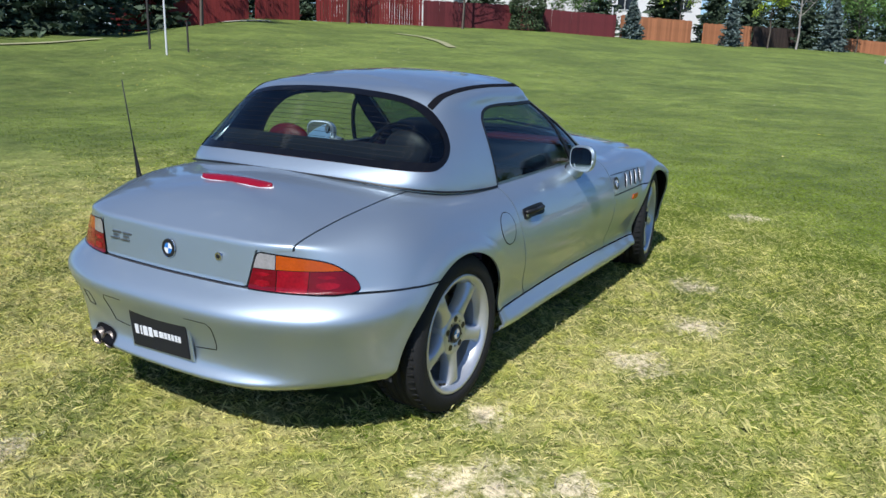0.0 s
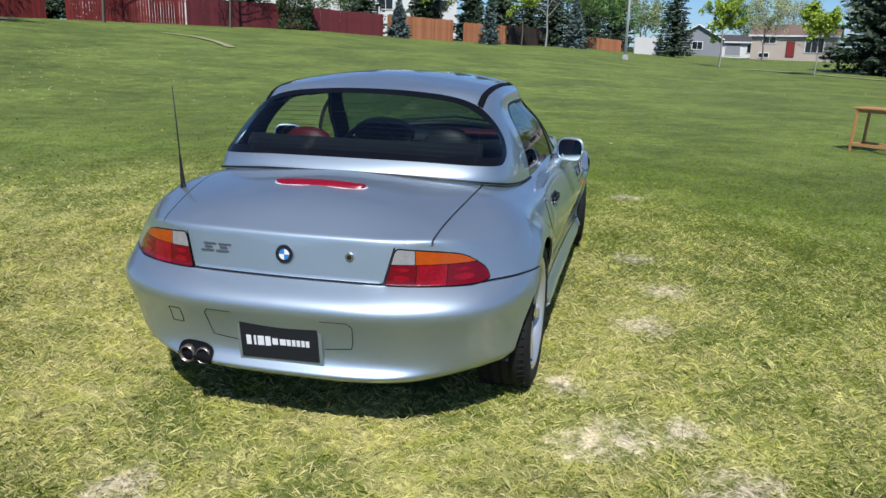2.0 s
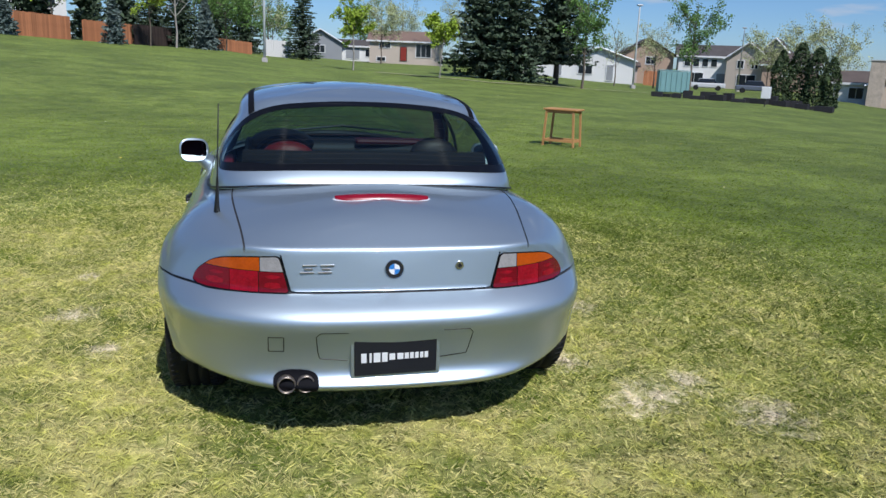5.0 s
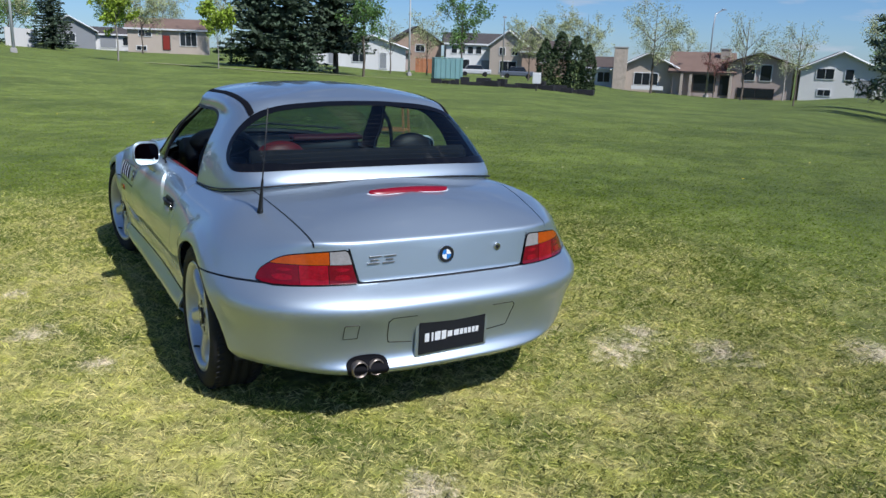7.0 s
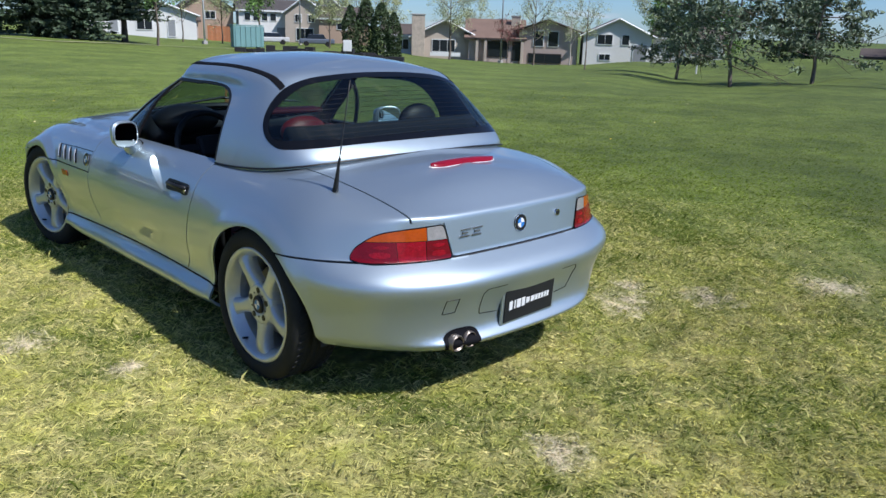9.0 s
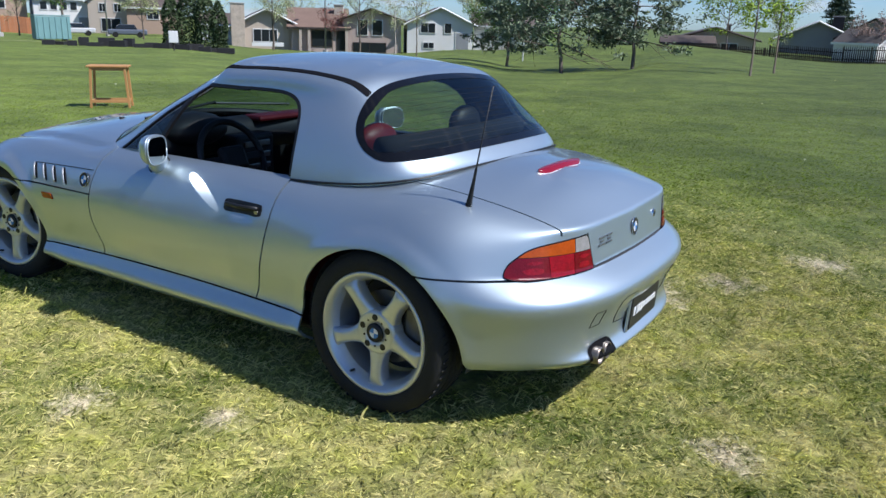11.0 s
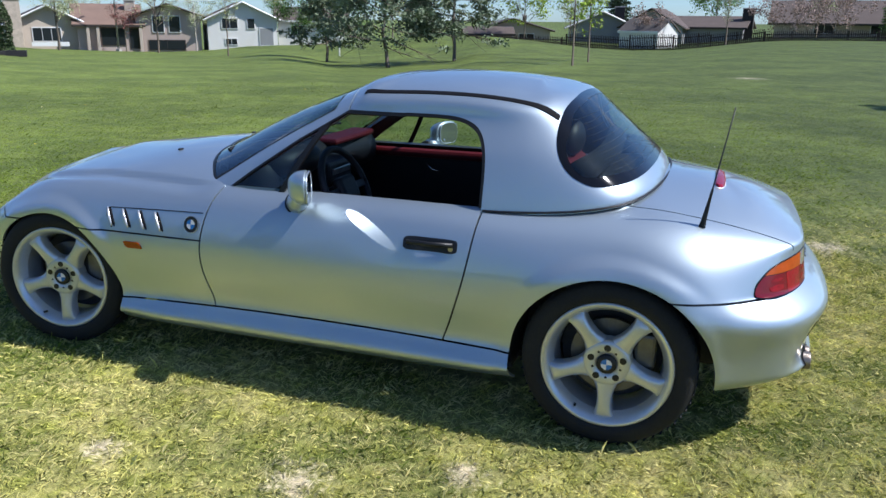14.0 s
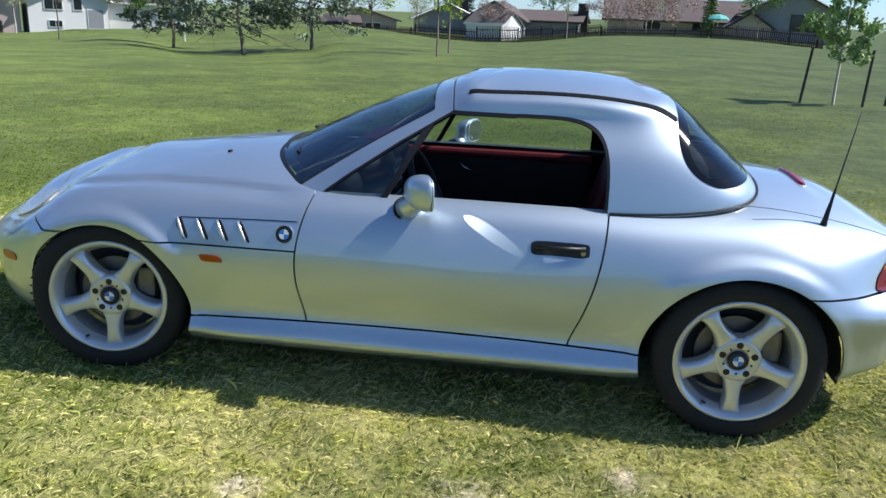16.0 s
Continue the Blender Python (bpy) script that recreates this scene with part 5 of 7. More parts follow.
part("mirror_stem", rodded((0.02, 0.022, 1.148), (0.02, 0.032, 1.168), 0.008), BLACK, rm)
part("mirror_pane", boxed((0.21, 0.002, 0.05), (0.02, 0.006, 1.135)), MIRROR, rm)

# added spot lamp, stands in for sunlight the left mirror's glass throws back on the door
spot = new("glint_standin_lamp", bpy.data.lights.new("glint_standin_lamp", "SPOT"))
spot.data.energy, spot.data.spot_size, spot.data.spot_blend = 6.5, radians(13.5), 0.06
spot.data.shadow_soft_size, spot.data.color = 0.002, (1.0, 0.95, 0.86)
spot.matrix_world = look((-0.872, -0.080, 0.860), (-0.785, -0.245, 0.728)) @ Matrix.Diagonal((2.4, 0.85, 1, 1))

# ---- vegetation ----
BARK = material("grey_bark", (0.16, 0.13, 0.10), rough=0.9, spread=0.3, scale=3, fine=25, bump=0.5)
BARK_PALE = material("pale_bark", (0.42, 0.38, 0.33), rough=0.9, spread=0.3, scale=3, fine=25, bump=0.4)
NEEDLE = material("spruce_needles", (0.062, 0.092, 0.050), rough=0.8, spread=0.3, scale=0.8, fine=6, island=0.5)
NEEDLE_BLUE = material("blue_spruce_needles", (0.12, 0.16, 0.14), rough=0.8, spread=0.25, scale=0.8, fine=6, island=0.4)
NEEDLE_PINE = material("pine_needles", (0.150, 0.188, 0.112), rough=0.8, spread=0.3, scale=0.8, fine=6, island=0.5)
LEAF_LIME = material("spring_leaves", (0.30, 0.40, 0.035), rough=0.7, spread=0.25, scale=1.0, fine=7, island=0.45)
LEAF_GREEN = material("fresh_leaves", (0.12, 0.22, 0.045), rough=0.7, spread=0.25, scale=1.0, fine=7, island=0.45)
LEAF_PALE = material("pale_buds", (0.42, 0.45, 0.22), rough=0.8, spread=0.25, scale=1.0, fine=7, island=0.4)
LEAF_PINK = material("reddish_leaves", (0.20, 0.07, 0.06), rough=0.8, spread=0.25, scale=1.0, fine=7, island=0.4)
LEAF_DUSTY = material("dusty_pink_blossom", (0.34, 0.24, 0.20), rough=0.8, spread=0.25, scale=1.0, fine=7, island=0.45)
LEAF_FRESH = material("soft_green_leaves", (0.27, 0.37, 0.13), rough=0.7, spread=0.2, scale=1.0, fine=7, island=0.4)
CEDAR = material("cedar_foliage", (0.06, 0.09, 0.035), rough=0.85, spread=0.3, scale=1.5, fine=10, island=0.5)


def leaf_mesh(name, centres, sizes, rng, flat=0.0, stretch=1.0):
    """Small leaf-shaped quads round centres, turned at random; flat turns them towards lying level."""
    n = len(centres)
    a = rng.normal(0, 1, (n, 3))
    a[:, 2] *= 1 - flat
    a /= np.linalg.norm(a, axis=1)[:, None] + 1e-9
    b = np.cross(a, rng.normal(0, 1, (n, 3)))
    b /= np.linalg.norm(b, axis=1)[:, None] + 1e-9
    a, b = a * sizes[:, None] * stretch, b * sizes[:, None] * 0.55
    v = np.stack([centres - a, centres + b, centres + a, centres - b], 1).reshape(-1, 3)
    me = bpy.data.meshes.new(name)
    me.vertices.add(4 * n)
    me.vertices.foreach_set("co", v.ravel())
    me.loops.add(4 * n)
    me.loops.foreach_set("vertex_index", np.arange(4 * n, dtype=np.int32))
    me.polygons.add(n)
    me.polygons.foreach_set("loop_start", (np.arange(n) * 4).astype(np.int32))
    me.update(calc_edges=True)
    return me


def crown_part(parent, centres, sizes, rng, mat, flat=0.0, stretch=1.0, name="crown", label=""):
    me = leaf_mesh(name, np.asarray(centres), np.asarray(sizes), rng, flat, stretch)
    me.materials.append(mat)
    ob = new(name, me)
    ob.parent = parent
    return tagged(ob, label=label) if label else ob


def branching(rng, start, way, length, radius, depth, out, tips, spread=0.6, kids=4, rise=0.15):
    """A limb and its twigs, as bent tapering tubes."""
    pts, p, d = [Vector(start)], Vector(start), Vector(way).normalized()
    steps = 4
    for k in range(steps):
        d = (d + Vector(rng.normal(0, 0.10, 3)) + Vector((0, 0, rise * 0.4))).normalized()
        p = p + d * length / steps
        pts.append(p.copy())
    out.append((pts, [radius * (1 - 0.75 * k / steps) for k in range(steps + 1)]))
    tips.extend([pts[-1], pts[-2]])
    if depth:
        for k in range(kids):
            at = pts[1 + int(rng.integers(0, steps))]
            turn = (d + Vector(rng.normal(0, spread, 3))).normalized()
            branching(rng, at, turn, length * rng.uniform(0.45, 0.7), radius * 0.45, depth - 1, out, tips, spread, kids, rise)


def join_tubes(name, tubes, mat, parent, sides=3):
    verts, faces = [], []
    for pts, radii in tubes:
        base = len(verts)
        for i, p in enumerate(pts):
            d = (pts[min(i + 1, len(pts) - 1)] - pts[max(i - 1, 0)]).normalized()
            s = d.orthogonal().normalized()
            u = d.cross(s)
            for k in range(sides):
                t = 2 * math.pi * k / sides
                verts.append(tuple(p + radii[i] * (math.cos(t) * s + math.sin(t) * u)))
        for i in range(len(pts) - 1):
            for k in range(sides):
                q = (k + 1) % sides
                faces.append((base + i * sides + k, base + i * sides + q, base + (i + 1) * sides + q, base + (i + 1) * sides + k))
    return mesh_object(name, verts, faces, mat, parent)


def spruce(at, h, r, seed, label, mat=None, bare=0.06, group="conifers"):
    rng = np.random.default_rng(seed)
    tree = thing("spruce_tree", Matrix.Translation(at), label, "tree", group)
    part("trunk", tube([(0, 0, -0.1), (0.02 * h * 0.2, 0, h * 0.5), (0, 0, h * 0.97)], [0.022 * h, 0.014 * h, 0.004 * h], 8), BARK, tree, smooth=True)
    centres, sizes = [], []
    levels = int(16 + 2.2 * h)
    for i in range(levels):
        t = i / (levels - 1)
        z0 = h * (bare + (1 - bare) * t)
        length = r * (1 - t) ** 0.85 * rng.uniform(0.82, 1.12) + 0.05 * r
        for k in range(int(9 + 7 * (1 - t))):
            a, l = rng.uniform(0, 2 * math.pi), length * rng.uniform(0.65, 1.08)
            n = max(2, int((7 if r < 2.3 else 14) * l / r) + 2)
            for j in range(n):
                w = (j + 0.6) / n
                droop = -0.22 * l * w + 0.16 * l * w * w
                centres.append((l * w * math.cos(a), l * w * math.sin(a), z0 + droop))
                centres.append((l * w * math.cos(a) + rng.normal(0, 0.05 * r), l * w * math.sin(a) + rng.normal(0, 0.05 * r), z0 + droop - 0.03 * r))
                sizes += [0.085 * r + 0.06 if r < 2.3 else 0.05 * r + 0.035] * 2
    crown_part(tree, centres, np.array(sizes) * rng.uniform(0.6, 1.3, len(sizes)), rng, mat or NEEDLE, 0.55, 1.2)
    return tree


def cedar(at, h, r, seed, label, group="cedars"):
    rng = np.random.default_rng(seed)
    tree = thing("cedar_shrub", Matrix.Translation(at), label, "shrub", group)
    part("trunk", tube([(0, 0, -0.1), (0, 0, h * 0.8)], [0.05 * r, 0.02], 6), BARK, tree)
    n = int(3000 * r)
    z = rng.uniform(0.02, 1, n)
    rad = r * np.minimum(1, (1.02 - z) * 2.2) ** 0.6 * rng.uniform(0.75, 1.05, n) * (1 + 0.12 * np.sin(9 * z + 3 * rng.uniform()))
    a = rng.uniform(0, 2 * math.pi, n)
    crown_part(tree, np.c_[rad * np.cos(a), rad * np.sin(a), z * h], rng.uniform(0.06, 0.12, n), rng, CEDAR, 0.0, 1.4)
    return tree


def broadleaf(at, h, r, seed, label, leaf, leaves=1400, size=0.16, trunk=0.35, bark=None, stem=0.02, group="broadleaf trees", lean=(0, 0), depth=2, category="tree"):
    rng = np.random.default_rng(seed)
    tree = thing("broadleaf_tree", Matrix.Translation(at), label, category, group)
    tubes, tips = [], []
    top = Vector((lean[0], lean[1], h * trunk))
    tubes.append(([Vector((0, 0, -0.1)), top * 0.5 + Vector((0.01 * h, 0, 0)), top, top + Vector((0.1 * lean[0], 0, h * (0.92 - trunk)))],
                  [stem * h, stem * 0.8 * h, stem * 0.65 * h, stem * 0.12 * h]))
    for k in range(9):
        a = 2 * math.pi * (k / 9 + rng.uniform(0, 0.08))
        z = h * (trunk + (0.75 - trunk) * (k % 5) / 5)
        up = rng.uniform(0.55, 1.3)
        branching(rng, (lean[0] * min(1, z / top.z), lean[1], z), (math.cos(a), math.sin(a), up), r * rng.uniform(0.8, 1.15), stem * 0.33 * h, depth, tubes, tips)
    join_tubes("trunk", tubes, bark or BARK, tree)
    if leaves:
        tips = np.array([tuple(p) for p in tips])
        pick = rng.integers(0, len(tips), leaves)
        c = tips[pick] + rng.normal(0, 0.08 * r, (leaves, 3))
        crown_part(tree, c, size * rng.uniform(0.5, 1.3, leaves), rng, leaf, 0.2)
    return tree


def pine(at, h, r, seed, label, lean=0.0, group="pines"):
    rng = np.random.default_rng(seed)
    tree = thing("pine_tree", Matrix.Translation(at), label, "tree", group)
    trunk = [Vector((0, 0, -0.1)), Vector((0.05 * h * lean, 0, 0.13 * h)), Vector((0.09 * h * lean, 0.02 * h, 0.26 * h)), Vector((0.03 * h, 0, 0.6 * h)), Vector((0.01 * h, 0, 0.96 * h))]
    tubes, tips = [(trunk, [0.020 * h, 0.017 * h, 0.015 * h, 0.009 * h, 0.003 * h])], []
    for k in range(26):
        t = 0.17 + 0.78 * k / 25
        p = trunk[1].lerp(trunk[2], (t - 0.13) / 0.13) if t < 0.26 else trunk[2].lerp(trunk[3], (t - 0.26) / 0.34) if t < 0.6 else trunk[3].lerp(trunk[4], min(1, (t - 0.6) / 0.36))
        a = k * 2.4 + rng.uniform(-0.4, 0.4)
        l = r * (0.70 + 0.9 * t if t < 0.34 else 1.0 - 0.85 * (t - 0.34)) * rng.uniform(0.65, 1.1)
        branching(rng, p, (math.cos(a), math.sin(a), rng.uniform(-0.25, 0.25)), l, 0.0065 * h, 1, tubes, tips, 0.5, 5, 0.04)
    join_tubes("trunk", tubes, BARK, tree)
    n = 6500
    tips = np.array([tuple(p) for p in tips])
    tips = tips[tips[:, 2] > 0.14 * h]
    c = tips[rng.integers(0, len(tips), n)] + rng.normal(0, 1, (n, 3)) * (0.075 * r, 0.075 * r, 0.035 * r)
    crown_part(tree, c, 0.10 * rng.uniform(0.5, 1.3, n), rng, NEEDLE_PINE, 0.2, 1.4)
    return tree


# conifers and shrubs before and behind the red fence
FAR_SPRUCES = [(-65.4, 33, 9, 2.6, 0), (-61.2, 34.3, 8.5, 2.6, 0), (-57, 39, 8, 2.3, 0), (-52.9, 46, 9, 2.2, 0), (-47.4, 52, 9, 2.2, 0), (-17.4, 60, 3, 1, 1),
               (-10.6, 63.6, 3.9, 1, 1), (-12, 74, 8, 2, 0), (-9.8, 77, 9, 2.2, 0), (-6.05, 75, 8.5, 2.4, 0), (-4.4, 72.5, 4.6, 1.4, 1), (-15.4, 75, 9, 2.2, 0), (2.5, 92, 10.5, 2.4, 0),
               (16, 58, 12.4, 3.1, 0), (18.35, 57, 11.6, 2.9, 0), (21.6, 60, 12.0, 3.1, 0), (69.5, 88, 12, 3, 0), (83.25, 135, 13, 3.4, 0),
               (-7.8, 82, 9, 2.4, 0), (-3.44, 92, 9.5, 2.6, 0), (-1.51, 98, 8, 2.5, 0), (-20, 74, 9, 2.4, 0), (-28.4, 66, 8.5, 2.4, 0), (-41.4, 56, 8, 2.4, 0), (-44, 58, 9, 2.6, 0), (-37.4, 64, 8.5, 2.4, 0), (-50.4, 50, 9, 2.6, 0)]
for n, (brg, dist, h, r, blue) in enumerate(FAR_SPRUCES):
    spruce(polar(brg, dist), h, r, 100 + n, "small blue-grey spruce before a fence" if blue else "tall dark green spruce tree", NEEDLE_BLUE if blue else NEEDLE,
           0.16 if n == 15 else 0.04)
cedar(polar(-25.1, 56.4), 3.1, 1.25, 31, "dense dark green cedar before the red fence")
for n, (brg, dist, h, r) in enumerate([(37.6, 55, 3.408, 0.62), (38.75, 55.4, 4.029, 0.736), (39.9, 54.8, 3.793, 0.735), (40.85, 54.6, 3.248, 0.58)]):
    cedar(polar(brg, dist), h, r, 40 + n, "dark green columnar cedar in a clump")

# broadleaf trees: bearing, distance, height, crown radius, leaf, leaves, size, trunk share, pale bark
BROAD = [(-8.2, 66, 6, 1.3, LEAF_LIME, 1300, 0.13, 0.42, 0, "young tree with lime green spring leaves"),
         (6.2, 60, 5.55, 1.125, LEAF_LIME, 1700, 0.15, 0.42, 1, "young tree with lime green spring leaves"),
         (12.92, 48.4, 4.19, 0.975, LEAF_LIME, 1700, 0.13, 0.42, 1, "young tree with lime green spring leaves"),
         (-6.43, 69, 8.5, 2.6, LEAF_PALE, 0, 0.1, 0.30, 1, "bare pale-barked tree with fine branches"),
         (-2.95, 77, 6.2, 2.4, LEAF_GREEN, 1500, 0.16, 0.25, 0, "spreading green tree by a wooden fence"),
         (0.09, 100, 8, 3, LEAF_PALE, 900, 0.16, 0.25, 0, "budding tree with pale spring leaves"),
         (-49.5, 42, 9, 2.6, LEAF_GREEN, 900, 0.15, 0.35, 0, "tall tree with a grey trunk"),
         (-38.6, 49.6, 9, 2.6, LEAF_PALE, 500, 0.14, 0.4, 0, "tall bare tree before the red fence"),
         (-29.9, 53.2, 8, 2.2, LEAF_PALE, 300, 0.14, 0.4, 0, "thin bare tree before the red fence"),
         (-14.3, 70, 7.5, 2.2, LEAF_LIME, 1500, 0.16, 0.3, 0, "lime green tree behind a fence"),
         (-21.7, 68, 6.5, 2.3, LEAF_GREEN, 1500, 0.16, 0.2, 0, "green tree behind the fence"),
         (23.74, 54.5, 7.869, 1.905, LEAF_GREEN, 1500, 0.14, 0.30, 0, "slender tree with light green leaves"),
         (0.4, 108, 7, 2.6, LEAF_GREEN, 1500, 0.2, 0.2, 0, "green tree behind the lamp pole"),
         (-1.9, 98, 6.5, 3.0, LEAF_GREEN, 1500, 0.2, 0.2, 0, "spreading green tree on the far side"),
         (-5.08, 80, 7.5, 3, LEAF_GREEN, 1500, 0.18, 0.25, 0, "spreading green tree behind a fence"),
         (-33.4, 62, 7.5, 2.6, LEAF_GREEN, 1400, 0.16, 0.2, 0, "green tree behind the red fence"),
         (-23.9, 66, 7.5, 2.4, LEAF_GREEN, 1300, 0.16, 0.2, 0, "green tree behind the maroon fence"),
         (8.2, 112, 8.5, 3, LEAF_PALE, 1500, 0.2, 0.25, 0, "budding tree before a house"),
         (28.3, 85, 6.8, 2.04, LEAF_PALE, 700, 0.16, 0.25, 0, "bare-branched tree before a house"),
         (35.9, 85, 6.8, 2.21, LEAF_PALE, 1100, 0.17, 0.25, 0, "budding tree by the street"),
         (9.69, 142, 12, 4, LEAF_PALE, 1600, 0.22, 0.25, 0, "large budding tree behind a house"),
         (14.19, 120, 11, 3.6, LEAF_PALE, 1500, 0.2, 0.25, 0, "large budding tree beside a house"),
         (6.7, 150, 11, 4, LEAF_GREEN, 1800, 0.25, 0.25, 0, "large green tree behind a house"),
         (30.9, 80, 9.362, 2.383, LEAF_GREEN, 1700, 0.17, 0.3, 0, "tall slender tree with fresh leaves"),
         (25.6, 80, 6.122, 1.633, LEAF_PALE, 200, 0.15, 0.3, 0, "bare tree beside a house"),
         (37.75, 135, 10, 3.2, LEAF_PALE, 1400, 0.22, 0.25, 0, "pale budding tree behind houses"),
         (39.75, 110, 10, 3, LEAF_PALE, 1500, 0.2, 0.25, 0, "pale budding tree behind the cedars"),
         (44.7, 91.7, 10.5, 3.6, LEAF_PALE, 1700, 0.17, 0.25, 0, "large tree with pale spring leaves"),
         (46.3, 120, 9, 3, LEAF_PALE, 1200, 0.18, 0.25, 0, "budding tree behind a house"),
         (50.9, 90.9, 9.6, 2.7, LEAF_PALE, 700, 0.15, 0.28, 0, "bare-branched tree with pale buds"),
         (48.9, 99, 5.5, 1.7, LEAF_PINK, 500, 0.12, 0.35, 0, "small tree with reddish leaves"),
         (55.3, 57, 6.2, 1.3, LEAF_PALE, 420, 0.10, 0.35, 0, "slender young tree with first leaves"),
         (53.47, 97, 7.5, 2, LEAF_PALE, 500, 0.14, 0.3, 1, "pale-barked young tree before a house"),
         (58.93, 116, 10, 3.4, LEAF_PALE, 1300, 0.2, 0.25, 0, "budding tree behind a white house"),
         (60.6, 93, 7, 3, LEAF_GREEN, 2200, 0.17, 0.15, 0, "bushy dark green tree"),
         (64.02, 98, 8, 3.4, LEAF_GREEN, 2200, 0.18, 0.15, 0, "bushy green tree beyond the field"),
         (67.29, 125, 10, 3.6, LEAF_PALE, 1500, 0.22, 0.25, 0, "budding tree in the distance"),
         (76.87, 100, 8.5, 3.6, LEAF_LIME, 1500, 0.2, 0.2, 0, "light green tree before houses"),
         (81.58, 29.9, 5.906, 0.692, LEAF_LIME, 420, 0.09, 0.25, 0, "thin young tree on the lawn"),
         (82.5, 35.5, 5.732, 0.74, LEAF_LIME, 420, 0.09, 0.25, 0, "thin young tree on the lawn"),
         (85.7, 90, 4, 1.7, LEAF_DUSTY, 800, 0.13, 0.25, 0, "pinkish shrub-like tree by the fence"),
         (94.45, 88, 3.4, 2.6, LEAF_DUSTY, 1500, 0.13, 0.12, 0, "wide pinkish bush behind the fence"),
         (91.03, 80, 6.5, 1, LEAF_PALE, 260, 0.1, 0.3, 0, "thin bare tree by the picket fence"),
         (96.46, 96, 8.5, 2.4, LEAF_PALE, 700, 0.16, 0.25, 0, "budding tree behind the fence"),
         (97.6, 90, 3.7, 2.8, LEAF_DUSTY, 1500, 0.13, 0.15, 0, "wide pinkish bush behind the fence"),
         (103.89, 92, 7.5, 3, LEAF_GREEN, 1700, 0.16, 0.2, 0, "green tree before a house"),
         (80.13, 104, 7.5, 2.8, LEAF_PALE, 1000, 0.16, 0.2, 0, "budding tree between houses"),
         (89.82, 140, 11, 4.4, LEAF_GREEN, 2000, 0.24, 0.2, 0, "green tree behind roofs")]
for n, (brg, dist, h, r, leaf, leaves, size, trunk, pale, label) in enumerate(BROAD):
    broadleaf(polar(brg, dist), h, r, 300 + n, label, leaf, int((4.2 if leaf is LEAF_PALE else 2.5) * leaves), (0.48 if leaf is LEAF_PALE else 0.7) * size, trunk, BARK_PALE if pale else BARK, 0.011 if dist < 60 and r < 1.5 else 0.016)
spruce(polar(100.68, 94.6), 9.5, 1.1, 77, "narrow dark columnar tree behind the picket fence", LEAF_GREEN, 0.02)

# the three pines on the lawn
pine(polar(62.33, 48.1), 5.843, 2.191, 11, "crooked young pine on the lawn", 0.6)
pine(polar(66.94, 38), 6.483, 3.242, 12, "spreading pine with a forked trunk on the lawn", -0.5)
pine(polar(72.05, 41.4), 6.763, 2.639, 13, "tall pine with an open crown on the lawn", 0.2)

# staked young tree
broadleaf(polar(114.4, 14.8), 2.75, 0.50, 55, "young staked tree with fresh green leaves", LEAF_FRESH, 3600, 0.05, 0.30, BARK_PALE, 0.014, "staked trees")
STAKE = material("weathered_stake", (0.05, 0.045, 0.04), rough=0.85, spread=0.25)
for brg, dist, lean in ((112.0, 14.6, 0.07), (116.4, 14.9, 0.03), (117.6, 15.6, 0.05)):
    p = polar(brg, dist)
    st = thing("tree_stake", Matrix.Translation(p), "dark metal stake beside a young tree", "stake", "tree stakes")
    part("post", rodded((0, 0, -0.2), (lean * 0.6, -lean * 1.6, 1.10), 0.028, 0.026, 8), STAKE, st)

# ---- fences, poles, houses, things on the lawn ----
RED_BOARD = material("red_painted_boards", (0.22, 0.028, 0.024), rough=0.75, spread=0.2, scale=1.5, fine=20, object_random=0.22)
MAROON = material("maroon_painted_boards", (0.13, 0.022, 0.025), rough=0.75, spread=0.2, scale=1.5, fine=20, object_random=0.15)
CEDAR_BOARD = material("orange_cedar_boards", (0.42, 0.17, 0.075), rough=0.8, spread=0.2, scale=1.5, fine=20, object_random=0.2)
BROWN_BOARD = material("dark_brown_boards", (0.060, 0.040, 0.032), rough=0.85, spread=0.25, scale=1.5, fine=20, object_random=0.3)
CONCRETE = material("concrete", (0.42, 0.40, 0.37), rough=0.9, spread=0.15, fine=30, bump=0.2)
POLE_WHITE = material("pale_pole_paint", (0.72, 0.72, 0.70), rough=0.45, spread=0.08)
POLE_GREY = material("galvanised_pole", (0.45, 0.46, 0.47), rough=0.4, metal=0.6, spread=0.1)


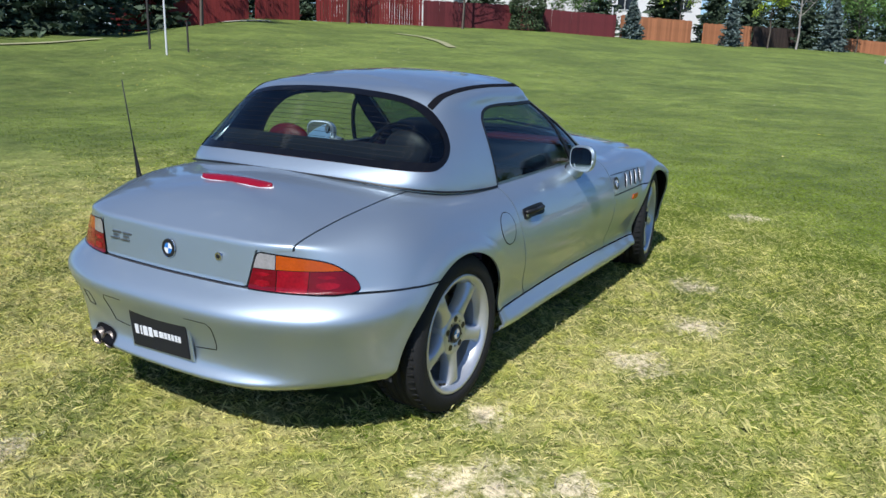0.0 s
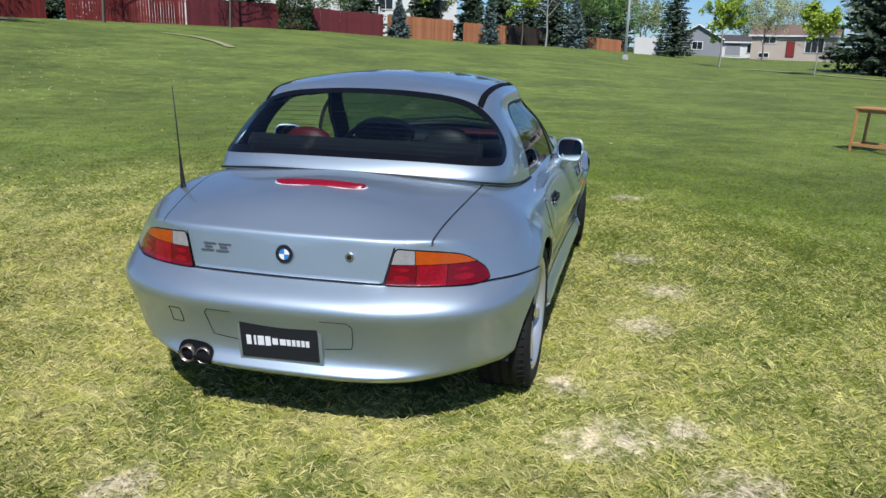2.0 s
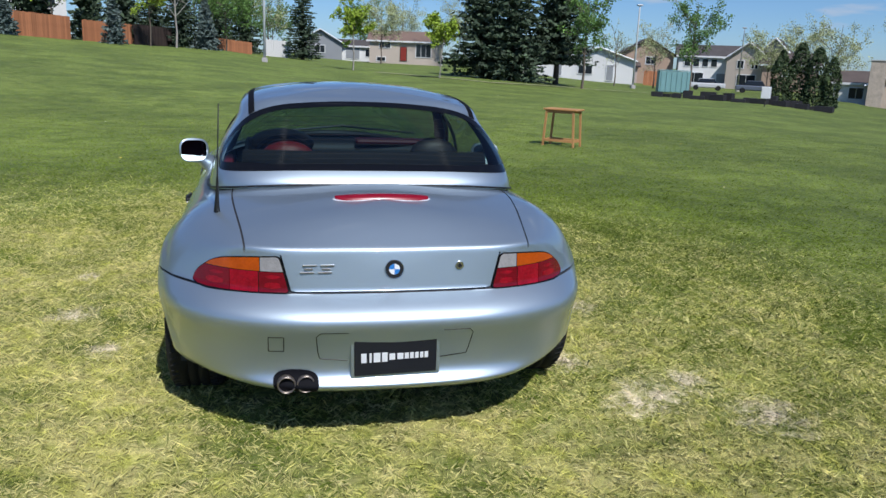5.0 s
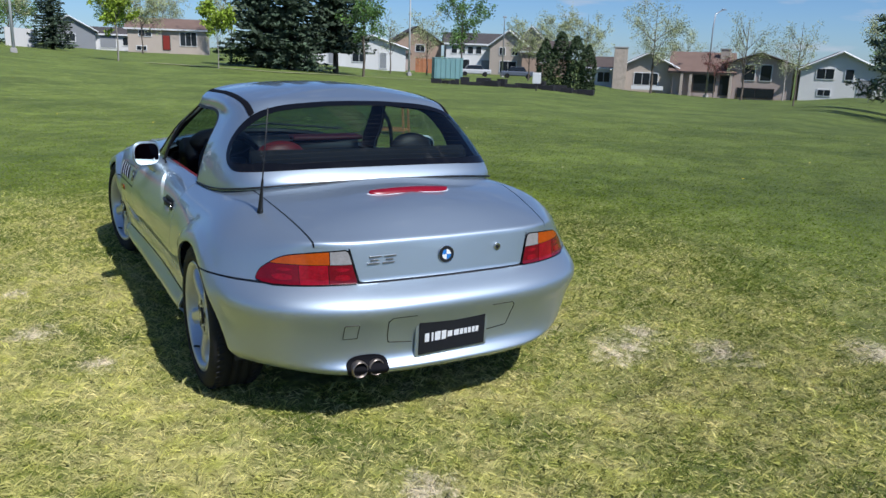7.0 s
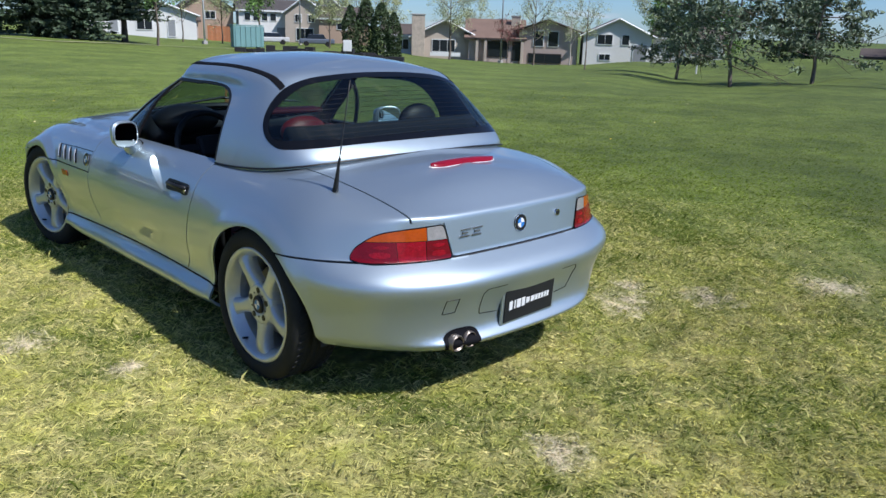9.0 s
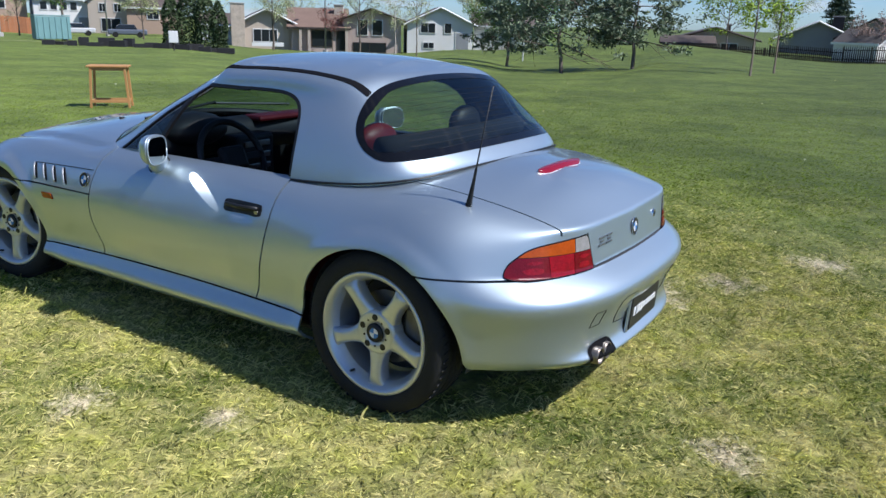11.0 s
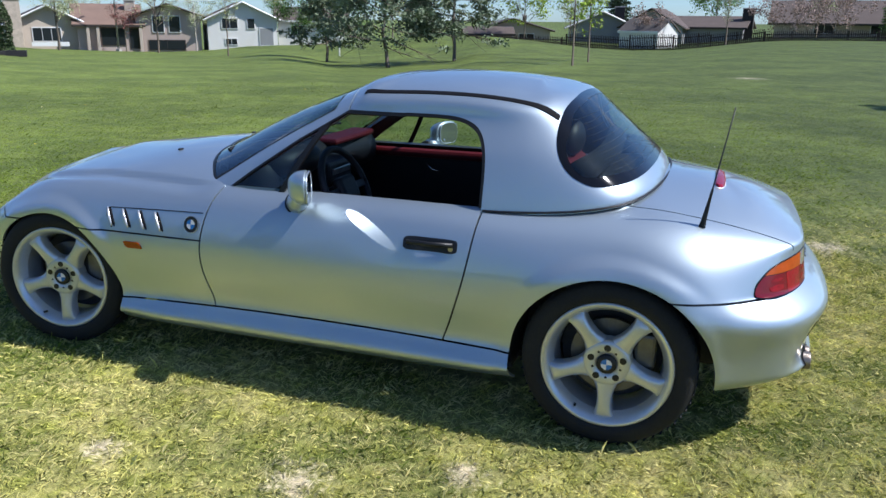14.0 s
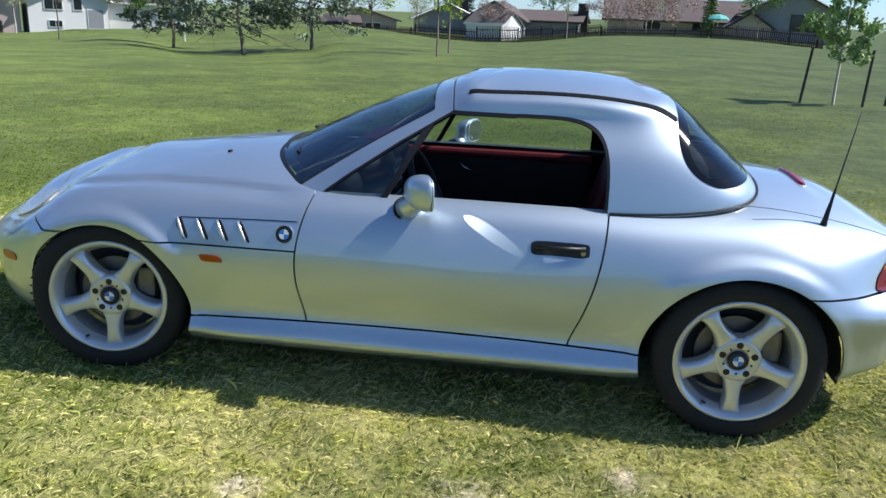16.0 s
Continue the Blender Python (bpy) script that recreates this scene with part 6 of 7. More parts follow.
def board_fence(name, a, b, height, board, mat, label, drop=0.0, picket=False, gap=0.012):
    """A straight run of upright boards on two rails between posts; each board is a part."""
    a, b = Vector(a), Vector(b)
    run = Vector((b.x - a.x, b.y - a.y, 0))
    length = run.length
    fence = thing(name, Matrix.Translation(a), label, "fence", "fences")
    turn = Matrix.Rotation(math.atan2(run.y, run.x), 4, "Z")
    slope = (b.z - a.z) / length
    n = int(length / (board + gap))
    bm = bmesh.new()
    box(bm, (board, 0.03, height), (0, 0, height / 2))
    if picket:
        for v in bm.verts:
            if v.co.z > height * 0.9:
                v.co.x *= 0.35
    me = bpy.data.meshes.new("board")
    bm.to_mesh(me)
    bm.free()
    me.materials.append(mat)
    rng = random.Random(name + label)
    for k in range(n):
        x = (k + 0.5) * (board + gap)
        ob = new("board", me)
        ob.parent = fence
        ob.matrix_basis = turn @ Matrix.Translation((x, rng.uniform(-0.006, 0.006), slope * x + rng.uniform(-0.03, 0.015) - drop)) @ Matrix.Rotation(rng.uniform(-0.008, 0.008), 4, "Y")
    for z in (0.35, height - 0.35):
        bm = bmesh.new()
        box(bm, (length, 0.05, 0.09), (length / 2, 0.045, z - drop + slope * length / 2), 0, None)
        for v in bm.verts:
            v.co.z += slope * (v.co.x - length / 2)
        bmesh.ops.transform(bm, matrix=turn, verts=bm.verts)
        part("rail", bm, mat, fence)
    for k in range(int(length / 2.4) + 1):
        x = min(k * 2.4, length)
        bm = bmesh.new()
        box(bm, (0.1, 0.1, height + 0.06), (x, 0.05, (height + 0.06) / 2 - drop + slope * x - 0.1))
        bmesh.ops.transform(bm, matrix=turn, verts=bm.verts)
        part("post", bm, mat, fence)
    return fence


board_fence("board_fence", polar(-55.4, 45), polar(-45.6, 48.4), 1.9, 0.30, RED_BOARD, "tall red board fence under trees", 0.05)
board_fence("board_fence", polar(-45.3, 48.4), polar(-42, 50), 1.9, 0.16, RED_BOARD, "bright red board fence in the sun", 0.05)
board_fence("board_fence", polar(-40.8, 50.8), polar(-32.9, 54), 1.9, 0.16, RED_BOARD, "red board fence with narrow gaps", 0.05, gap=0.035)
board_fence("board_fence", polar(-32.8, 54), polar(-25.4, 57.2), 1.8, 0.22, MAROON, "maroon panel fence on the rise", 0.05, gap=0.004)
board_fence("board_fence", polar(-25.4, 57.2), polar(-18.6, 59.8), 1.7, 0.22, MAROON, "maroon panel fence, weathered", 0.05, gap=0.004)
board_fence("board_fence", polar(-18.2, 60.4), polar(-13.3, 63.9), 1.75, 0.16, CEDAR_BOARD, "orange cedar board fence", 0.05, gap=0.006)
board_fence("board_fence", polar(-12.5, 65), polar(-9.3, 68), 1.65, 0.16, CEDAR_BOARD, "orange cedar board fence", 0.05, gap=0.006)
board_fence("board_fence", polar(-9.2, 68.5), polar(-6.43, 75), 1.7, 0.2, BROWN_BOARD, "dark brown board fence in shade", 0.05)
board_fence("board_fence", polar(-4.5, 83.4), polar(-1.04, 87.4), 1.35, 0.16, CEDAR_BOARD, "low orange board fence", 0.05)
board_fence("board_fence", polar(22.97, 110), polar(24.77, 110), 1.7, 0.2, MAROON, "maroon fence between houses", 0.05)
board_fence("board_fence", polar(27.37, 108), polar(29.37, 108), 2.0, 0.2, CEDAR_BOARD, "orange fence beside a house", 0.05)
for b0, b1, d0, d1, high, label in ((74.6, 80, 80.4, 81, 0.95, "low dark brown picket fence"), (80, 84.5, 81, 81.4, 1.3, "dark brown picket fence"),
                                    (84.5, 87.5, 81.4, 81, 1.55, "dark brown picket fence in a dip"), (87.5, 90, 81, 80.5, 1.45, "dark brown picket fence"),
                                    (90, 93.5, 80.5, 80.3, 1.2, "dark brown picket fence up the rise"), (93.5, 101, 80.3, 79, 1.0, "dark brown picket fence behind the crest"),
                                    (101, 108.4, 79, 76.6, 1.4, "dark brown picket fence on the rise")):
    board_fence("picket_fence", polar(b0, d0), polar(b1, d1), high, 0.15, BROWN_BOARD, label, 0.0, True, 0.025)


def lamp_pole(at, h, r, label, arm=0.0, mat=None):
    p = thing("lamp_pole", Matrix.Translation(at), label, "lamp pole", "lamp poles")
    part("shaft", tube([(0, 0, -0.2), (0, 0, h * 0.8), (0.15 * arm, 0, h * 0.95), (arm, 0, h)], [r, r * 0.7, r * 0.6, r * 0.5], 10), mat or POLE_WHITE, p, smooth=True)
    part("footing", boxed((r * 4, r * 4, 0.4), (0, 0, 0.12), 0.04), CONCRETE, p)
    part("lamp_head", boxed((0.55, 0.28, 0.16), (arm + (0.2 if arm else 0), 0, h + 0.05), 0.05), POLE_GREY, p)
    return p


lamp_pole(polar(-42.6, 55), 9, 0.13, "white lamp pole on a concrete footing by the red fence")
lamp_pole(polar(-0.38, 56.3), 7.2, 0.105, "white lamp pole on the lawn")
lamp_pole(polar(27.05, 72.9), 7.4, 0.10, "pale street lamp with a double head")
lamp_pole(polar(48.42, 100), 10.4, 0.12, "grey street lamp with a curved arm", 1.3, POLE_GREY)
lamp_pole(polar(33.76, 108), 8.0, 0.10, "distant grey street lamp", 0.0, POLE_GREY)
for brg, dist, h, r, mat, label in ((-53.6, 23, 3.2, 0.032, POLE_WHITE, "thin white post on the lawn"), (-54.6, 24.5, 3, 0.04, STAKE, "thin dark post on the lawn"),
                                    (-51.7, 25, 1, 0.035, STAKE, "short dark post on the lawn"), (63.36, 56.1, 2.2, 0.06, POLE_WHITE, "pale post behind the pines"),
                                    (-18.9, 59.9, 2.2, 0.07, POLE_WHITE, "white post at the fence's end")):
    p = thing("lawn_post", Matrix.Translation(polar(brg, dist)), label, "post", "lawn posts")
    part("post", rodded((0, 0, -0.3), (0, 0, h), r, r * 0.9, 10), mat, p)

# small wooden stand on the lawn ahead of the car
WOOD = material("orange_stained_wood", (0.52, 0.265, 0.095), rough=0.55, spread=0.2, scale=3, fine=40, bump=0.15)


def wooden_table(m):
    t = thing("wooden_table", m, "small orange wooden table standing on the lawn", "table")
    part("tabletop", boxed((0.59, 0.38, 0.028), (0, 0, 0.612), 0.008), WOOD, t, "worn wooden top")
    for y in (-0.15, 0.15):
        part("apron", boxed((0.50, 0.022, 0.045), (0, y, 0.575), 0.003), WOOD, t)
        part("stretcher", boxed((0.51, 0.022, 0.042), (0, y * 1.1, 0.10), 0.003), WOOD, t)
    for x in (-0.24, 0.24):
        part("side_rail", boxed((0.022, 0.30, 0.042), (x * 1.05, 0, 0.10), 0.003), WOOD, t)
        for y in (-0.15, 0.15):
            lean = Matrix.Rotation(0.06 * (-1 if x > 0 else 1), 4, "Y")
            part("leg", boxed((0.034, 0.034, 0.60), (x * 1.06, y * 1.06, 0.30), 0.004, lean), WOOD, t)
    return t


wooden_table(pose(4.44, 8.02, ground_at(4.44, 8.02), 0, 0, -43))

SIDING_BEIGE = material("beige_siding", (0.52, 0.44, 0.36), rough=0.8, spread=0.08, scale=0.6, fine=8)
SIDING_WHITE = material("white_siding", (0.74, 0.73, 0.70), rough=0.75, spread=0.06, scale=0.6, fine=8)
SIDING_GREY = material("grey_siding", (0.28, 0.29, 0.30), rough=0.8, spread=0.08, scale=0.6, fine=8)
SIDING_TAN = material("tan_siding", (0.42, 0.30, 0.22), rough=0.8, spread=0.08, scale=0.6, fine=8)
SIDING_PINK = material("pinkish_stucco", (0.50, 0.40, 0.35), rough=0.85, spread=0.1, scale=0.6, fine=12)
ROOF_BROWN = material("brown_shingles", (0.108, 0.084, 0.074), rough=0.9, spread=0.2, scale=0.7, fine=9, bump=0.3)
ROOF_DARK = material("dark_shingles", (0.085, 0.075, 0.072), rough=0.9, spread=0.2, scale=0.7, fine=9, bump=0.3)
ROOF_TAN = material("reddish_shingles", (0.21, 0.140, 0.108), rough=0.9, spread=0.15, scale=0.7, fine=9, bump=0.3)
STONE = material("pale_chimney_stone", (0.50, 0.42, 0.34), rough=0.9, spread=0.25, scale=2.5, fine=14, bump=0.3)
TRIM = material("white_trim", (0.78, 0.78, 0.76), rough=0.6, spread=0.04)
TRIM_DARK = material("dark_trim", (0.05, 0.04, 0.035), rough=0.6, spread=0.1)
PANE = material("dark_window_pane", (0.02, 0.025, 0.03), rough=0.05, spread=0.1)
DOOR_RED = material("red_door", (0.25, 0.03, 0.02), rough=0.5, spread=0.1)


def facing(bearing, dist, turn=0.0, lift=0.0):
    """The pose of a building whose front looks at the lawn."""
    p = polar(bearing, dist, lift)
    return Matrix.Translation(p) @ Matrix.Rotation(radians(-bearing + turn), 4, "Z")


def wing(house, w, d, eave, rise, x, y, wall, roof, gable, over=0.45, trim=None, base=0.0):
    """One block of a house: walls to the eaves, gable ends, a pitched roof with thickness and fascia. gable: its ridge runs to the front."""
    bm = bmesh.new()
    box(bm, (w, d, eave + 1.5), (x, y + d / 2, (eave - 1.5) / 2 + base))
    if gable:
        tri = [(x - w / 2, base + eave), (x + w / 2, base + eave), (x, base + eave + rise)]
        f, b = [bm.verts.new((u, y, z)) for u, z in tri], [bm.verts.new((u, y + d, z)) for u, z in tri]
    else:
        tri = [(y, base + eave), (y + d, base + eave), (y + d / 2, base + eave + rise)]
        f, b = [bm.verts.new((x - w / 2, u, z)) for u, z in tri], [bm.verts.new((x + w / 2, u, z)) for u, z in tri]
    bm.faces.new(f)
    bm.faces.new(b[::-1])
    for i in range(3):
        bm.faces.new((f[i], b[i], b[(i + 1) % 3], f[(i + 1) % 3]))
    bmesh.ops.recalc_face_normals(bm, faces=bm.faces)
    part("wall", bm, wall, house)
    span = w if gable else d
    pitch = rise / (span / 2)
    half = span / 2 + over
    for s in (-1, 1):
        bm = bmesh.new()
        pts = [(0, rise + 0.06), (s * half, rise + 0.06 - pitch * half), (s * half, rise - 0.12 - pitch * half), (0, rise - 0.12)]
        ends = []
        for e in (-over, (d if gable else w) + over):
            if gable:
                ends.append([bm.verts.new((x + u, y + e, base + eave + z)) for u, z in pts])
            else:
                ends.append([bm.verts.new((x - w / 2 + e, y + d / 2 + u, base + eave + z)) for u, z in pts])
        bm.faces.new(ends[0])
        bm.faces.new(ends[1][::-1])
        for i in range(4):
            bm.faces.new((ends[0][i], ends[1][i], ends[1][(i + 1) % 4], ends[0][(i + 1) % 4]))
        bmesh.ops.recalc_face_normals(bm, faces=bm.faces)
        part("roof", bm, roof, house)
    tr = trim or TRIM
    if gable:
        for s in (-1, 1):
            a = (x, y - over - 0.03, base + eave + rise - 0.02)
            b = (x + s * half, y - over - 0.03, base + eave + rise - 0.02 - pitch * half)
            part("fascia", tube([a, b], 0.12, 4), tr, house)
    else:
        part("fascia", boxed((w + 2 * over, 0.05, 0.24), (x, y - over - 0.02, base + eave - pitch * over - 0.02)), tr, house)


def window(house, x, z, w, h, y=0.0, panes=2, trim=None, door=None):
    frame_ob = part("window_frame" if not door else "door_frame", boxed((w + 0.16, 0.12, h + 0.16), (x, y - 0.03, z), 0.01), trim or TRIM, house)
    pw = w / panes
    for k in range(panes):
        part("pane" if not door else "door_leaf", boxed((pw - 0.06, 0.02, h - 0.04), (x - w / 2 + (k + 0.5) * pw, y - 0.095, z)), door or PANE, frame_ob)


def chimney(house, x, y, w, d, top, mat, bottom=-0.5):
    c = part("chimney", boxed((w, d, top - bottom), (x, y, (top + bottom) / 2), 0.03), mat, house)
    part("chimney_cap", boxed((w + 0.16, d + 0.16, 0.14), (x, y, top + 0.05), 0.02), CONCRETE, c)


def house(bearing, dist, label, turn=0.0, lift=0.0):
    return thing("house", facing(bearing, dist, turn, lift), label, "house", "houses round the park")


# behind the spruces on the far side of the park
h = house(10.09, 126, "low beige split-level house with a reddish roof", -4)
wing(h, 11.6, 8, 3.7, 1.5, -0.3, 0, SIDING_BEIGE, ROOF_TAN, False)
window(h, -3.6, 2.9, 1.8, 0.9)
window(h, 2.6, 2.2, 2.4, 2.0, 0, 3)
window(h, -0.6, 1.6, 1.0, 2.1, 0, 1, TRIM_DARK, DOOR_RED)
window(h, -4.2, 0.7, 1.4, 0.6)
h = house(4.21, 137, "grey gabled house with a garage")
wing(h, 7.5, 8, 2.8, 2.1, -1.0, 0, SIDING_GREY, ROOF_DARK, True)
wing(h, 6.0, 6, 2.4, 1.0, 5.2, 0.5, SIDING_WHITE, ROOF_DARK, False)
window(h, 4.6, 1.1, 2.4, 1.9, 0.5, 1, TRIM, SIDING_GREY)
window(h, 7.2, 1.2, 0.8, 1.2, 0.5, 1)
window(h, -1.0, 1.6, 1.6, 1.2)
board_fence("board_fence", polar(-0.2, 94), polar(1.7, 96), 2.0, 0.3, SIDING_WHITE, "white panel fence behind the lamp pole", 0.05, gap=0.004)
# behind the fence
for brg, dist, w, eave, mat, roof, gable, label in ((-25.9, 74, 15, 4.6, SIDING_WHITE, ROOF_DARK, False, "white two-storey house behind the maroon fence"),
                                                    (-16.4, 88, 10, 5.0, SIDING_WHITE, ROOF_DARK, True, "white gabled house behind the cedar fence"),
                                                    (-35.4, 72, 12, 4.6, SIDING_WHITE, ROOF_BROWN, False, "pale house behind the red fence")):
    h = house(brg, dist, label)
    wing(h, w, 8, eave, 2.0, 0, 0, mat, roof, gable)
    for x in (-0.3, 0.1, 0.32):
        window(h, x * w, 3.6, 1.6, 1.1)
# white bungalows and the brown house by the street lamp
h = house(20.58, 104, "low white bungalow behind spruces")
wing(h, 11, 8, 2.7, 1.4, -1.5, 0, SIDING_WHITE, ROOF_DARK, False)
window(h, -2.5, 1.4, 1.6, 1.1)
window(h, 1.2, 1.2, 1.0, 2.0, 0, 1, TRIM, SIDING_GREY)
h = house(23.87, 104, "low white bungalow with a garden wall")
wing(h, 9, 8, 2.9, 1.5, 0.5, 0, SIDING_WHITE, ROOF_DARK, True)
window(h, -1.2, 1.5, 1.8, 1.1)
window(h, 2.0, 1.2, 0.9, 2.0, 0, 1, TRIM, SIDING_GREY)
h = house(27.37, 127, "brown two-storey house with a dark gabled roof", 8)
wing(h, 8.0, 9, 4.6, 2.4, 0, 0, SIDING_TAN, ROOF_DARK, True, trim=TRIM_DARK)
wing(h, 6, 6, 2.8, 1.2, -4.5, -1, SIDING_PINK, ROOF_BROWN, False, trim=TRIM_DARK)
window(h, 0.5, 3.6, 1.5, 1.1)
window(h, -4.8, 1.5, 1.6, 1.1, -1)
h = house(31.56, 126, "white two-storey house with a row of windows", 5)
wing(h, 9.0, 8, 4.8, 1.6, 0, 0, SIDING_WHITE, ROOF_DARK, False)
for x in (-3.2, -1.9, -0.6, 0.7):
    window(h, x, 3.7, 0.9, 1.1, 0, 1)
window(h, -2.0, 1.2, 2.6, 2.0, 0, 2)
window(h, 2.4, 1.2, 2.4, 2.0, 0, 1, TRIM, SIDING_GREY)
h = house(34.36, 124, "pale two-storey house with twin gables", -6)
wing(h, 6.0, 8, 4.6, 2.2, -0.6, 0, SIDING_BEIGE, ROOF_DARK, True)
wing(h, 4.5, 8, 5.4, 2.2, 2.6, 3.0, SIDING_GREY, ROOF_DARK, True)
window(h, -1.6, 3.6, 0.9, 1.1)
window(h, 0.4, 3.6, 0.9, 1.1)
window(h, -0.6, 1.2, 2.6, 1.8)
h = house(36.75, 122, "brown-grey house with a long roof")
wing(h, 7.5, 8, 3.8, 1.6, 0.2, 0, SIDING_TAN, ROOF_BROWN, False)
window(h, 0, 2.6, 1.6, 1.0)
# along the street to the right
h = house(43.4, 103.2, "bungalow with a broad stone chimney and white gable trim", 3)
wing(h, 8.2, 9, 2.9, 2.0, 1.6, 0, SIDING_BEIGE, ROOF_DARK, True, 0.7)
wing(h, 5.0, 7, 2.9, 1.3, -4.0, 1.5, SIDING_WHITE, ROOF_BROWN, False)
chimney(h, -2.0, -0.5, 1.7, 0.9, 5.4, STONE)
window(h, 1.4, 1.6, 3.0, 1.5, 0, 3)
window(h, -4.0, 1.6, 1.6, 1.3, 1.5)
part("balcony_rail", boxed((4.0, 0.08, 0.5), (1.6, -0.9, 0.5), 0.02), TRIM, h)
h = house(48.3, 102.8, "pinkish bungalow with a brown roof and dark windows", 2)
wing(h, 7.0, 9, 3.3, 2.2, -0.6, 0, SIDING_PINK, ROOF_TAN, False, 0.6, TRIM_DARK)
window(h, -0.2, 1.7, 2.6, 1.9, 0, 1, TRIM_DARK)
window(h, 2.2, 1.5, 1.0, 2.3, 0, 1, TRIM_DARK)
for x in (-3.0, -1.9, 2.9):
    part("pillar", boxed((0.35, 0.35, 3.2), (x, -0.4, 1.5), 0.03), SIDING_BEIGE, h)
h = house(51.6, 102.8, "two-storey tan house with tall windows over a garage", -2)
wing(h, 7.6, 8, 4.4, 1.3, 0.3, 0, SIDING_PINK, ROOF_BROWN, True, 0.7, TRIM_DARK)
window(h, -0.9, 3.3, 1.3, 1.9, 0, 1)
window(h, 1.0, 3.3, 1.3, 1.9, 0, 1)
window(h, 0.0, 0.8, 4.2, 1.1, 0, 2, TRIM_DARK)
chimney(h, -4.2, 3, 1.2, 0.8, 6.0, STONE)
h = house(56.73, 102.5, "white gabled house with a side porch", 6)
wing(h, 8.6, 9, 3.4, 2.0, 0, 0, SIDING_WHITE, ROOF_BROWN, True, 0.5)
window(h, -1.6, 2.8, 1.9, 1.2)
window(h, 1.0, 2.8, 0.9, 1.2, 0, 1)
window(h, 2.9, 1.2, 1.7, 2.1, 0, 1, TRIM, SIDING_GREY)
window(h, -1.5, 0.6, 1.4, 0.7)
h = house(61.59, 106, "white house half hidden by trees")
wing(h, 9, 8, 3.2, 1.6, 0, 0, SIDING_WHITE, ROOF_BROWN, False)
window(h, -2, 1.8, 1.6, 1.2)
window(h, 2, 1.8, 1.6, 1.2)
# behind the picket fence
h = house(76.2, 107, "house with a low dark gabled roof and porch beams", 6, -1.0)
wing(h, 10, 9, 2.3, 1.4, -0.3, 0, SIDING_BEIGE, ROOF_DARK, True, 0.6, TRIM_DARK)
wing(h, 6, 5, 1.8, 0.8, -3.8, -4.0, SIDING_TAN, ROOF_BROWN, False, 0.4, TRIM_DARK)
window(h, 1.5, 1.2, 2.0, 1.1)
chimney(h, 1.5, 3, 0.5, 0.5, 4.1, STAKE)
h = house(82.34, 113, "dark-roofed house with a white gable edge", 4, -0.7)
wing(h, 9, 9, 2.9, 2.0, 0, 0, SIDING_GREY, ROOF_DARK, True, 0.7)
chimney(h, 2.4, 2, 1.3, 0.8, 5.5, STAKE)
h = house(88.42, 110, "grey-sided house with a long brown roof", -10, -0.2)
wing(h, 14, 9, 2.4, 1.3, -0.6, 0, SIDING_GREY, ROOF_BROWN, False, 0.6, TRIM_DARK)
wing(h, 8, 7, 2.4, 2.2, -4.6, -3.0, SIDING_GREY, ROOF_BROWN, True, 0.5, TRIM_DARK)
chimney(h, 6.6, 3, 1.4, 0.9, 4.7, STAKE)
h = house(98.47, 104, "house with a large low brown roof", 4, -0.5)
wing(h, 17, 10, 2.3, 2.4, 0, 0, SIDING_BEIGE, ROOF_BROWN, False, 0.8, TRIM_DARK)
window(h, -3, 1.4, 2.2, 1.1)
window(h, 3, 1.4, 2.2, 1.1)
h = house(105.9, 97, "grey-sided house with a wide dark window", 8)
wing(h, 9.5, 9, 3.2, 2.4, 0, 0, SIDING_GREY, ROOF_BROWN, True, 0.7, TRIM_DARK)
window(h, 1.4, 2.0, 3.0, 1.7, 0, 1, TRIM_DARK)
wing(h, 4.6, 6, 1.5, 1.5, -4.4, -0.6, SIDING_BEIGE, ROOF_BROWN, True, 0.4, TRIM_DARK)
shed = thing("garden_shed", facing(85, 89, -28), "pale grey garden shed with a dark roof", "shed")
wing(shed, 4.6, 5.0, 1.9, 1.3, 0, 0, SIDING_WHITE, ROOF_DARK, False, 0.2)

# parasol behind the fence
TEAL = material("teal_canvas", (0.12, 0.42, 0.36), rough=0.8, spread=0.1)
par = thing("parasol", Matrix.Translation(polar(101.38, 80.5)) @ Matrix.Diagonal((0.75, 0.75, 0.82, 1)), "teal parasol open behind the picket fence", "parasol")
part("pole", rodded((0, 0, -0.2), (0, 0, 2.5), 0.03), POLE_WHITE, par)
bm = bmesh.new()
ring = [bm.verts.new((1.35 * math.cos(t), 1.35 * math.sin(t), 2.25)) for t in (2 * math.pi * k / 8 for k in range(8))]
mid = [bm.verts.new((0.8 * math.cos(t), 0.8 * math.sin(t), 2.62)) for t in (2 * math.pi * k / 8 for k in range(8))]
low = [bm.verts.new((1.35 * math.cos(t), 1.35 * math.sin(t), 2.08)) for t in (2 * math.pi * k / 8 for k in range(8))]
tip = bm.verts.new((0, 0, 2.78))
for k in range(8):
    q = (k + 1) % 8
    bm.faces.new((low[k], low[q], ring[q], ring[k]))
    bm.faces.new((ring[k], ring[q], mid[q], mid[k]))
    bm.faces.new((mid[k], mid[q], tip))
part("canopy", bm, TEAL, par)

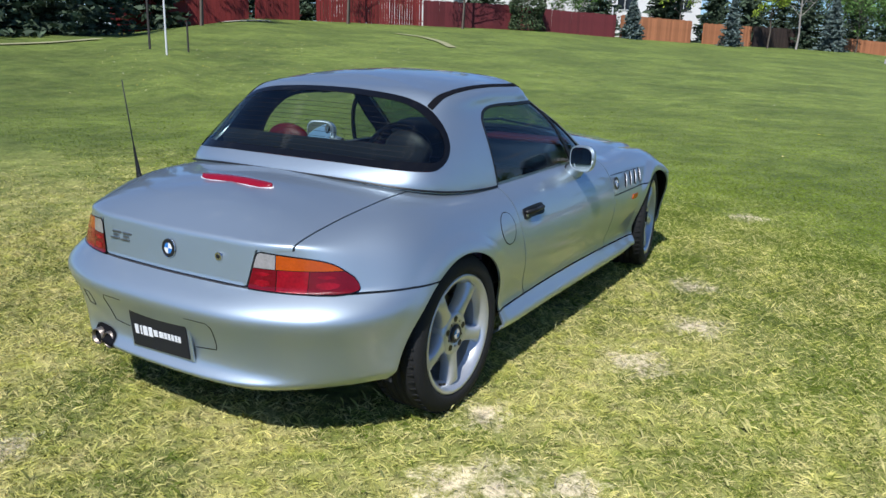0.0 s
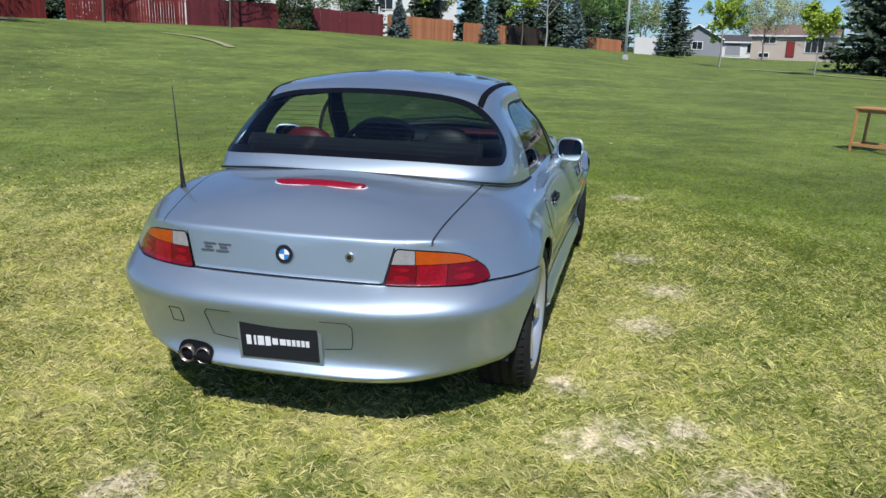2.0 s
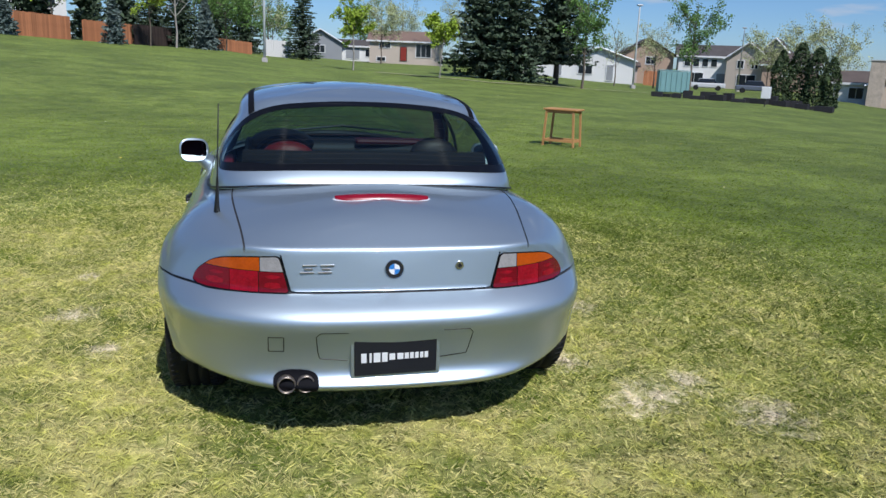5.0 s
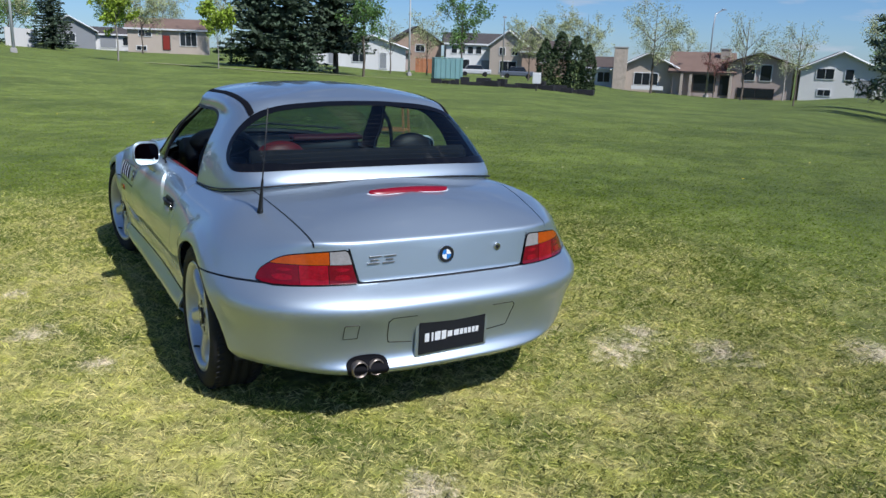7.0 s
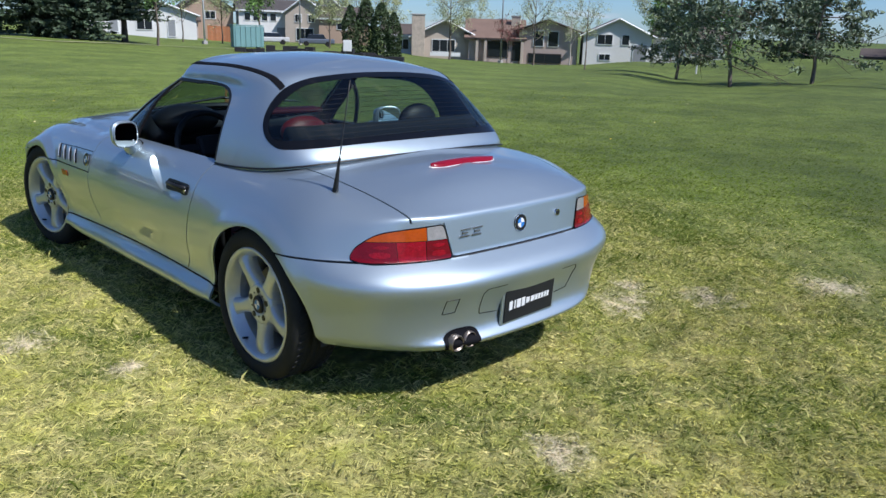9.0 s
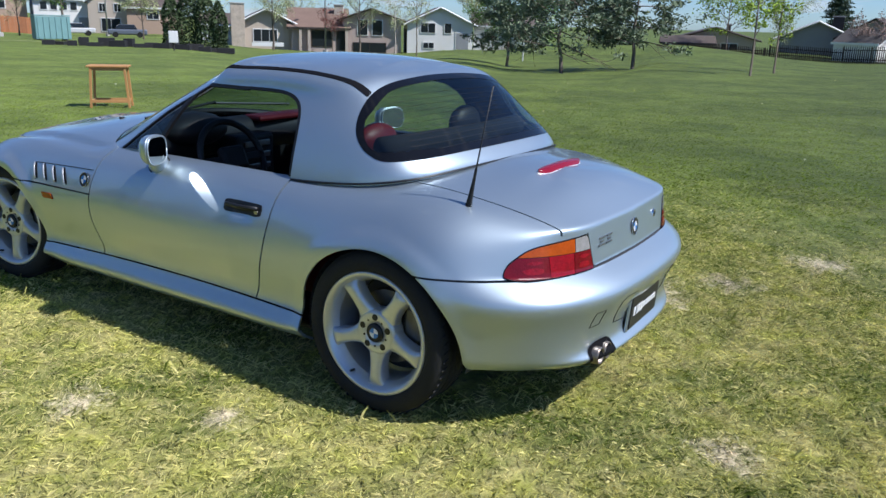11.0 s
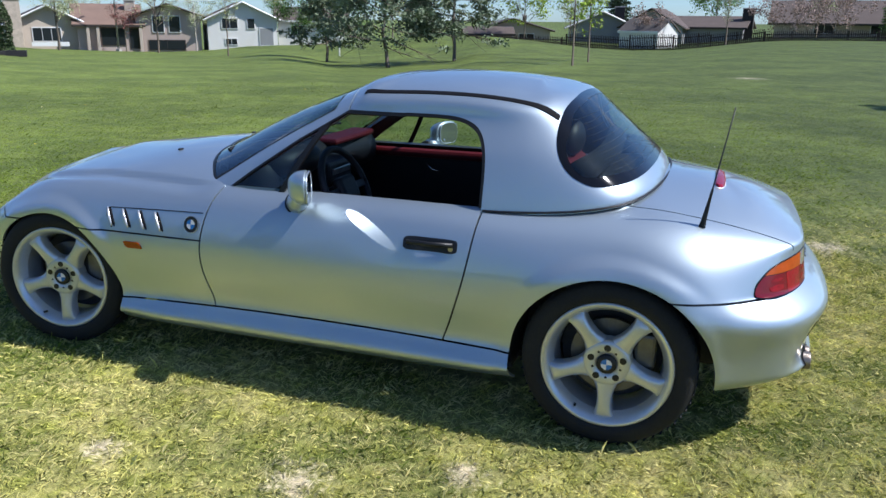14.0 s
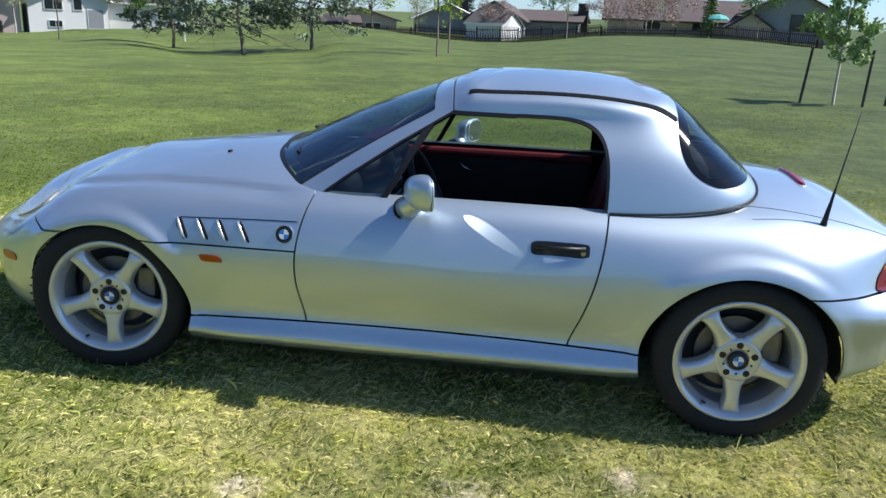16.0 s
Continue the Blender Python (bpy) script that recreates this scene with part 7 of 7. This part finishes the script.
# dark raised beds in a row, and the container beside them
BED = material("dark_planter_timber", (0.022, 0.022, 0.024), rough=0.8, spread=0.3, scale=2, fine=15)
SOIL = material("dark_soil", (0.03, 0.025, 0.02), rough=0.95, spread=0.3, fine=30)
rng = random.Random(8)
for k in range(17):
    brg = 29.45 + k * 0.735
    dist = 50.0 - k * 0.30 + (1.0 if k % 2 else 0)
    hgt = rng.choice((0.24, 0.32, 0.40, 0.52))
    bed = thing("planter_box", facing(brg, dist, rng.uniform(-20, 20)), "dark timber raised planter box on the grass", "planter", "planter boxes")
    w, d = rng.uniform(0.5, 1.0), rng.uniform(0.5, 0.8)
    for s in (-1, 1):
        part("side_board", boxed((w, 0.06, hgt), (0, s * d / 2, hgt / 2 - 0.03), 0.01), BED, bed)
        part("end_board", boxed((0.06, d - 0.07, hgt), (s * (w / 2 - 0.04), 0, hgt / 2 - 0.03), 0.01), BED, bed)
    part("soil", boxed((w - 0.1, d - 0.1, 0.05), (0, 0, hgt - 0.12)), SOIL, bed)
sign = thing("notice_box", facing(37.5, 42), "small white notice box on a post among the planters", "sign")
part("panel", boxed((0.48, 0.10, 0.62), (0, 0, 0.72), 0.02), TRIM, sign)
part("post", rodded((0, 0.06, -0.2), (0, 0.06, 0.95), 0.04), STAKE, sign)
BIN = material("teal_container_paint", (0.20, 0.36, 0.36), rough=0.6, spread=0.1, scale=2)
cont = thing("waste_container", facing(30, 66, 10), "pale teal metal waste container with ribbed sides", "container")
part("body", boxed((2.5, 1.6, 1.7), (0, 0, 0.95), 0.04), BIN, cont)
for k in range(6):
    part("rib", boxed((0.08, 0.06, 1.6), (-1.05 + 0.42 * k, -0.82, 0.95), 0.01), BIN, cont)
part("lid", boxed((2.55, 1.65, 0.08), (0, 0, 1.86), 0.02), BIN, cont)
for s in (-1, 1):
    part("skid", boxed((0.12, 1.6, 0.14), (s * 0.9, 0, 0.05)), STAKE, cont)
CAR_DARK = material("parked_car_paint", (0.16, 0.18, 0.22), rough=0.3, metal=0.3, spread=0.05, coat=0.8)
CAR_WHITE = material("parked_van_paint", (0.6, 0.6, 0.6), rough=0.35, spread=0.05, coat=0.6)


def parked_car(brg, dist, turn, paint, label):
    c = thing("parked_car", facing(brg, dist, turn), label, "car", "parked cars")
    bm = bmesh.new()
    box(bm, (4.4, 1.75, 0.62), (0, 0, 0.62), 0.14)
    part("body", bm, paint, c)
    bm = bmesh.new()
    box(bm, (2.4, 1.55, 0.56), (-0.1, 0, 1.18), 0.1)
    for v in bm.verts:
        if v.co.z > 1.2:
            v.co.x *= 0.78
            v.co.y *= 0.88
    part("cabin", bm, PANE, c)
    part("roof", boxed((1.7, 1.3, 0.06), (-0.08, 0, 1.46), 0.02), paint, c)
    for x in (-1.35, 1.35):
        for y in (-0.8, 0.8):
            part("wheel", rodded((x, y - 0.1, 0.32), (x, y + 0.1, 0.32), 0.32, sides=20), RUBBER, c)


parked_car(31.76, 104, 4, CAR_WHITE, "white car parked on the street")
parked_car(34.96, 100, 2, CAR_DARK, "dark blue-grey car parked on the street")

# bare earth ring and flat path strips
TRACK_M = material("worn_grass_track", (0.34, 0.33, 0.17), rough=0.95, spread=0.3, scale=1.5, fine=20)
PATH_M = material("pale_gravel_path", (0.42, 0.39, 0.32), rough=0.95, spread=0.2, scale=1.5, fine=20)


def strip(points, width, label, mat=None):
    verts, faces = [], []
    pts = [Vector(p) for p in points]
    for i, p in enumerate(pts):
        d = (pts[min(i + 1, len(pts) - 1)] - pts[max(i - 1, 0)])
        side = Vector((d.y, -d.x, 0)).normalized() * width / 2
        for s in (-1, 1):
            q = p + s * side
            verts.append((q.x, q.y, ground_at(q.x, q.y) + 0.045))
    faces = [(2 * i, 2 * i + 1, 2 * i + 3, 2 * i + 2) for i in range(len(pts) - 1)]
    ob = mesh_object("path", verts, faces, mat or PATH_M, smooth=True)
    return tagged(ob, label, "path", kind="structure")


strip([polar(b, np.interp(b, (8, 12.7, 16.9, 22, 31), (56, 50, 47, 53, 58))) for b in np.linspace(8, 31, 40)], 0.9, "pale footpath across the far lawn", TRACK_M)
strip([polar(b, np.interp(b, (-35, -33, -31.6, -30.6), (41.4, 39.6, 36.5, 32.5))) for b in np.linspace(-35, -30.6, 16)], 0.4, "worn pale track on the slope", TRACK_M)
strip([polar(b, d) for b, d in zip(np.linspace(-69.4, -57.4, 12), np.linspace(27, 29.5, 12))], 0.5, "pale worn strip on the lawn", TRACK_M)
strip([polar(b, d) for b, d in zip(np.linspace(-47.9, -44.4, 6), np.linspace(44.5, 45.5, 6))], 0.8, "pale slab before the red fence")

# dandelions and daisies
FLOWER = material("dandelion", (0.75, 0.55, 0.03), rough=0.7, spread=0.1, second=(0.8, 0.78, 0.6), island=0.2)
rng = np.random.default_rng(12)
pts, fcs = [], []
for k in range(400):
    if k < 300:
        b, d = rng.normal(-47, 7), rng.uniform(14, 30)
    else:
        b, d = rng.uniform(-60, 105), rng.uniform(5, 40)
    c = polar(b, d, rng.uniform(0.05, 0.08))
    s = rng.uniform(0.009, 0.019)
    base = len(pts)
    for j in range(6):
        t = math.pi * j / 3
        pts.append((c.x + s * math.cos(t), c.y + s * math.sin(t), c.z))
    pts.append((c.x, c.y, c.z + 0.6 * s))
    fcs += [(base + j, base + (j + 1) % 6, base + 6) for j in range(6)]
tagged(mesh_object("dandelions", pts, fcs, FLOWER), "scattered yellow dandelion heads in the lawn", "flower", kind="stuff")
